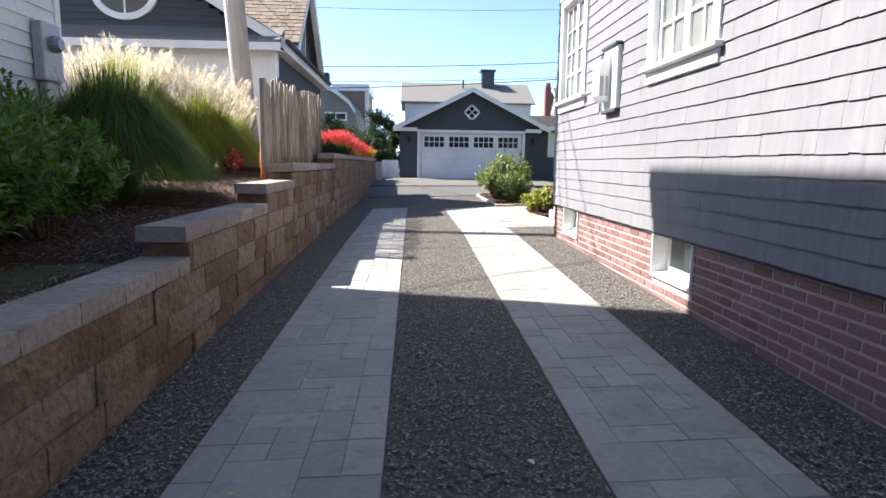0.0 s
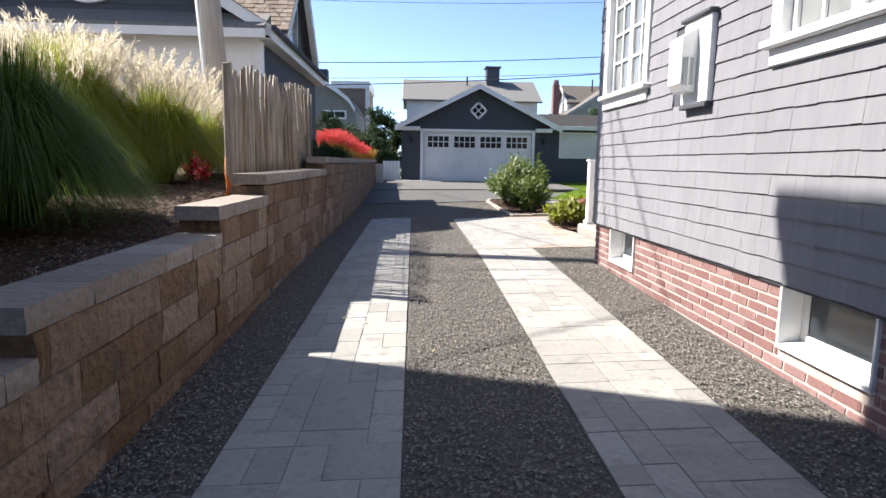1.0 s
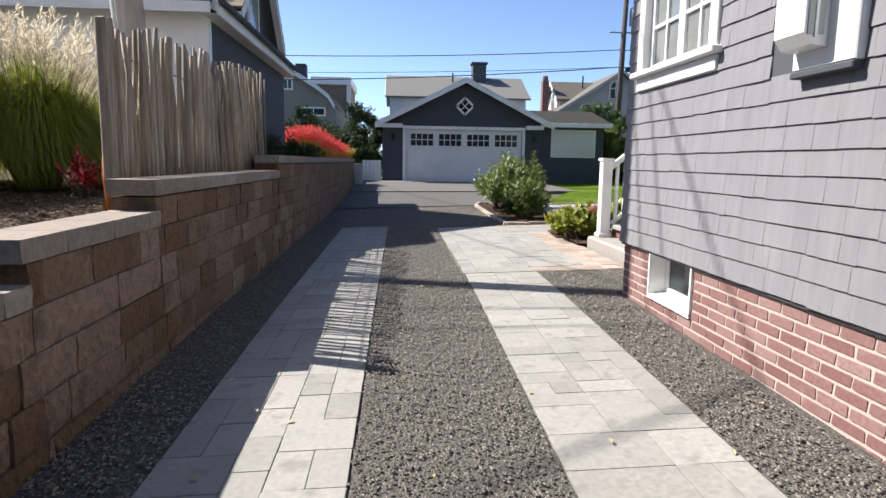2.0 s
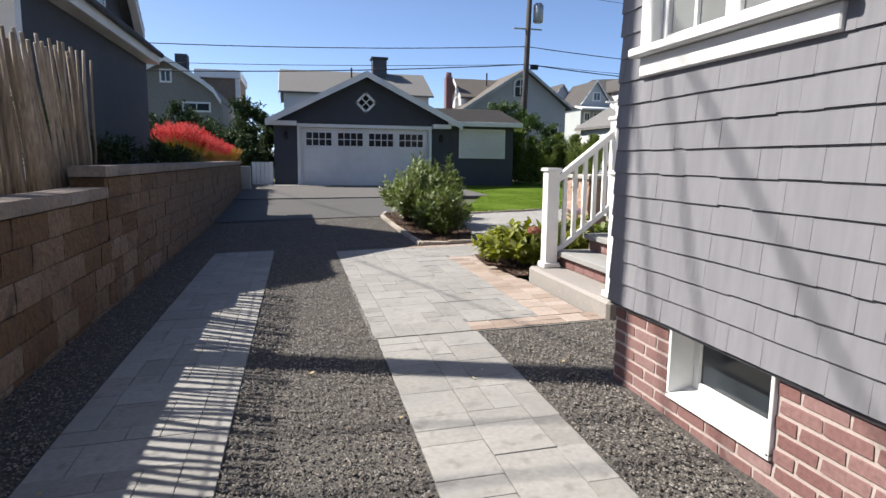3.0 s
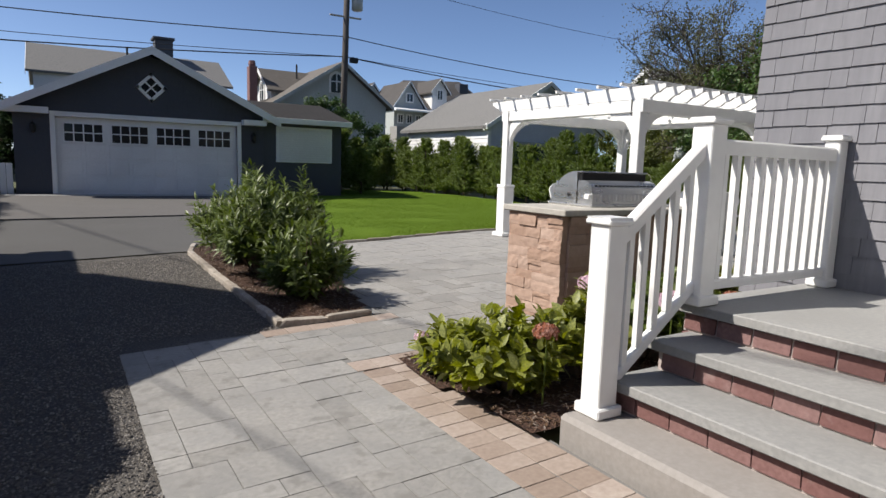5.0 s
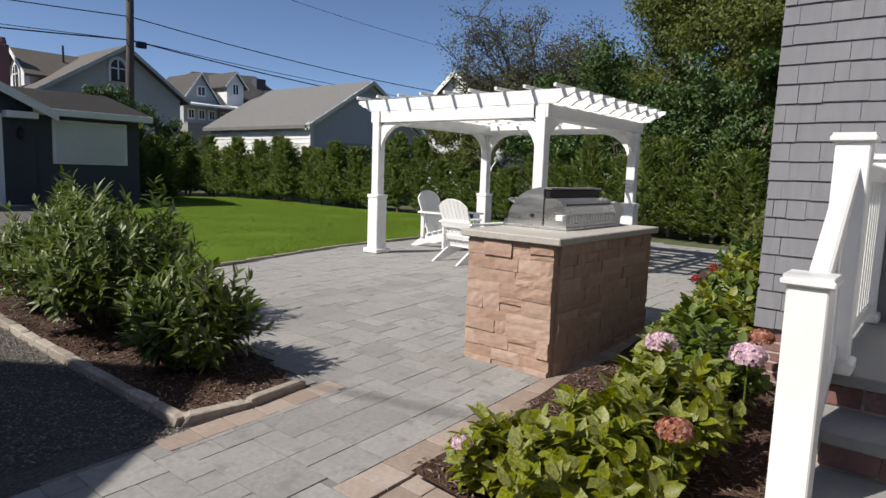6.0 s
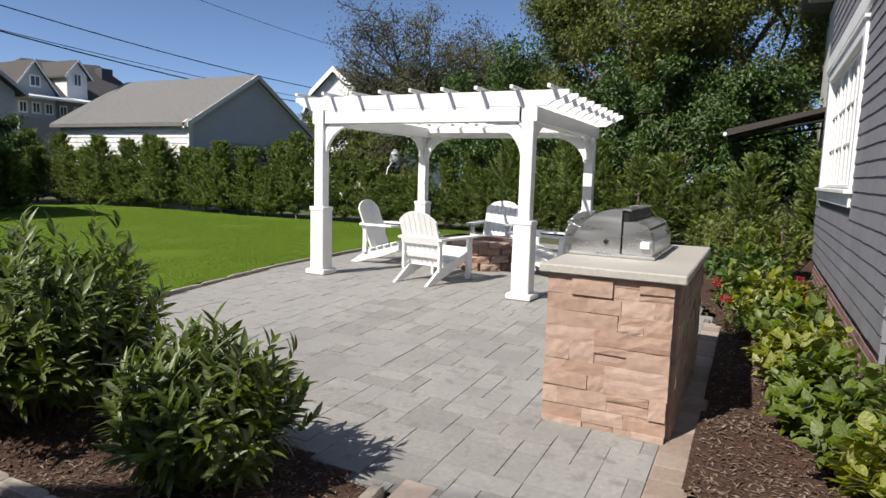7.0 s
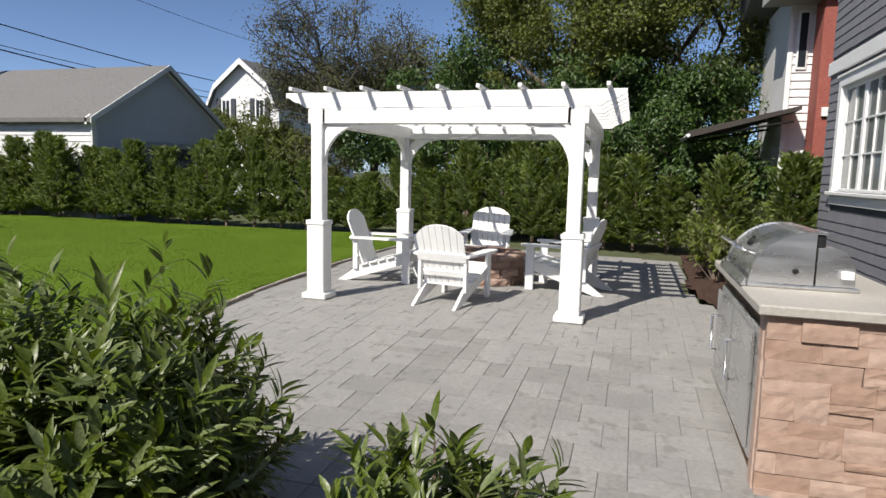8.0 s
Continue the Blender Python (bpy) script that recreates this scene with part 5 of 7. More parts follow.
solid("island_worktop", Geo().soft(3.945, 5.72, 12.855, 13.70, 1.318, 1.372, 0.008), M["counter"], "grey stone worktop on the grill island", "worktop")

gr = thing("gas_grill", "stainless steel built-in gas grill with a closed rounded hood", "grill")
GX0, GX1, GY0, GY1, GZ = 4.53, 5.40, 13.13, 13.655, 1.374
part("grill_body", Geo().soft(GX0 - 0.03, GX1 + 0.03, GY0 - 0.02, GY1 + 0.02, GZ, GZ + 0.022, 0.006), M["steel"], gr)
HP = 13.335          # line where the lifting hood meets the fixed rear housing
prof = [(HP, GZ + 0.024)] + [(HP + (GY1 - HP) * math.sin(a), GZ + 0.024 + 0.29 * math.cos(a)) for a in [math.pi / 2 * k / 14 for k in range(15)]]
hood = part("hood", Geo().prism([(GX0, y, z) for y, z in prof], (GX1 - GX0, 0, 0)), M["steel"], gr)
for x in (GX0 - 0.014, GX1):
    part("hood_end", Geo().prism([(x, HP - 0.012 + (y - HP) * 1.03 + 0.012, GZ + 0.024 + (z - GZ - 0.024) * 1.03) for y, z in prof], (0.014, 0, 0)), M["steel"], hood)
part("end_knob", Geo().lathe([(0.016, 0), (0.016, 0.012), (0.01, 0.018)], 12, Matrix.Translation((GX0 - 0.014, 13.43, GZ + 0.10)) @ pose(0, 0, 0, 0, -90, 0)), M["iron"], hood, "small black plug")
rear = [(HP - 0.012, GZ + 0.024), (HP - 0.012, GZ + 0.235), (13.245, GZ + 0.24), (13.19, GZ + 0.222), (13.155, GZ + 0.18), (13.133, GZ + 0.12), (13.13, GZ + 0.024)]
back = part("rear_housing", Geo().prism([(GX0 - 0.008, y, z) for y, z in rear], (GX1 - GX0 + 0.016, 0, 0)), M["steel"], gr)
# Solid black block; the gap's darkness is put into its colour.
part("lid_gap", Geo().soft(GX0 + 0.004, GX1 - 0.004, HP - 0.05, HP - 0.002, GZ + 0.236, GZ + 0.305, 0.006), M["iron"], gr, "black block that stands for the unlit gap behind the hood's edge")
part("hood_lip", Geo().soft(GX0 - 0.01, GX1 + 0.01, HP - 0.058, HP + 0.03, GZ + 0.309, GZ + 0.322, 0.004), M["steel"], hood)
tops, ribs = Geo(), Geo()
for k in range(16):
    x = GX0 + 0.045 + k * 0.05
    tops.box(x, x + 0.03, 13.158, 13.170, GZ + 0.186, GZ + 0.198)
    ribs.soft(x, x + 0.026, 13.122, 13.14, GZ + 0.05, GZ + 0.115, 0.005)
part("vent_slots", tops, M["dark"], back, "dark vent slots")
part("pressed_ribs", ribs, M["steel"], back)
part("hood_handle", Geo().tube([(GX0 + 0.08, GY1 - 0.03, GZ + 0.17), (GX0 + 0.08, GY1 + 0.055, GZ + 0.21), (GX1 - 0.08, GY1 + 0.055, GZ + 0.21), (GX1 - 0.08, GY1 - 0.03, GZ + 0.17)], 0.013, 10), M["steel"], hood, smooth=True)
part("thermometer", Geo().lathe([(0.035, 0), (0.035, 0.012), (0.03, 0.016)], 16, Matrix.Translation((4.96, GY1 - 0.07, GZ + 0.22)) @ pose(0, 0, 0, -55, 0, 0)), M["iron"], hood)
part("control_panel", Geo().prism([(GX0 - 0.02, GY1 + 0.022, GZ + 0.002), (GX0 - 0.02, GY1 + 0.05, GZ + 0.002), (GX0 - 0.02, GY1 + 0.028, GZ + 0.055)], (GX1 - GX0 + 0.04, 0, 0)), M["steel"], gr)
part("switch_box", Geo().soft(GX0 - 0.045, GX0 - 0.009, 13.145, 13.205, GZ + 0.07, GZ + 0.115, 0.005), M["white"], gr, "small white fitting on the housing side")

# ---- fire pit and chairs ----
fp = thing("fire_pit", "low round fire pit of reddish-brown stone blocks", "fire pit", (9.09, 16.26, ground(9.09, 16.26)))
FIRE = [rough_block(120 + k, 0.13).data("pit_block", M["firestone"]) for k in range(4)]
rnd = random.Random(19)
for c in range(3):
    for k in range(10):
        a = 2 * math.pi * (k + 0.5 * (c % 2)) / 10 + rnd.uniform(-0.03, 0.03)
        piece("pit_block", rnd.choice(FIRE), fp, Matrix.LocRotScale((0.45 * math.cos(a), 0.45 * math.sin(a), 0.058 + 0.116 * c), Euler((rnd.uniform(-0.03, 0.03), rnd.uniform(-0.06, 0.06), a + rnd.uniform(-0.05, 0.05))), (0.2, rnd.uniform(0.28, 0.32), 0.112)))
for k in range(11):
    a = 2 * math.pi * k / 11
    piece("cap_stone", rnd.choice(FIRE), fp, Matrix.LocRotScale((0.44 * math.cos(a), 0.44 * math.sin(a), 0.378 + rnd.uniform(-0.008, 0.012)), Euler((0, rnd.uniform(-0.03, 0.03), a)), (rnd.uniform(0.22, 0.28), rnd.uniform(0.26, 0.31), 0.07)))
part("fire_bowl", Geo().lathe([(0.36, 0.05), (0.38, 0.30)], 20), M["iron"], fp, "dark steel bowl")


def adirondack():
    """A slatted garden chair that faces local +x, standing at z 0."""
    ob = thing("garden_chair", "white slatted garden chair round the fire pit", "chair", group="chairs round the fire pit")
    for s in (-1, 1):
        y = s * 0.27
        part("front_leg", Geo().soft(0.30, 0.40, y - 0.02, y + 0.02, 0, 0.53, 0.005), M["white"], ob)
        part("side_rail", Geo().prism([(0.40, y - 0.018 - 0.03 * s, 0.36), (0.40, y - 0.018 - 0.03 * s, 0.26), (-0.42, y - 0.018 - 0.03 * s, 0.0), (-0.54, y - 0.018 - 0.03 * s, 0.0), (-0.25, y - 0.018 - 0.03 * s, 0.20)], (0, 0.036, 0)), M["white"], ob)
        arm = [(-0.36, -0.05), (-0.30, -0.06), (0.30, -0.075), (0.42, -0.06), (0.46, 0.0), (0.42, 0.06), (0.30, 0.075), (-0.30, 0.04), (-0.36, 0.03)]
        part("armrest", Geo().prism([(a, y + s * 0.03 + s * b, 0.53) for a, b in (arm if s > 0 else arm[::-1])], (0, 0, 0.025)), M["white"], ob)
        part("rear_strut", Geo().soft(-0.33, -0.27, y - 0.018, y + 0.018, 0.15, 0.53, 0.004), M["white"], ob)
    for k in range(6):
        f = k / 5
        part("seat_slat", Geo().soft(-0.045, 0.045, -0.29, 0.29, -0.011, 0.011, 0.004, Matrix.Translation((0.37 - 0.55 * f, 0, 0.372 - 0.155 * f)) @ pose(0, 0, 0, 0, -15, 0)), M["white"], ob)
    lean = Matrix.Translation((-0.20, 0, 0.20)) @ pose(0, 0, 0, 0, -20, 0)
    for k in range(7):
        o = k - 3
        lo, hi = o * 0.080 - 0.037, o * 0.080 + 0.037
        tops = [0.715 - 0.95 * e * e - 9.0 * e ** 4 for e in (lo, (lo + hi) / 2, hi)]
        part("back_slat", Geo().prism([(-0.011, o * 0.075 - 0.034, 0.0), (-0.011, o * 0.075 + 0.034, 0.0), (-0.011, hi, tops[2]), (-0.011, (lo + hi) / 2, tops[1]), (-0.011, lo, tops[0])], (0.022, 0, 0), lean), M["white"], ob)
    for z, deep in ((0.12, 0.07), (0.3, 0.1)):
        part("back_rail", Geo().soft(-0.035, -0.013, -0.29, 0.29, z, z + deep, 0.004, lean), M["white"], ob)
    return ob


chair = adirondack()
seats = [(7.57, 16.27, -8), (8.55, 17.53, -86), (10.1, 16.45, 186), (8.86, 15.13, 80)]
for k, (x, y, a) in enumerate(seats):
    m = pose(x, y, ground(x, y) + 0.002, 0, 0, a) @ Matrix.Scale(1.04, 4)
    if k == 0:
        chair.matrix_world = m
    else:
        copy_thing(chair, m)


# ---- shrubs, grasses and trees ----
def ball(rng, n, shell=0.55):
    """Directions and radii for leaves through a crown, most of them near its skin."""
    d = rng.normal(0, 1, (n, 3))
    d /= np.linalg.norm(d, axis=1, keepdims=True)
    return d, shell + (1 - shell) * rng.random(n) ** 0.6


def shoots(rng, n_shoot, per, rx, ry, h, leaf, wide, spread=0.9, low=0.12, whorl=0.22, full=False):
    """Leaves set along many upright shoots that fill a rounded bush. Returns leaf arrays and shoot lines."""
    base, way, up, lines = [], [], [], []
    for _ in range(n_shoot):
        a, r = rng.uniform(0, 6.283), math.sqrt(rng.random())
        lump = 0.78 + 0.34 * noise.noise((2.2 * math.cos(a) * r + rx * 9, 2.2 * math.sin(a) * r, h * 5)) + rng.uniform(-0.12, 0.16)
        dome = math.sqrt(1 - 0.86 * r * r) if full else 1 - 0.62 * r * r
        top = Vector((rx * r * math.cos(a) * lump, ry * r * math.sin(a) * lump, h * (low + (1 - low) * dome * lump * rng.uniform(0.45 if full else 0.62, 1.0))))
        if full and rng.random() < 0.1:
            top.z *= rng.uniform(1.06, 1.2)
        foot = Vector((top.x * 0.35, top.y * 0.35, 0.02))
        d = (top - foot)
        tip = (d.normalized() + Vector((math.cos(a), math.sin(a), 0)) * 0.5 * r + Vector((rng.normal(0, 0.15), rng.normal(0, 0.15), 0.5))).normalized()
        lines.append((foot, foot.lerp(top, 0.6), top))
        for k in range(per):
            f = k / per
            p = top + tip * (f * whorl - whorl * 0.7)
            b = rng.uniform(0, 6.283)
            o = tip.orthogonal().normalized()
            o = (math.cos(b) * o + math.sin(b) * tip.cross(o)).normalized()
            base.append(p)
            way.append(o * spread * (1.25 - 0.6 * f) + tip * (0.35 + 0.9 * f) + Vector((0, 0, -0.1)))
            up.append(tip + o * 0.3)
    n = len(base)
    return np.array(base), np.array(way), np.array(up), leaf * rng.uniform(0.65, 1.15, n), wide * rng.uniform(0.7, 1.15, n), lines


def bush(name, label, category, x, y, z, rx, ry, h, n_shoot, per, leaf, wide, mat, seed, group="", whorl=0.22, twigs=40, low=0.12, full=False):
    rng = np.random.default_rng(seed)
    ob = thing(name, label, category, (x, y, z), group=group)
    b, w, u, L, W, lines = shoots(rng, n_shoot, per, rx, ry, h, leaf, wide, whorl=whorl, low=low, full=full)
    part("foliage", Geo().ovals(b, w, u, L, W) if leaf > 0.095 else Geo().leaves(b, w, u, L, W), M[mat], ob, smooth=leaf > 0.095)
    st = Geo()
    for k in range(min(twigs, len(lines))):
        st.tube(lines[k], [0.012, 0.008, 0.004], 5)
    part("stem", st, M["bark"], ob, kind="stuff")
    return ob


for x, y, rx, h, n, s in ((2.50, 16.3, 0.8, 1.18, 760, 1), (2.55, 17.5, 0.72, 1.13, 520, 2), (2.42, 14.85, 0.46, 0.82, 270, 3)):
    bush("laurel_bush", "dark green glossy laurel bush in the mulch bed" if s < 3 else "small dark green laurel bush at the bed's tip", "bush", x, y, ground(x, y) + 0.02, rx, rx, h, n, 13, 0.125, 0.031, "laurel", 100 + s, "laurel bushes", full=True)


def flower_head(parent_at, r, mat, label, seed, name="flower_head"):
    """A round head of many small petals on its own stem."""
    rng = np.random.default_rng(seed)
    x, y, z = parent_at
    ob = thing(name, label, "flower", (x, y, 0), group="hydrangea flowers")
    d, _ = ball(rng, 260)
    d[:, 2] = np.abs(d[:, 2]) * 0.8 - 0.15
    c = np.array((0, 0, z))
    tang = np.cross(d, rng.normal(0, 1, d.shape))
    part("petals", Geo().leaves(c + d * r * rng.uniform(0.85, 1.02, (260, 1)), tang, d, r * 0.36, r * 0.34, 0.1), M[mat], ob)
    part("stem", Geo().tube([(0, 0, ground(x, y) + 0.02), (0.01, 0, z - r * 0.2)], [0.006, 0.004], 5), M["hydrangea"], ob)


hyd = [(2.52, 12.34, 0.26, 0.36, 45, "hosta"), (2.68, 11.92, 0.48, 0.56, 125, "hosta"), (3.25, 11.85, 0.42, 0.66, 95, "hosta"), (3.85, 11.9, 0.42, 0.64, 95, "hydrangea"), (4.45, 12.1, 0.42, 0.58, 85, "hydrangea"), (5.15, 12.2, 0.40, 0.58, 85, "hosta"), (5.9, 12.25, 0.42, 0.62, 80, "hydrangea"), (6.7, 12.3, 0.45, 0.66, 75, "hosta"), (7.7, 12.5, 0.45, 0.7, 70, "hydrangea"), (8.7, 12.7, 0.5, 0.75, 70, "deep")]
for k, (x, y, r, h, n, m) in enumerate(hyd):
    bush("hydrangea", "broad-leaved green hydrangea in the bed along the house", "hydrangea", x, y, ground(x, y) + 0.02, r, r * 0.85, h, int(n * 1.1), 9, 0.1, 0.064, m, 200 + k, "hydrangeas", 0.16, 30)
for k, (x, y, z, r, m, lab) in enumerate(((3.33, 11.92, 0.97, 0.08, "pink", "round pale pink hydrangea flower head"), (3.77, 11.61, 0.88, 0.095, "pink", "round pale pink hydrangea flower head"), (2.71, 11.62, 0.79, 0.075, "faded", "faded red-brown hydrangea flower head"), (2.36, 12.42, 0.60, 0.05, "pink", "small pale pink hydrangea flower head"), (2.47, 12.45, 0.47, 0.06, "faded", "faded red-brown hydrangea flower head"), (4.59, 11.72, 0.80, 0.08, "faded", "faded red-brown hydrangea flower head"))):
    flower_head((x, y, z), r, m, lab, 300 + k)
for k, (x, y) in enumerate(((6.4, 12.6), (7.58, 12.75), (7.2, 12.1), (8.28, 11.95), (9.6, 12.9))):
    ob = bush("red_flowers", "low green plant with small crimson flowers in the border bed", "flowering plant", x, y, ground(x, y) + 0.02, 0.2, 0.2, 0.36, 34, 7, 0.06, 0.035, "hydrangea", 330 + k, "red flowers", 0.1, 10)
    rng = np.random.default_rng(630 + k)
    for _ in range(2):
        c = np.array((rng.uniform(-0.16, 0.16), rng.uniform(-0.16, 0.16), rng.uniform(0.26, 0.36)))
        d = rng.normal(0, 1, (40, 3))
        part("blossom", Geo().leaves(c + d * 0.012, d + (0, 0, 0.4), rng.normal(0, 1, (40, 3)), 0.035, 0.022, 0.1), M["crimson"], ob, "small crimson blossom")


# yellow-green clump at the corner of the walk is the first of the row; far border shrubs
for k, (x, y, rx, h) in enumerate(((10.4, 13.0, 0.6, 1.0), (11.3, 12.9, 0.6, 0.9), (12.3, 12.9, 0.7, 1.1), (9.4, 12.4, 0.5, 0.9), (10.8, 12.2, 0.6, 1.1))):
    bush("border_shrub", "loose green shrub in the border bed", "bush", x, y, ground(x, y), rx, rx, h, 110, 9, 0.10, 0.05, "hydrangea" if k % 2 else "canopy", 350 + k, "border shrubs")


def grass_clump(name, label, x, y, z, h, r, n, mat, seed, plume=None, droop=0.55):
    """A fountain of arching blades, with pale plumes above when given."""
    rng = np.random.default_rng(seed)
    ob = thing(name, label, "ornamental grass", (x, y, z), group="ornamental grasses")
    g = Geo()
    for k in range(n):
        a, f = rng.uniform(0, 6.283), rng.random() ** 0.55
        out, peak = r * f * rng.uniform(0.85, 1.08), h * (1 - 0.45 * f * f) * rng.uniform(0.72, 1.0)
        end = peak * max(0.06, 1.05 - droop * 1.7 * f * rng.uniform(0.7, 1.1))
        c, s, w = math.cos(a), math.sin(a), rng.uniform(0.004, 0.008)
        b, f0, swing = len(g.v), rng.uniform(0, 0.16), rng.normal(0, 0.12)
        for t in (0.0, 0.2, 0.4, 0.6, 0.8, 1.0):
            rad = f0 + out * t ** 1.15
            zz = t * (4 * 0.82 * peak - end) + t * t * (2 * end - 4 * 0.82 * peak) if end < peak * 0.75 else peak * t
            ww, sw = w * (1 - 0.85 * t), swing * t * t * out
            g.v += [(c * rad - s * (ww + sw), s * rad + c * (ww + sw), zz), (c * rad + s * (ww - sw), s * rad - c * (ww - sw), zz)]
        g.f += [(b + 2 * i, b + 2 * i + 1, b + 2 * i + 3, b + 2 * i + 2) for i in range(5)]
    part("blades", g, M[mat], ob)
    if plume:
        mat2, count, ph = plume
        st, fl, fw, fu = Geo(), [], [], []
        for k in range(count):
            a, out = rng.uniform(0, 6.283), rng.random() ** 0.6 * r * 0.78
            top = Vector((math.cos(a) * out, math.sin(a) * out, ph * (1 - 0.28 * (out / r) ** 2) * rng.uniform(0.78, 1.05)))
            st.tube([(top.x * 0.2, top.y * 0.2, 0.1), top * 0.75, top], [0.004, 0.003, 0.002], 3)
            tilt = Vector((math.cos(a) * 0.5, math.sin(a) * 0.5, 0.9)).normalized()
            for q in range(44):
                f = q / 44
                fl.append(top + tilt * (f * 0.3 - 0.08) + Vector(rng.normal(0, 0.008, 3)))
                fw.append(tilt * 0.9 + Vector(rng.normal(0, 0.36, 3)))
                fu.append(rng.normal(0, 1, 3))
        part("stalk", st, M["reed"], ob, kind="stuff")
        part("plumes", Geo().leaves(fl, fw, fu, rng.uniform(0.04, 0.09, len(fl)), 0.008, 0.1), M[mat2], ob, "feathery pale plumes")
    return ob


grass_clump("ornamental_grass", "tall green fountain grass with pale cream plumes", -3.92, 8.5, bank(8), 1.65, 1.12, 12000, "reed", 41, ("plume", 230, 1.55))
grass_clump("ornamental_grass", "tall green fountain grass with pale cream plumes", -3.15, 9.1, bank(9), 1.2, 0.85, 7500, "reed", 42, ("plume", 150, 1.28))
grass_clump("ornamental_grass", "tall green fountain grass with pale cream plumes", -3.0, 10.1, bank(10), 0.95, 0.6, 3000, "reed", 43, ("plume", 80, 1.0))
grass_clump("ornamental_grass", "dense dark green fountain grass without plumes on the bank", -3.05, 6.15, bank(6.1), 1.36, 0.98, 10500, "feathery", 44)
for k, (x, y) in enumerate(((-2.75, 22.9), (-2.62, 23.8), (-2.45, 24.7), (-2.28, 25.6), (-2.08, 26.4))):
    grass_clump("red_grass", "low grass clump with bright red plumes on the bank", x, y, 1.30, 0.62 - 0.05 * k, 0.72, 1000, "amber" if k > 1 else "hosta", 45 + k, ("red" if k < 4 else "amber", 200, 0.94 - 0.14 * k))
for k, (x, y, rx, h, n) in enumerate(((-2.75, 3.3, 0.75, 1.25, 260), (-2.7, 4.35, 0.5, 1.0, 190), (-3.2, 2.2, 0.8, 1.4, 220), (-3.4, 4.6, 0.75, 1.4, 260))):
    bush("leafy_shrub", "soft green many-leaved shrub on the planting bank", "bush", x, y, bank(y) - 0.02, rx, rx, h, n * 4, 12, 0.075, 0.036, "shrub", 400 + k, "bank shrubs", 0.25, 9, 0.16)
for k, (x, y) in enumerate(((-2.45, 8.4), (-2.6, 8.9))):
    bush("red_bush", "small red-leaved plant beside the stake fence", "bush", x, y, bank(y), 0.2, 0.2, 0.4, 30, 8, 0.05, 0.03, "crimson", 420 + k, "red plants", 0.12, 12)
for k, (x, y, rx, h, n) in enumerate(((-3.4, 16.5, 0.8, 0.9, 90), (-2.4, 15.0, 0.35, 0.7, 60), (-2.45, 16.4, 0.35, 0.8, 60), (-3.9, 24.3, 0.8, 1.0, 160), (-3.6, 26.2, 0.9, 1.2, 200), (-2.3, 18.4, 0.55, 0.75, 110), (-2.35, 19.8, 0.55, 0.7, 110), (-2.2, 11.75, 0.36, 1.0, 130), (-2.2, 12.55, 0.36, 1.05, 130))):
    bush("evergreen_shrub", "dense dark evergreen shrub on the bank", "bush", x, y, 1.25, rx, rx, h, n, 10, 0.09, 0.03, "pine", 430 + k, "evergreen shrubs", 0.2, 16)


def conifer_mesh(seed, h, r, branches):
    """A young evergreen: upswept branches with flat feathery sprays, uneven, with gaps between."""
    rng = np.random.default_rng(seed)
    base, way, up, size = [], [], [], []
    for k in range(branches):
        t = rng.random() ** 1.2
        a = rng.uniform(0, 6.283)
        lump = 0.82 + 0.3 * math.sin(a * 2 + seed + t * 11) + rng.uniform(-0.22, 0.22)
        reach = r * 0.86 * (1 - t ** 2.4) ** 0.75 * lump + 0.09
        d = Vector((math.cos(a), math.sin(a), 0.5 + 0.9 * t)).normalized()
        flat_side = Vector((-math.sin(a), math.cos(a), rng.normal(0, 0.25)))
        foot = Vector((0, 0, 0.05 + t * h * 0.92))
        for q in range(15):
            f = rng.uniform(0.2, 1.0)
            base.append(foot + d * reach * f + Vector(rng.normal(0, 0.015, 3)))
            way.append(d * rng.uniform(0.6, 1.2) + flat_side * rng.choice((-1, 1)) * rng.uniform(0.2, 0.9) + Vector((0, 0, rng.normal(0.1, 0.2))))
            up.append(Vector((0, 0, 1)) - d * 0.4 + Vector(rng.normal(0, 0.35, 3)))
            size.append((1.2 - 0.45 * f) * rng.uniform(0.09, 0.2))
    size = np.array(size)
    return Geo().leaves(base, way, up, size, size * rng.uniform(0.26, 0.42, len(size)), 0.2)


conifers = []
for k in range(4):
    ob = thing("hedge_tree", "young green evergreen in the boundary hedge", "hedge tree", (0, 0, 0), group="boundary hedge")
    part("crown", conifer_mesh(k, 1.78, 0.74, 250), M["cypress"], ob)
    part("trunk", Geo().tube([(0, 0, 0), (0, 0, 1.0), (0.02, 0, 1.9)], [0.045, 0.03, 0.008], 6), M["bark"], ob)
    conifers.append(ob)
rnd, line, used = random.Random(7), [], set()
y = 13.6
while y < 36:
    line.append((lerp(y, (13, 18, 22, 28, 36), (14.4, 14.9, 15.0, 14.0, 12.6)) + rnd.uniform(-0.2, 0.2), y, rnd.uniform(0.78, 1.35) if not 20.5 < y < 22.2 else 0.74))
    y += rnd.uniform(0.5, 0.78)
line += [(13.6, 12.65, 1.08), (13.6, 11.5, 1.12), (14.2, 10.9, 1.1), (12.4, 10.9, 0.7), (16.0, 15, 1.3), (16.0, 17, 1.3), (16, 19.5, 1.2), (9.9, 30.2, 0.9), (9.7, 31.6, 1.3), (10.2, 33.0, 1.5), (9.4, 34.0, 1.6), (11.2, 33.6, 1.2)]
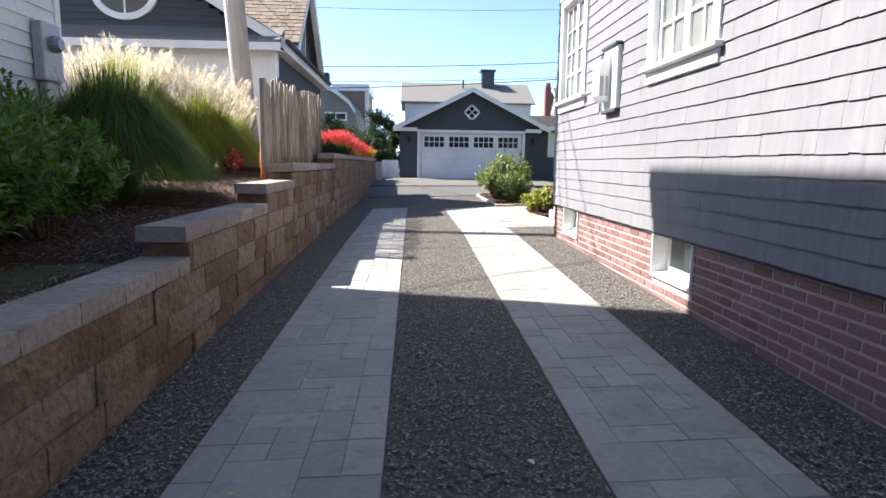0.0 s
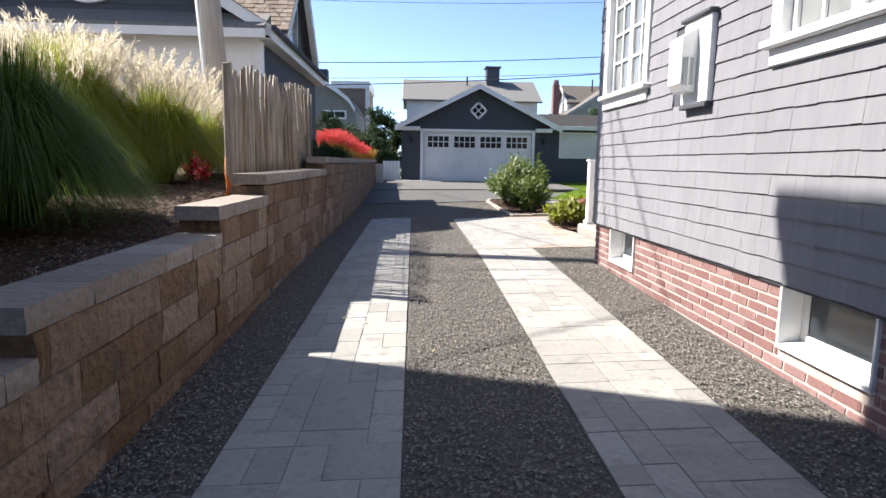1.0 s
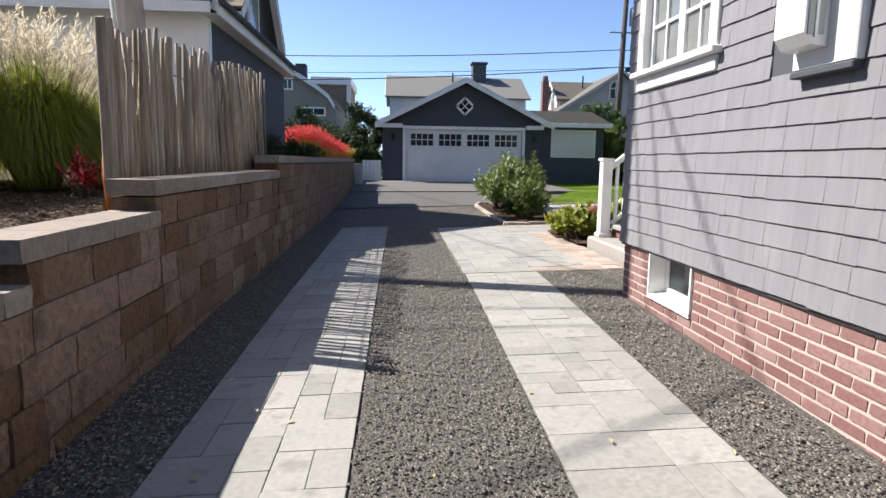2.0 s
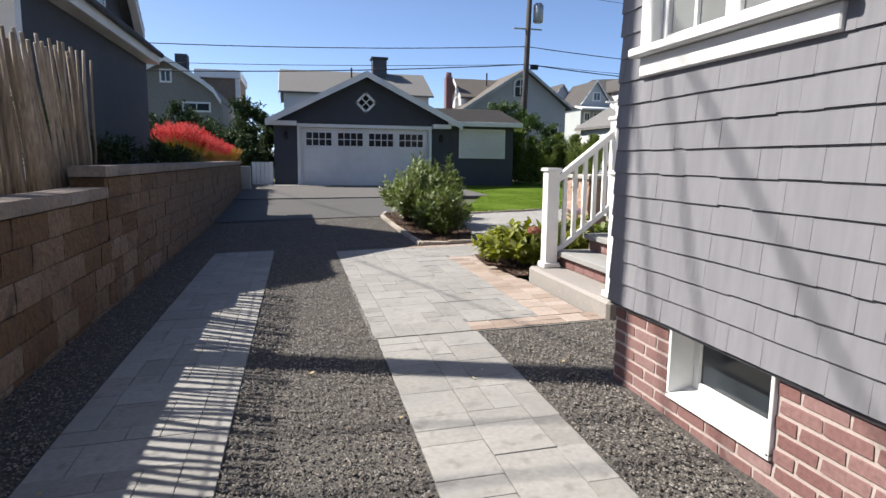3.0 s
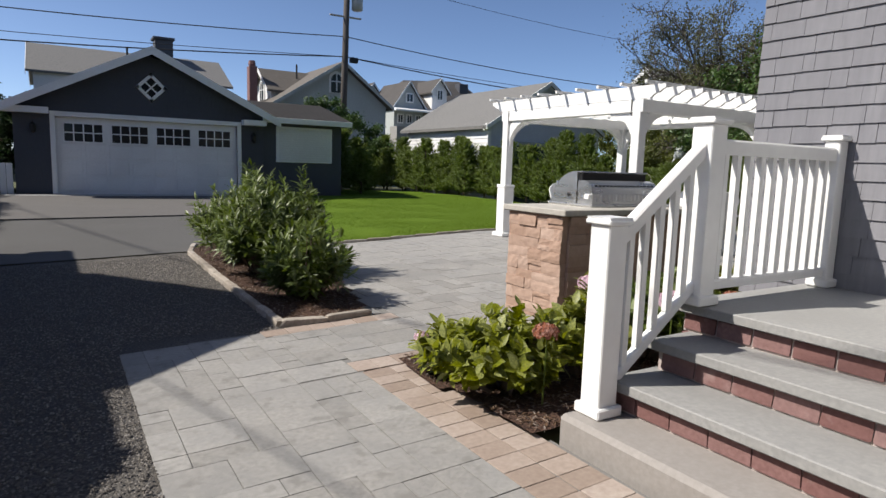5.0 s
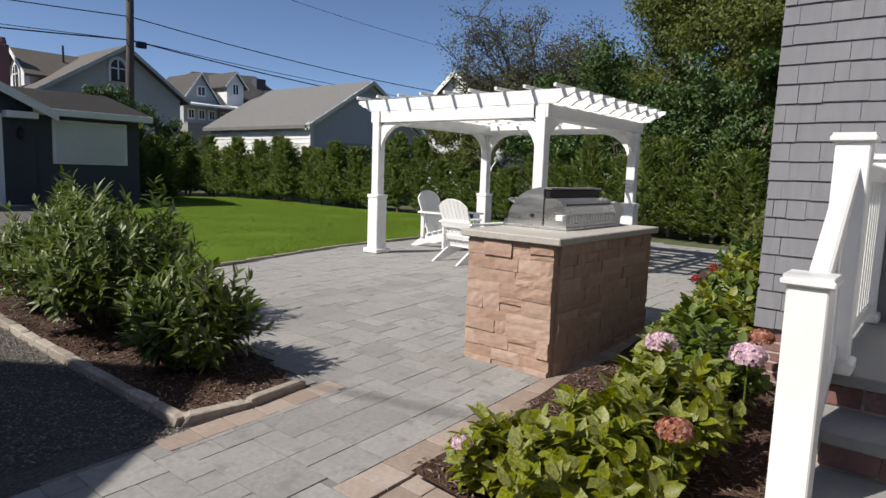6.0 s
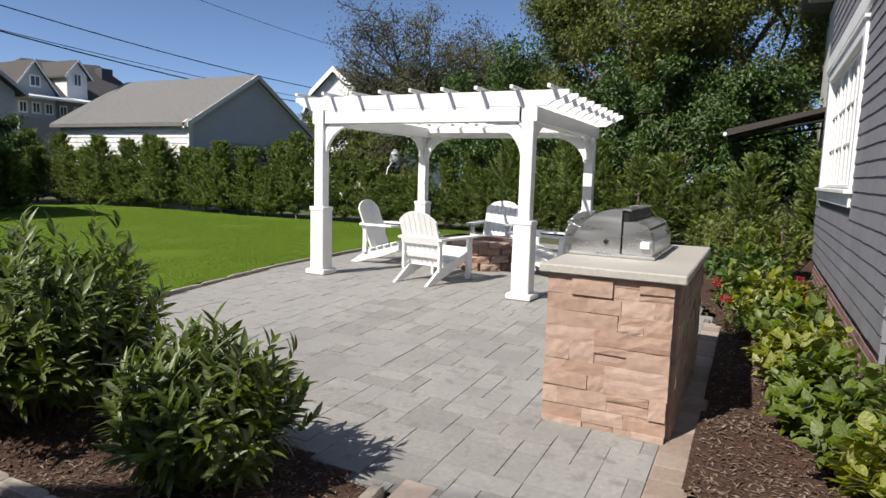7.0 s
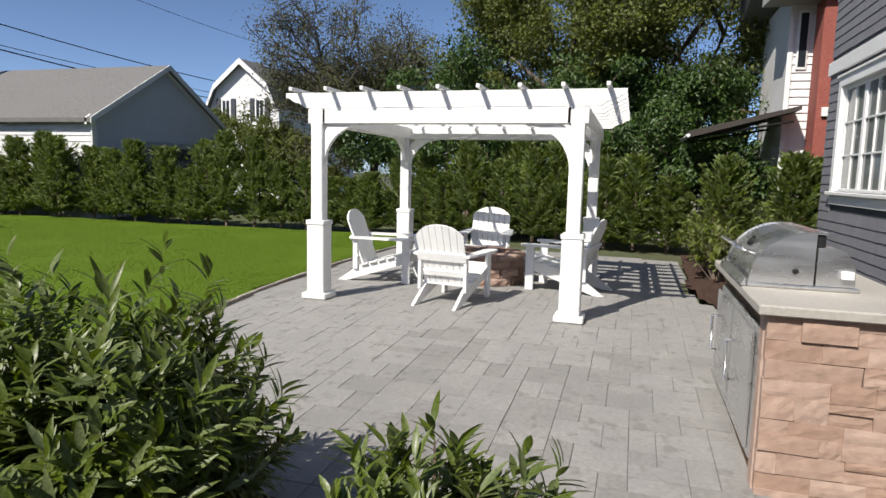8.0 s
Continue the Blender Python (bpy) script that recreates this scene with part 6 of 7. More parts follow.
for k, (x, y, s) in enumerate(line):
    src = conifers[k % 4]
    m = Matrix.LocRotScale((x, y, ground(x, y) - 0.03), Euler((0, 0, rnd.uniform(0, 6.28))), None)
    if k < 4:
        src.matrix_world = m
        src.scale = (1, 1, s)
    else:
        ob = copy_thing(src, m)
        ob.scale = (rnd.uniform(0.9, 1.1), rnd.uniform(0.9, 1.1), s)


def broad_tree(name, label, x, y, z, h, r, n, mat, seed, bare=0.0, low=0.25):
    """Tapered trunk, forked limbs, and leaf clumps round the limb ends with gaps between."""
    rng = np.random.default_rng(seed)
    ob = thing(name, label, "tree", (x, y, z), group="background trees")
    wood, tips = Geo(), []
    wood.tube([(0, 0, -0.2), (0.1, 0, h * 0.25), (0.0, 0.1, h * 0.5)], [h * 0.028, h * 0.022, h * 0.014], 9)

    def limb(p, d, L, rad, depth):
        q = p + d * L * 0.5 + Vector(rng.normal(0, 0.06 * L, 3))
        e = p + d * L + Vector(rng.normal(0, 0.08 * L, 3))
        wood.tube([p, q, e], [max(rad, 0.015 * bare), max(rad * 0.75, 0.012 * bare), max(rad * 0.45, 0.009 * bare)], 5 if depth else 7)
        tips.append(e)
        tips.append(q)
        if depth < (5 if bare else 3):
            for _ in range(3):
                nd = (d + Vector(rng.normal(0, 0.62 if bare else 0.5, 3)) + Vector((0, 0, 0.08))).normalized()
                limb(e if rng.random() < 0.7 else q, nd, L * rng.uniform(0.5, 0.72), rad * (0.66 if bare else 0.45), depth + 1)

    for k in range(24 if bare else 8):
        a = k * (2.4 if bare else 0.785) + rng.uniform(-0.3, 0.3)
        zz = h * rng.uniform(low, 0.5)
        limb(Vector((0, 0, zz)), Vector((math.cos(a), math.sin(a), rng.uniform(0.25, 1.1))).normalized(), r * rng.uniform(0.5, 0.75), h * 0.010, 0)
    part("trunk", wood, M["twig" if bare else "bark"], ob)
    tips = np.array(tips)
    n = int(n * 2.3)
    if not bare:
        tips = tips[rng.random(len(tips)) < 0.8]
    pick = tips[rng.integers(0, len(tips), n)]
    spread = r * 0.075 * (1.0 if bare else 0.85)
    base = pick + rng.normal(0, 1, (n, 3)) * (spread, spread, spread * (1.0 if bare else 0.6))
    L = rng.uniform(0.06, 0.12, n) if bare else rng.uniform(0.08, 0.16, n)
    part("crown", Geo().leaves(base, rng.normal(0, 1, (n, 3)) + (0, 0, -0.2), rng.normal(0, 0.5, (n, 3)) + (base - (0, 0, h * 0.35)) / r * 0.5 + (0, 0, 0.9), L, L * 0.58, 0.2), M[mat], ob)
    return ob


broad_tree("sparse_tree", "half-bare tree with thin olive leaves behind the hedge", 24.5, 24.6, 0.5, 7.9, 3.5, 30000, "thin", 61, 1.0)
for k, (x, y, h, r, n) in enumerate(((24.0, 17.0, 9.5, 3.8, 15000), (21.5, 16.8, 9.5, 4.4, 15000), (21.0, 12.6, 9.0, 4.2, 15000), (26.0, 16.6, 11.0, 4.6, 12000), (28.5, 18.6, 9.0, 3.6, 9000), (24.0, 14.0, 11.0, 5.0, 12000), (18.2, 15.0, 5.0, 2.6, 9000), (18.5, 19.0, 5.0, 2.8, 9000), (20.8, 19.4, 4.2, 2.2, 8000), (18.0, 11.3, 4.6, 2.2, 7000), (19.6, 12.9, 5.2, 2.4, 8000), (23.4, 29.6, 3.5, 2.2, 7000), (24.3, 27.0, 3.3, 1.9, 8000))):
    broad_tree("broadleaf_tree", "dense green broadleaf tree beyond the garden hedge", x, y, 0.4, h, r, n, "canopy" if h > 5.5 or k > 10 else "deep", 70 + k, 0.0, 0.12)
broad_tree("evergreen_tree", "dark evergreen tree beside the garage", -2.6, 31.0, 0.8, 2.9, 1.6, 8000, "pine", 91, 0.0, 0.08)
broad_tree("evergreen_tree", "dark evergreen tree beside the garage", -1.5, 33.0, 0.6, 3.2, 1.7, 8000, "pine", 92, 0.0, 0.08)
broad_tree("evergreen_tree", "dark evergreen tree beside the garage", -4.6, 29.5, 0.9, 1.9, 1.5, 7000, "pine", 93, 0.0, 0.08)
broad_tree("green_tree", "green tree beside the utility pole behind the lawn", 10.9, 36.2, 0.6, 4.3, 1.9, 8000, "deep", 94, 0.0, 0.08)


# ---- garage ----
ga = thing("garage", "dark blue-grey shingled garage with white trim and double door", "garage")
GF = 28.94
DX0, DX1, DZ0, DZ1 = 0.42, 5.18, 0.62, 2.70
part("front_wall", holed(-0.52, 6.0, 0.5, 2.98, [(DX0, DX1, 0.5, DZ1)], GF, GF + 0.2, "x"), M["slate"], ga)
part("gable_wall", Geo().prism([(-0.52, GF + 0.01, 2.984), (6.1, GF + 0.01, 2.984), (2.8, GF + 0.01, 4.52)], (0, 0.2, 0)), M["slate"], ga, "dark shingled gable")
rows, z = Geo(), 0.65
rnd = random.Random(2)
while z < 4.4:
    a0, a1 = (-0.52, 6.0) if z < 2.95 else (-0.52 + (z - 2.984) / 1.536 * 3.32, 6.1 - (z - 2.984) / 1.536 * 3.3)
    for p, q in (((a0, DX0 - 0.1), (DX1 + 0.1, a1)) if z < 2.75 else ((a0, a1),)):
        x = p
        while x < q - 0.01:
            w = min(rnd.choice((0.12, 0.16, 0.2)), q - x)
            rows.prism([(x + 0.002, GF - 0.016, z), (x + 0.002, GF + 0.004, z), (x + 0.002, GF + 0.004, z + 0.17), (x + 0.002, GF - 0.003, z + 0.17)], (w - 0.004, 0, 0))
            x += w
    z += 0.165
part("cladding", rows, M["slate"], ga, kind="stuff")
part("side_wall", Geo().box(-0.52, -0.32, GF + 0.2, 35.5, 0.5, 2.98), M["slate"], ga)
part("rear_wall", Geo().box(-0.52, 8.8, 35.5, 35.7, 0.5, 2.98).box(5.8, 6.0, GF + 0.2, 35.5, 0.5, 2.98), M["slate"], ga)
ROOF = [(-0.80, 2.86), (2.8, 4.66), (6.42, 2.86)]
for (x0, z0), (x1, z1) in zip(ROOF, ROOF[1:]):
    part("roof", Geo().prism([(x0, GF - 0.42, z0), (x0, GF - 0.42, z0 + 0.07), (x1, GF - 0.42, z1 + 0.07), (x1, GF - 0.42, z1)], (0, 7.2, 0)), M["dark_roof"], ga)
    part("rake_board", Geo().prism([(x0, GF - 0.445, z0 - 0.15), (x0, GF - 0.445, z0 + 0.075), (x1, GF - 0.445, z1 + 0.075), (x1, GF - 0.445, z1 - 0.15)], (0, 0.022, 0)), M["trim"], ga, "white rake board")
for x0, x1 in ((-0.78, DX0 - 0.13), (DX1 + 0.13, 6.0)):
    part("eave_return", Geo().soft(x0, x1, GF - 0.34, GF - 0.02, 2.74, 2.90, 0.006), M["trim"], ga, "white eave return")
gdoor = part("garage_door", Geo().box(DX0, DX1, GF + 0.08, GF + 0.12, DZ0 - 0.02, DZ1), M["trim"], ga, "white panelled garage door with a row of windows")
for r in range(3):
    for c in range(8):
        x0 = DX0 + 0.1 + c * (DX1 - DX0 - 0.1) / 8
        part("door_panel", Geo().soft(x0, x0 + 0.5, GF + 0.066, GF + 0.082, DZ0 + 0.08 + r * 0.45, DZ0 + 0.46 + r * 0.45, 0.012), M["trim"], gdoor)
for c in range(4):
    x0 = DX0 + 0.19 + c * 1.148
    part("window", Geo().box(x0, x0 + 0.94, GF + 0.068, GF + 0.078, 2.05, 2.52), M["glass_dim"], gdoor, "dark window lights")
    bars = Geo().box(x0 - 0.03, x0 + 0.97, GF + 0.055, GF + 0.066, 2.27, 2.30)
    for k in range(5):
        x = x0 + 0.94 * k / 4
        bars.box(x - 0.016, x + 0.016, GF + 0.054, GF + 0.067, 2.04, 2.53)
    bars.box(x0 - 0.03, x0 + 0.97, GF + 0.053, GF + 0.067, 2.01, 2.05).box(x0 - 0.03, x0 + 0.97, GF + 0.053, GF + 0.067, 2.52, 2.56)
    part("muntin_grid", bars, M["trim"], gdoor)
part("door_casing", Geo().soft(DX0 - 0.12, DX0, GF - 0.04, GF + 0.13, 0.6, DZ1 + 0.13, 0.006).soft(DX1, DX1 + 0.12, GF - 0.04, GF + 0.13, 0.6, DZ1 + 0.13, 0.006).soft(DX0, DX1, GF - 0.04, GF + 0.13, DZ1, DZ1 + 0.13, 0.006), M["trim"], ga)
dia = Geo()
for a in range(4):
    dia.soft(-0.29, 0.29, -0.05, 0.0, 0.20, 0.29, 0.005, Matrix.Translation((2.80, GF - 0.005, 3.64)) @ pose(0, 0, 0, 0, 45 + 90 * a, 0))
dw = part("diamond_window", dia, M["trim"], ga, "white diamond window")
part("muntin_grid", Geo().box(-0.2, 0.2, -0.035, -0.01, -0.02, 0.02, Matrix.Translation((2.80, GF - 0.005, 3.64)) @ pose(0, 0, 0, 0, 45, 0)).box(-0.2, 0.2, -0.035, -0.01, -0.02, 0.02, Matrix.Translation((2.80, GF - 0.005, 3.64)) @ pose(0, 0, 0, 0, -45, 0)), M["trim"], dw)
part("pane", Geo().box(-0.2, 0.2, -0.02, -0.012, -0.2, 0.2, Matrix.Translation((2.80, GF - 0.005, 3.64)) @ pose(0, 0, 0, 0, 45, 0)), M["glass_dim"], dw)
for x in (-0.08, 5.66):
    part("wall_lantern", Geo().lathe([(0.02, 0), (0.06, 0.05), (0.075, 0.22), (0.03, 0.28), (0.01, 0.33)], 10, Matrix.Translation((x, GF - 0.10, 2.22))).box(x - 0.03, x + 0.03, GF - 0.06, GF - 0.016, 2.3, 2.5), M["iron"], ga, "black wall lantern")
# lower wing
part("wing_wall", holed(6.004, 8.62, 0.5, 2.98, [(6.45, 8.22, 1.70, 2.72)], GF + 0.05, GF + 0.25, "x"), M["slate"], ga)
part("wing_side", Geo().box(8.42, 8.62, GF + 0.25, 35.5, 0.5, 2.98), M["slate"], ga)
part("wing_roof", Geo().prism([(6.0, GF - 0.25, 2.98), (6.0, GF - 0.25, 3.04), (6.0, 31.6, 3.75), (6.0, 34.6, 3.04), (6.0, 34.6, 2.98)], (2.85, 0, 0)), M["dark_roof"], ga)
part("wing_fascia", Geo().soft(5.9, 8.87, GF - 0.30, GF - 0.255, 2.86, 3.03, 0.006), M["trim"], ga)
sh = part("roller_shutter", Geo().soft(6.40, 8.27, GF - 0.0, GF + 0.06, 1.65, 2.78, 0.006), M["trim"], ga, "closed white roller shutter")
sl = Geo()
for k in range(14):
    sl.soft(6.48, 8.19, GF - 0.012, GF + 0.0, 1.70 + k * 0.073, 1.768 + k * 0.073, 0.005)
part("shutter_slats", sl, M["clap"], sh)
solid("garage_threshold", Geo().soft(-0.75, 5.6, GF - 0.55, GF - 0.02, 0.35, 0.615, 0.01), M["concrete"], "pale concrete threshold along the garage front", "threshold", kind="structure")
gate = thing("side_gate", "white board gate between the retaining wall and the garage", "gate")
for k in range(5):
    part("board", Geo().soft(-1.32 + k * 0.15, -1.18 + k * 0.15, 29.0, 29.04, 0.6, 1.42, 0.004), M["trim"], gate)


# ---- houses in the distance ----
def pitched(ob, x0, x1, y0, y1, z0, ze, zr, axis, wall, roof, over=0.3):
    """Walls and a gable roof; the ridge runs along the axis."""
    if axis == "y":
        xm = (x0 + x1) / 2
        part("wall", Geo().prism([(x0, y0, z0), (x1, y0, z0), (x1, y0, ze), (xm, y0, zr), (x0, y0, ze)], (0, y1 - y0, 0)), M[wall], ob)
        s = (zr - ze) / (xm - x0)
        for e, sg in ((x0 - over, -1), (x1 + over, 1)):
            part("roof", Geo().prism([(e, y0 - over, ze - s * over + 0.02), (e, y0 - over, ze - s * over + 0.14), (xm, y0 - over, zr + 0.14), (xm, y0 - over, zr + 0.02)], (0, y1 - y0 + 2 * over, 0)), M[roof], ob)
            part("rake_board", Geo().prism([(e, y0 - over - 0.03, ze - s * over - 0.01), (e, y0 - over - 0.03, ze - s * over + 0.15), (xm, y0 - over - 0.03, zr + 0.15), (xm, y0 - over - 0.03, zr - 0.01)], (0, 0.028, 0)), M["trim"], ob)
    else:
        ym = (y0 + y1) / 2
        part("wall", Geo().prism([(x0, y0, z0), (x0, y1, z0), (x0, y1, ze), (x0, ym, zr), (x0, y0, ze)], (x1 - x0, 0, 0)), M[wall], ob)
        s = (zr - ze) / (ym - y0)
        for e in (y0 - over, y1 + over):
            part("roof", Geo().prism([(x0 - over, e, ze - s * over + 0.02), (x0 - over, e, ze - s * over + 0.14), (x0 - over, ym, zr + 0.14), (x0 - over, ym, zr + 0.02)], (x1 - x0 + 2 * over, 0, 0)), M[roof], ob)
            part("rake_board", Geo().prism([(x0 - over - 0.03, e, ze - s * over - 0.1), (x0 - over - 0.03, e, ze - s * over + 0.15), (x0 - over - 0.03, ym, zr + 0.15), (x0 - over - 0.03, ym, zr - 0.1)], (0.028, 0, 0)), M["trim"], ob)


def far_window(ob, x, y, z, w, h, face="-y"):
    """A small framed window on a wall that faces -y or -x."""
    if face == "-y":
        f = part("window", Geo().soft(x - w / 2, x + w / 2, y - 0.06, y + 0.02, z, z + h, 0.01), M["trim"], ob)
        part("pane", Geo().box(x - w / 2 + 0.1, x - 0.03, y - 0.07, y - 0.05, z + 0.1, z + h - 0.1).box(x + 0.03, x + w / 2 - 0.1, y - 0.07, y - 0.05, z + 0.1, z + h - 0.1), M["glass"], f)
    else:
        f = part("window", Geo().soft(x - 0.06, x + 0.02, y - w / 2, y + w / 2, z, z + h, 0.01), M["trim"], ob)
        part("pane", Geo().box(x - 0.07, x - 0.05, y - w / 2 + 0.1, y - 0.03, z + 0.1, z + h - 0.1).box(x - 0.07, x - 0.05, y + 0.03, y + w / 2 - 0.1, z + 0.1, z + h - 0.1), M["glass"], f)


fh = thing("far_house", "white house with grey roof and dark chimney beyond the garage", "house")
pitched(fh, -0.4, 9.2, 48, 55, 0.5, 5.9, 7.6, "x", "clap", "roof")
part("chimney", Geo().soft(5.7, 6.7, 50.6, 51.6, 6.8, 8.6, 0.03).soft(5.6, 6.8, 50.5, 51.7, 8.6, 8.75, 0.02), M["slate"], fh, "dark chimney")
part("vent_pipe", Geo().tube([(4.2, 50.5, 6.9), (4.2, 50.5, 7.9)], 0.06, 6), M["iron"], fh)

gh = thing("gabled_house", "pale grey gabled house with arched windows and a brick chimney", "house")
part("wall", Geo().prism([(9.6, 40.2, 0.5), (15.8, 40.2, 0.5), (15.8, 40.2, 4.74), (13.2, 40.2, 6.72), (9.6, 40.2, 4.35)], (0, 9.8, 0)), M["pale"], gh)
for e, ze in ((8.9, 3.98), (16.1, 4.56)):
    part("roof", Geo().prism([(e, 39.8, ze + 0.02), (e, 39.8, ze + 0.14), (13.2, 39.8, 6.86), (13.2, 39.8, 6.74)], (0, 10.6, 0)), M["wood_roof"], gh)
    part("rake_board", Geo().prism([(e, 39.77, ze - 0.03), (e, 39.77, ze + 0.15), (13.2, 39.77, 6.87), (13.2, 39.77, 6.69)], (0, 0.028, 0)), M["pale"], gh)


def arched(put, w, h, n=10):
    """An arched window: frame, pane and bars drawn in width and height by put(a, z, depth)."""
    arc = [(w / 2 * math.cos(math.pi * k / n), h - w / 2 + w / 2 * math.sin(math.pi * k / n)) for k in range(n + 1)]
    ring = [(-w / 2, 0), (w / 2, 0)] + arc
    k = 0.76
    inner = [(a * k, 0.1 + (z - 0.1) * 0.86) for a, z in ring]
    fr = part("window", Geo().prism([put(a, z, 0.0) for a, z in ring], Vector(put(0, 0, 0.06)) - Vector(put(0, 0, 0))), M["trim"], gh, "white arched window")
    part("pane", Geo().prism([put(a, z, 0.062) for a, z in inner], Vector(put(0, 0, 0.01)) - Vector(put(0, 0, 0))), M["glass"], fr)
    bars = Geo()
    for a0, a1, z0, z1 in ((-0.03, 0.03, 0.1, h - 0.14), (-w * 0.38, w * 0.38, h * 0.5, h * 0.5 + 0.05)):
        bars.prism([put(a0, z0, 0.074), put(a1, z0, 0.074), put(a1, z1, 0.074), put(a0, z1, 0.074)], Vector(put(0, 0, 0.012)) - Vector(put(0, 0, 0)))
    part("muntin_grid", bars, M["trim"], fr)


arched(lambda a, z, d: (12.93 + a, 40.2 - d, 5.25 + z), 0.8, 1.1)
far_window(gh, 14.9, 40.2, 2.6, 1.0, 1.0)
DM = [(42.5, 4.2), (42.5, 5.45), (44.0, 6.5), (45.5, 5.45), (45.5, 4.2)]
part("dormer", Geo().prism([(10.2, y, z) for y, z in DM], (2.75, 0, 0)), M["clap"], gh, "white dormer with an arched window")
for (y0, z0), (y1, z1) in ((( 42.2, 5.24), (44.0, 6.5)), ((45.8, 5.24), (44.0, 6.5))):
    part("dormer_roof", Geo().prism([(9.95, y0, z0 + 0.02), (9.95, y0, z0 + 0.13), (9.95, y1, z1 + 0.13), (9.95, y1, z1 + 0.02)], (3.1, 0, 0)), M["wood_roof"], gh)
    part("dormer_rake", Geo().prism([(9.91, y0, z0 - 0.08), (9.91, y0, z0 + 0.14), (9.91, y1, z1 + 0.14), (9.91, y1, z1 - 0.08)], (0.03, 0, 0)), M["trim"], gh)
arched(lambda a, z, d: (10.2 - d, 44.0 + a, 4.85 + z), 0.9, 1.2)
part("chimney", Geo().soft(9.2, 9.62, 42.9, 43.4, 3.9, 6.55, 0.02).lathe([(0.17, 6.55), (0.2, 6.65), (0.16, 6.85)], 8, Matrix.Translation((9.41, 43.15, 0))), M["brick"], gh, "red brick chimney with a dark pot")
part("vent_pipe", Geo().tube([(11.9, 43.4, 5.9), (11.9, 43.4, 6.95)], 0.05, 6), M["iron"], gh)

dh = thing("dormer_house", "grey shingled house with white-trimmed gable and dormer", "house")
part("wall", Geo().box(23.2, 33.6, 54.2, 62, 0.5, 6.1), M["taupe"], dh)
part("roof", Geo().add([(22.9, 53.7, 6.05), (33.9, 53.7, 6.05), (33.9, 62.5, 6.05), (22.9, 62.5, 6.05), (26.3, 58.1, 8.9), (32.0, 58.1, 9.3)], [(3, 2, 1, 0), (0, 1, 5, 4), (1, 2, 5), (2, 3, 4, 5), (3, 0, 4)]), M["brown_roof"], dh, "dark hipped roof")
pitched(dh, 23.15, 25.75, 53.6, 58, 0.5, 6.3, 8.1, "y", "pale", "brown_roof", 0.22)
pitched(dh, 26.75, 28.15, 53.9, 58, 6.1, 7.75, 8.6, "y", "clap", "brown_roof", 0.25)
pitched(dh, 22.9, 24.3, 58.5, 62, 0.5, 7.4, 8.35, "y", "clap", "brown_roof", 0.25)
far_window(dh, 27.45, 53.9, 6.95, 0.62, 0.9)
far_window(dh, 24.5, 53.6, 6.55, 0.7, 0.75)
for x in (23.7, 24.5, 25.3, 26.6, 27.6):
    far_window(dh, x, 53.6 if x < 25.7 else 54.2, 4.9, 0.55, 0.75)
part("vent_box", Geo().soft(31.0, 31.9, 56.4, 57.2, 8.0, 8.9, 0.03), M["slate"], dh, "dark roof vent")
part("porch_roof", Geo().prism([(22.6, 52.2, 5.75), (22.6, 52.2, 5.88), (22.6, 53.6, 6.15), (22.6, 53.6, 6.0)], (6.5, 0, 0)), M["trim"], dh)
part("porch_base", Geo().box(22.8, 29.0, 52.4, 53.58, 0.5, 4.6), M["taupe"], dh)

sd = thing("garden_garage", "white clapboard outbuilding with shade-tinted gable and grey roof beyond the hedge", "outbuilding")
pitched(sd, 14.3, 19.9, 28.5, 34.85, 0.4, 3.25, 4.95, "y", "clap", "roof", 0.25)
g, z = Geo(), 0.8
while z < 3.1:
    g.prism([(14.3, 28.5, z), (14.27, 28.5, z), (14.295, 28.5, z + 0.17), (14.3, 28.5, z + 0.17)], (0, 6.35, 0))
    z += 0.165
part("cladding", g, M["clap"], sd, kind="stuff")
part("gable_cladding", Geo().prism([(14.28, 28.46, 0.4), (19.92, 28.46, 0.4), (19.92, 28.46, 3.24), (17.1, 28.46, 4.93), (14.28, 28.46, 3.24)], (0, 0.03, 0)), M["shade_gable"], sd, "gable cladding tinted blue-grey for shade")
for x in (14.24, 19.8):
    part("corner_board", Geo().soft(x, x + 0.16, 28.40, 28.46, 0.5, 3.2, 0.01), M["trim"], sd)
for x in (14.05, 20.15):
    part("rake_board", Geo().prism([(x, 28.38, 3.06), (x, 28.38, 3.24), (17.1, 28.38, 5.06), (17.1, 28.38, 4.88)], (0, 0.07, 0)), M["trim"], sd)
gd = part("opening", Geo().box(15.6, 18.4, 28.43, 28.458, 0.5, 2.55), M["glass"], sd, "dark window band")
part("opening_frame", Geo().soft(15.5, 18.5, 28.38, 28.43, 2.55, 2.72, 0.01).soft(15.45, 15.6, 28.38, 28.43, 0.5, 2.55, 0.01), M["pale"], gd)

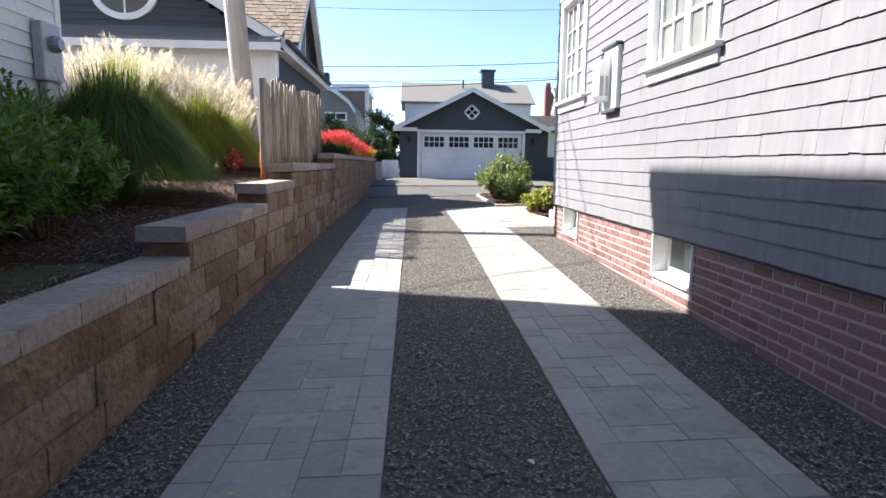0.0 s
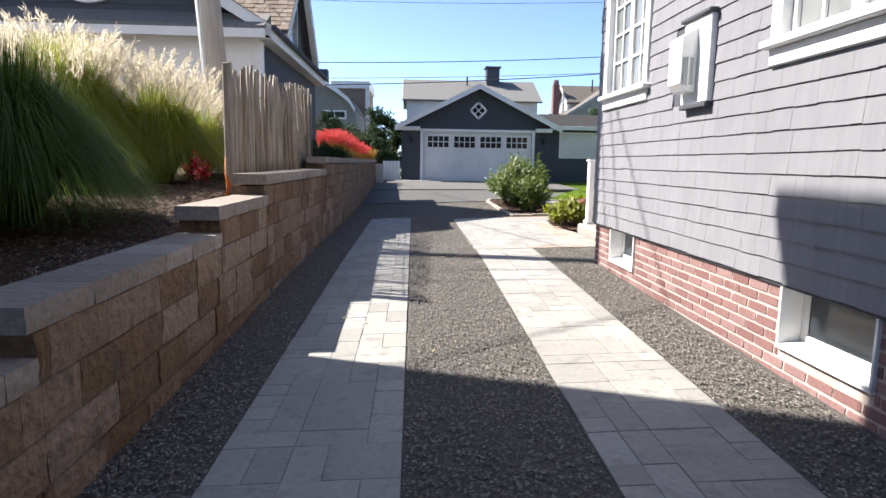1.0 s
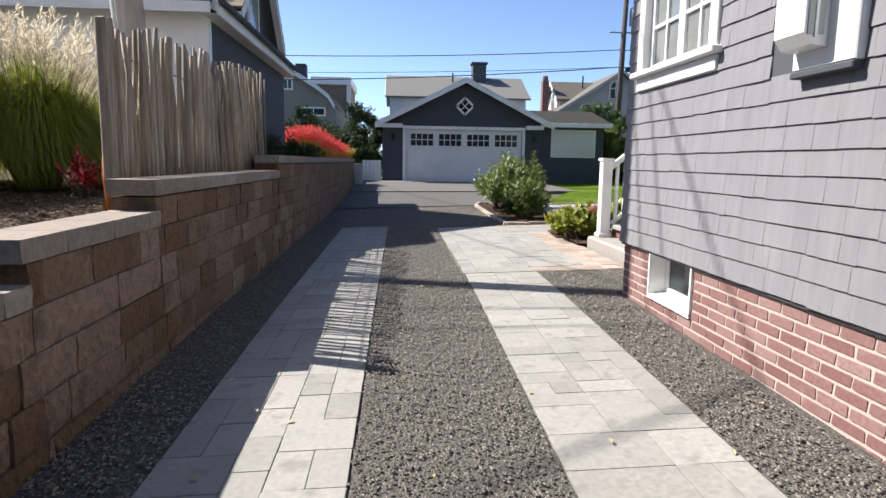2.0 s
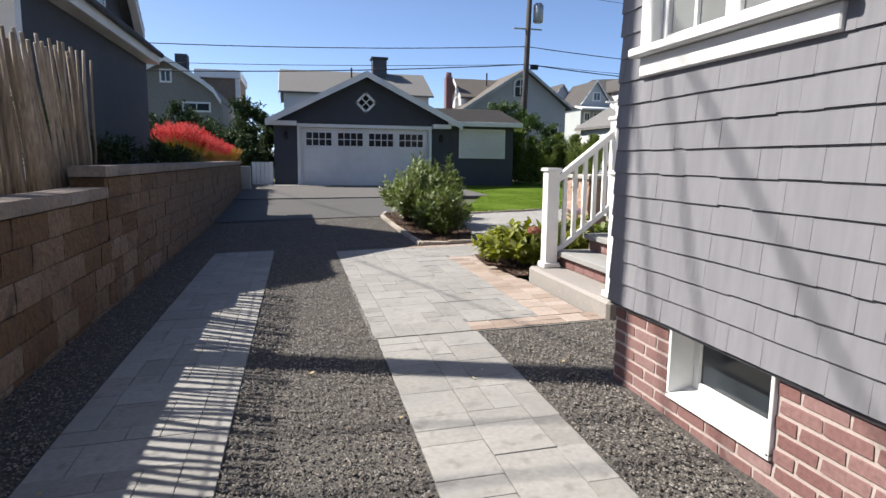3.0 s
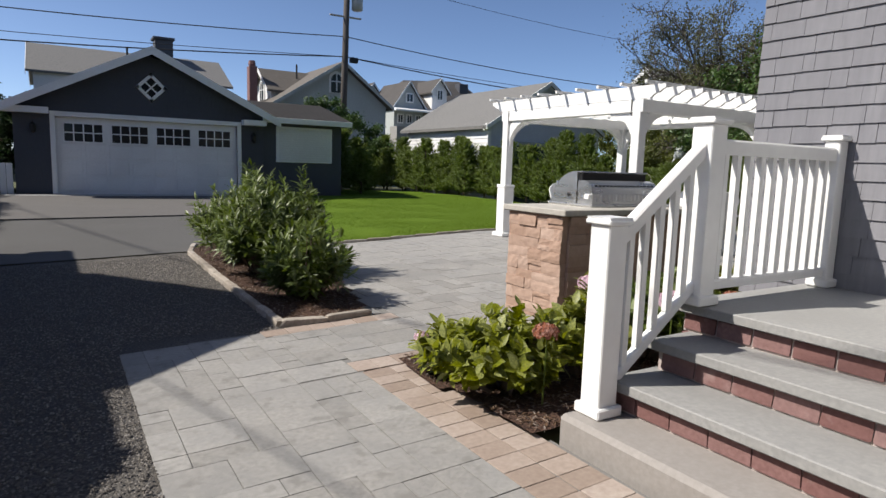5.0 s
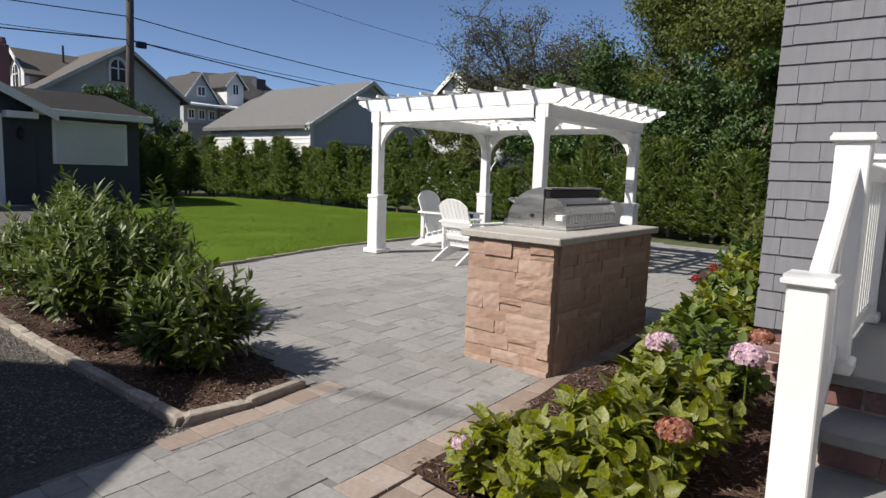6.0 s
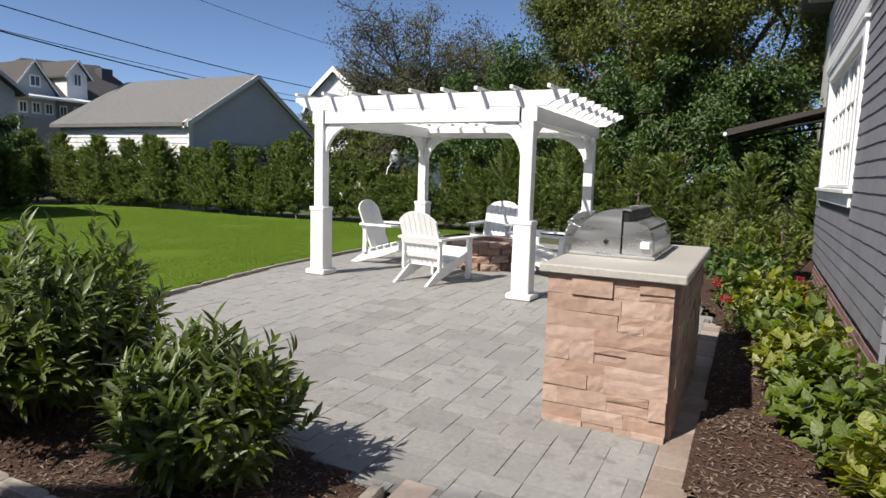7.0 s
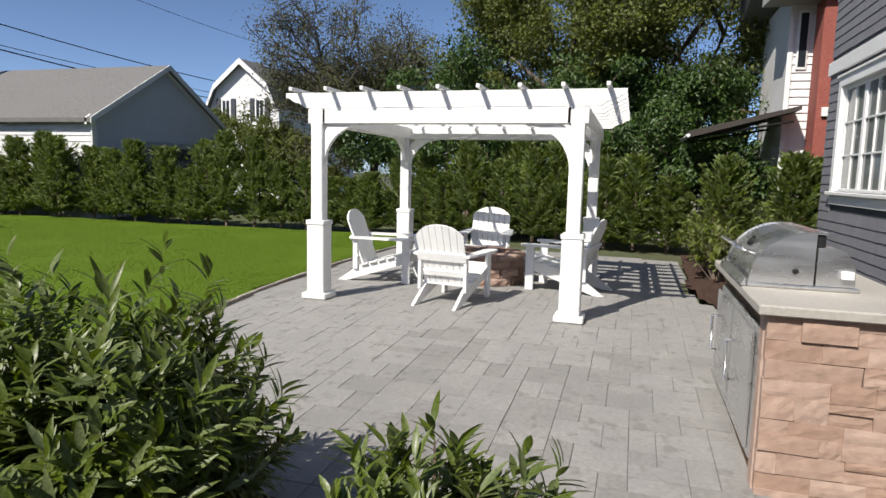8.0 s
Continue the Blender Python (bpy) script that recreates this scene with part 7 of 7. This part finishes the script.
wh = thing("gambrel_house", "white gambrel-roofed house with dark shutters", "house")
WHX = 29.6
ringw = [(36.3, 0.3), (36.3, 5.1), (35.8, 6.2), (34.2, 7.5), (32.6, 6.2), (32.1, 5.1), (32.1, 0.3)]
part("wall", Geo().prism([(WHX, y, z) for y, z in ringw], (9, 0, 0)), M["clap"], wh)
for (y0, z0), (y1, z1) in zip(ringw[1:5], ringw[2:6]):
    part("roof", Geo().prism([(WHX - 0.35, y0, z0 + 0.02), (WHX - 0.35, y0, z0 + 0.16), (WHX - 0.35, y1, z1 + 0.16), (WHX - 0.35, y1, z1 + 0.02)], (9.6, 0, 0)), M["roof"], wh)
    part("rake_board", Geo().prism([(WHX - 0.38, y0, z0 - 0.14), (WHX - 0.38, y0, z0 + 0.17), (WHX - 0.38, y1, z1 + 0.17), (WHX - 0.38, y1, z1 - 0.14)], (0.028, 0, 0)), M["trim"], wh)
for y in (33.2, 35.25):
    far_window(wh, WHX, y, 4.5, 0.6, 1.15, "-x")
    for s in (-0.45, 0.45):
        part("shutter", Geo().soft(WHX - 0.08, WHX, y + s - 0.13, y + s + 0.13, 4.5, 5.65, 0.01), M["slate"], wh, "dark shutter")

tn = thing("gambrel_neighbour", "grey shingled gambrel house with white trim beyond the bank", "house")
rl = [(-8.3, 0.6), (-8.3, 5.0), (-7.9, 5.8), (-6.4, 6.72), (-4.69, 5.68), (-4.0, 5.15), (-3.6, 4.5), (-3.5, 0.6)]
part("wall", Geo().prism([(x, 42.0, z) for x, z in rl], (0, 9, 0)), M["taupe"], tn)
for (x0, z0), (x1, z1) in zip(rl[1:6], rl[2:7]):
    part("roof", Geo().prism([(x0, 41.6, z0 + 0.02), (x0, 41.6, z0 + 0.16), (x1, 41.6, z1 + 0.16), (x1, 41.6, z1 + 0.02)], (0, 9.6, 0)), M["roof"], tn)
    part("rake_board", Geo().prism([(x0, 41.56, z0 - 0.12), (x0, 41.56, z0 + 0.16), (x1, 41.56, z1 + 0.16), (x1, 41.56, z1 - 0.12)], (0, 0.03, 0)), M["trim"], tn)
far_window(tn, -6.4, 42.0, 5.5, 0.62, 0.72)
far_window(tn, -4.9, 42.0, 4.0, 1.45, 0.55)
part("chimney", Geo().soft(-6.25, -5.6, 44, 44.8, 5.8, 7.35, 0.02), M["slate"], tn)
bt = thing("brown_house", "tall brown house with white trim and a flat white roof edge", "house")
part("wall", Geo().box(-5.84, -3.3, 50.2, 56, 0.5, 6.8), M["cedar"], bt)
part("corner_board", Geo().soft(-3.55, -3.25, 50.1, 50.2, 0.5, 6.8, 0.01), M["trim"], bt)
part("roof_edge", Geo().soft(-6.1, -3.2, 49.9, 56.4, 6.8, 7.35, 0.02), M["trim"], bt)

# house and awning beyond the border bed
rh = thing("side_house", "white sided neighbour house with a red brick chimney", "house")
part("wall", Geo().box(15.6, 18.4, 5.0, 11.4, 0.3, 5.9), M["clap"], rh)
g, z = Geo(), 2.6
while z < 5.5:
    g.prism([(15.6, 5, z), (15.57, 5, z), (15.595, 5, z + 0.17), (15.6, 5, z + 0.17)], (0, 6.4, 0))
    z += 0.165
part("cladding", g, M["clap"], rh, kind="stuff")
wn1 = part("window", Geo().soft(15.54, 15.60, 11.05, 11.25, 4.3, 5.5, 0.006), M["trim"], rh)
part("pane", Geo().box(15.53, 15.545, 11.08, 11.22, 4.36, 5.44), M["glass"], wn1)
part("corner_board", Geo().soft(15.55, 15.6, 11.32, 11.42, 0.3, 6.0, 0.006), M["trim"], rh)
part("eave", Geo().prism([(14.75, 4.5, 5.55), (14.75, 4.5, 5.72), (15.7, 4.5, 6.5), (15.7, 4.5, 5.62)], (0, 7.45, 0)), M["pale"], rh, "pale boxed eave")
part("roof", Geo().prism([(14.7, 4.5, 5.73), (14.7, 4.5, 5.81), (17.2, 4.5, 7.9), (18.6, 4.5, 7.9), (18.6, 4.5, 5.73), (15.72, 4.5, 6.51)], (0, 7.5, 0)), M["roof"], rh)
ch2 = part("chimney", Geo().soft(14.9, 15.56, 10.45, 10.95, 0.3, 9.0, 0.02), M["chimney"], rh, "red brick chimney")
part("vent_box", Geo().soft(14.84, 14.898, 10.72, 10.86, 3.28, 3.46, 0.006), M["trim"], ch2, "small white box on the chimney")
aw = thing("awning", "brown cloth awning stretched over a neighbour's terrace", "awning")
part("cloth", Geo().prism([(14.9, 11.2, 3.42), (14.9, 11.2, 3.5), (14.9, 13.27, 3.0), (14.9, 13.27, 2.86)], (2.2, 0, 0)), M["fabric"], aw)
part("front_bar", Geo().tube([(14.88, 13.29, 2.9), (17.1, 13.29, 2.9)], 0.04, 8), M["trim"], aw)
for x in (15.0, 17.0):
    part("arm", Geo().tube([(x, 13.22, 2.85), (x, 11.3, 3.2)], 0.025, 6), M["iron"], aw)
bf = thing("board_fence", "pale weathered board fence beyond the metal fence", "fence")
y = 11.2
while y < 14.6:
    part("board", Geo().soft(17.0, 17.03, y, y + 0.14, 0.35, 1.62, 0.005), M["bleached"], bf)
    y += 0.15
for z in (0.8, 1.5):
    part("rail", Geo().box(17.032, 17.07, 11.2, 14.6, z - 0.04, z + 0.04), M["bleached"], bf)
mf = thing("metal_fence", "black metal picket fence behind the hedge", "fence")
y = 9.4
while y < 19:
    part("picket", Geo().box(16.4 - 0.01, 16.4 + 0.01, y - 0.01, y + 0.01, 0.4, 1.6), M["iron"], mf)
    y += 0.14
for z in (0.6, 1.5):
    part("rail", Geo().box(16.385, 16.415, 9.4, 19, z - 0.02, z + 0.02), M["iron"], mf)

lamp = thing("garden_lamp", "pale grey domed lamp on a curved white pole behind the hedge", "lamp", (20.9, 25.0, 0.4))
part("pole", Geo().tube([(-0.45, 0.1, 0), (-0.45, 0.1, 1.3), (-0.4, 0.08, 1.62), (-0.2, 0.04, 1.85), (0, 0, 1.9)], 0.022, 8), M["trim"], lamp, smooth=True)
part("shade", Geo().lathe([(0.2, 1.86), (0.21, 1.95), (0.19, 2.12), (0.14, 2.27), (0.06, 2.36), (0.01, 2.38)], 18), M["pale"], lamp, "pale grey dome shade", True)

# ---- street pole and cables ----
sp = thing("street_pole", "tall wooden street pole with a grey transformer", "utility pole")
SPX, SPY = 12.1, 37.1
part("shaft", Geo().tube([(SPX - 0.15, SPY, 0.4), (SPX, SPY, 6), (SPX + 0.15, SPY, 13)], [0.17, 0.15, 0.12], 12), M["street"], sp, smooth=True)
part("transformer", Geo().lathe([(0.2, 0), (0.26, 0.05), (0.26, 0.85), (0.18, 0.95), (0.05, 1.0)], 14, Matrix.Translation((SPX + 0.55, SPY - 0.1, 8.7))), M["grey_metal"], sp, smooth=True)
for z in (8.35, 10.3):
    part("cross_arm", Geo().soft(SPX - 0.75, SPX + 0.8, SPY - 0.04, SPY + 0.04, z, z + 0.07, 0.01), M["pole"], sp)
part("splice_box", Geo().soft(SPX + 0.25, SPX + 0.65, SPY - 0.1, SPY + 0.1, 6.35, 6.6, 0.03), M["iron"], sp)


def cable(p, q, sag, r=0.018, label="thin black overhead utility cable"):
    p, q = Vector(p), Vector(q)
    pts = [p.lerp(q, k / 16) - Vector((0, 0, sag * 4 * (k / 16) * (1 - k / 16))) for k in range(17)]
    solid("cable", Geo().tube(pts, r, 5), M["wire"], label, "cable", "overhead cables")


for z0, za, zb, s, r in ((7.5, 7.2, 7.3, 0.7, 0.022), (6.6, 6.0, 6.5, 0.5, 0.014), (6.6, 5.6, 6.3, 0.7, 0.026)):
    cable((SPX, SPY, z0), (-28, 36.5, za), s, r)
    cable((SPX, SPY, z0), (46, 36.0, zb), s, r)
cable((SPX, SPY, 10.4), (-28, 36.5, 10.9), 0.7, 0.012)
cable((SPX, SPY, 10.4), (46, 36.0, 10.0), 0.7, 0.012)

cable(on_pole(6.33), (-25.7, 60.0, 18.0), 0.2, 0.011, "black service cable from the wooden utility pole")
cable(on_pole(9.35), (-23.2, 60.0, 17.95), 0.2, 0.018, "black service cable from the wooden utility pole")
for z, dy in ((8.68, -13.5), (9.5, 2.4), (8.6, 4.6)):
    cable(on_pole(z), (-30.0, 10.86 + dy, z + 0.4), 0.15, 0.016, "bundled black overhead cable from the wooden utility pole")


# ---- shingles, bricks: pieces of the house walls ----
shingling(wall_w, Matrix.Translation((HX, 0, 0)), 0.4, HY + 0.012, HZ, 3.7, 0.1226, 0.1226, [(a - 0.0, b + 0.0, s - 0.15, e + 0.04) for a, b, s, e in wins] + [(5.97, 6.47, 1.83, 2.5)], lambda a, z: a > 5.0 and z < 1.9, 1)
shingling(wall_p, Matrix.Translation((RX, 0, 0)), HY + 0.2, RY + 0.012, RZP - 0.004, 4.6, 0.1226, 0.13, [(9.43, 10.72, 0.9, 3.30)], lambda a, z: a > 10.72 and z < 4.0, 2, (0.001, 0.002, 0.003, 0.005), 0.004)
TURN_R = Matrix.Translation((0, RY, 0)) @ pose(0, 0, 0, 0, 0, -90)
shingling(wall_r, TURN_R, RX - 0.0, 10.6, RZ, 5.9, 0.1215, 0.1215, [(6.9, 10.1, 1.66, 3.36), (4, 11, 3.4, 3.6)], lambda a, z: 6.0 < a < 9.5 and z < 1.7, 3)
shingling(wall_n, Matrix.Translation((0, HY, 0)) @ pose(0, 0, 0, 0, 0, -90), HX, RX, HZ, 3.7, 0.1215, 0.1215, [], lambda a, z: False, 4)
bricking(wall_w, Matrix.Translation((HX + 0.026, 0, 0)), 1.0, HY - 0.028, -0.1, HZ - 0.025, [(a, b, s - 0.02, e) for a, b, s, e in cellar], lambda a, z: a > 3.0, 5, lambda a: ground(2, a))
bricking(wall_p, Matrix.Translation((RX + 0.026, 0, 0)), 10.9, RY - 0.028, 0.3, RZP - 0.03, [], lambda a, z: True, 6)
bricking(wall_r, Matrix.Translation((0, RY - 0.026, 0)) @ pose(0, 0, 0, 0, 0, -90), RX + 0.03, 10.6, 0.3, RZ - 0.02, [], lambda a, z: a < 7.0, 7)
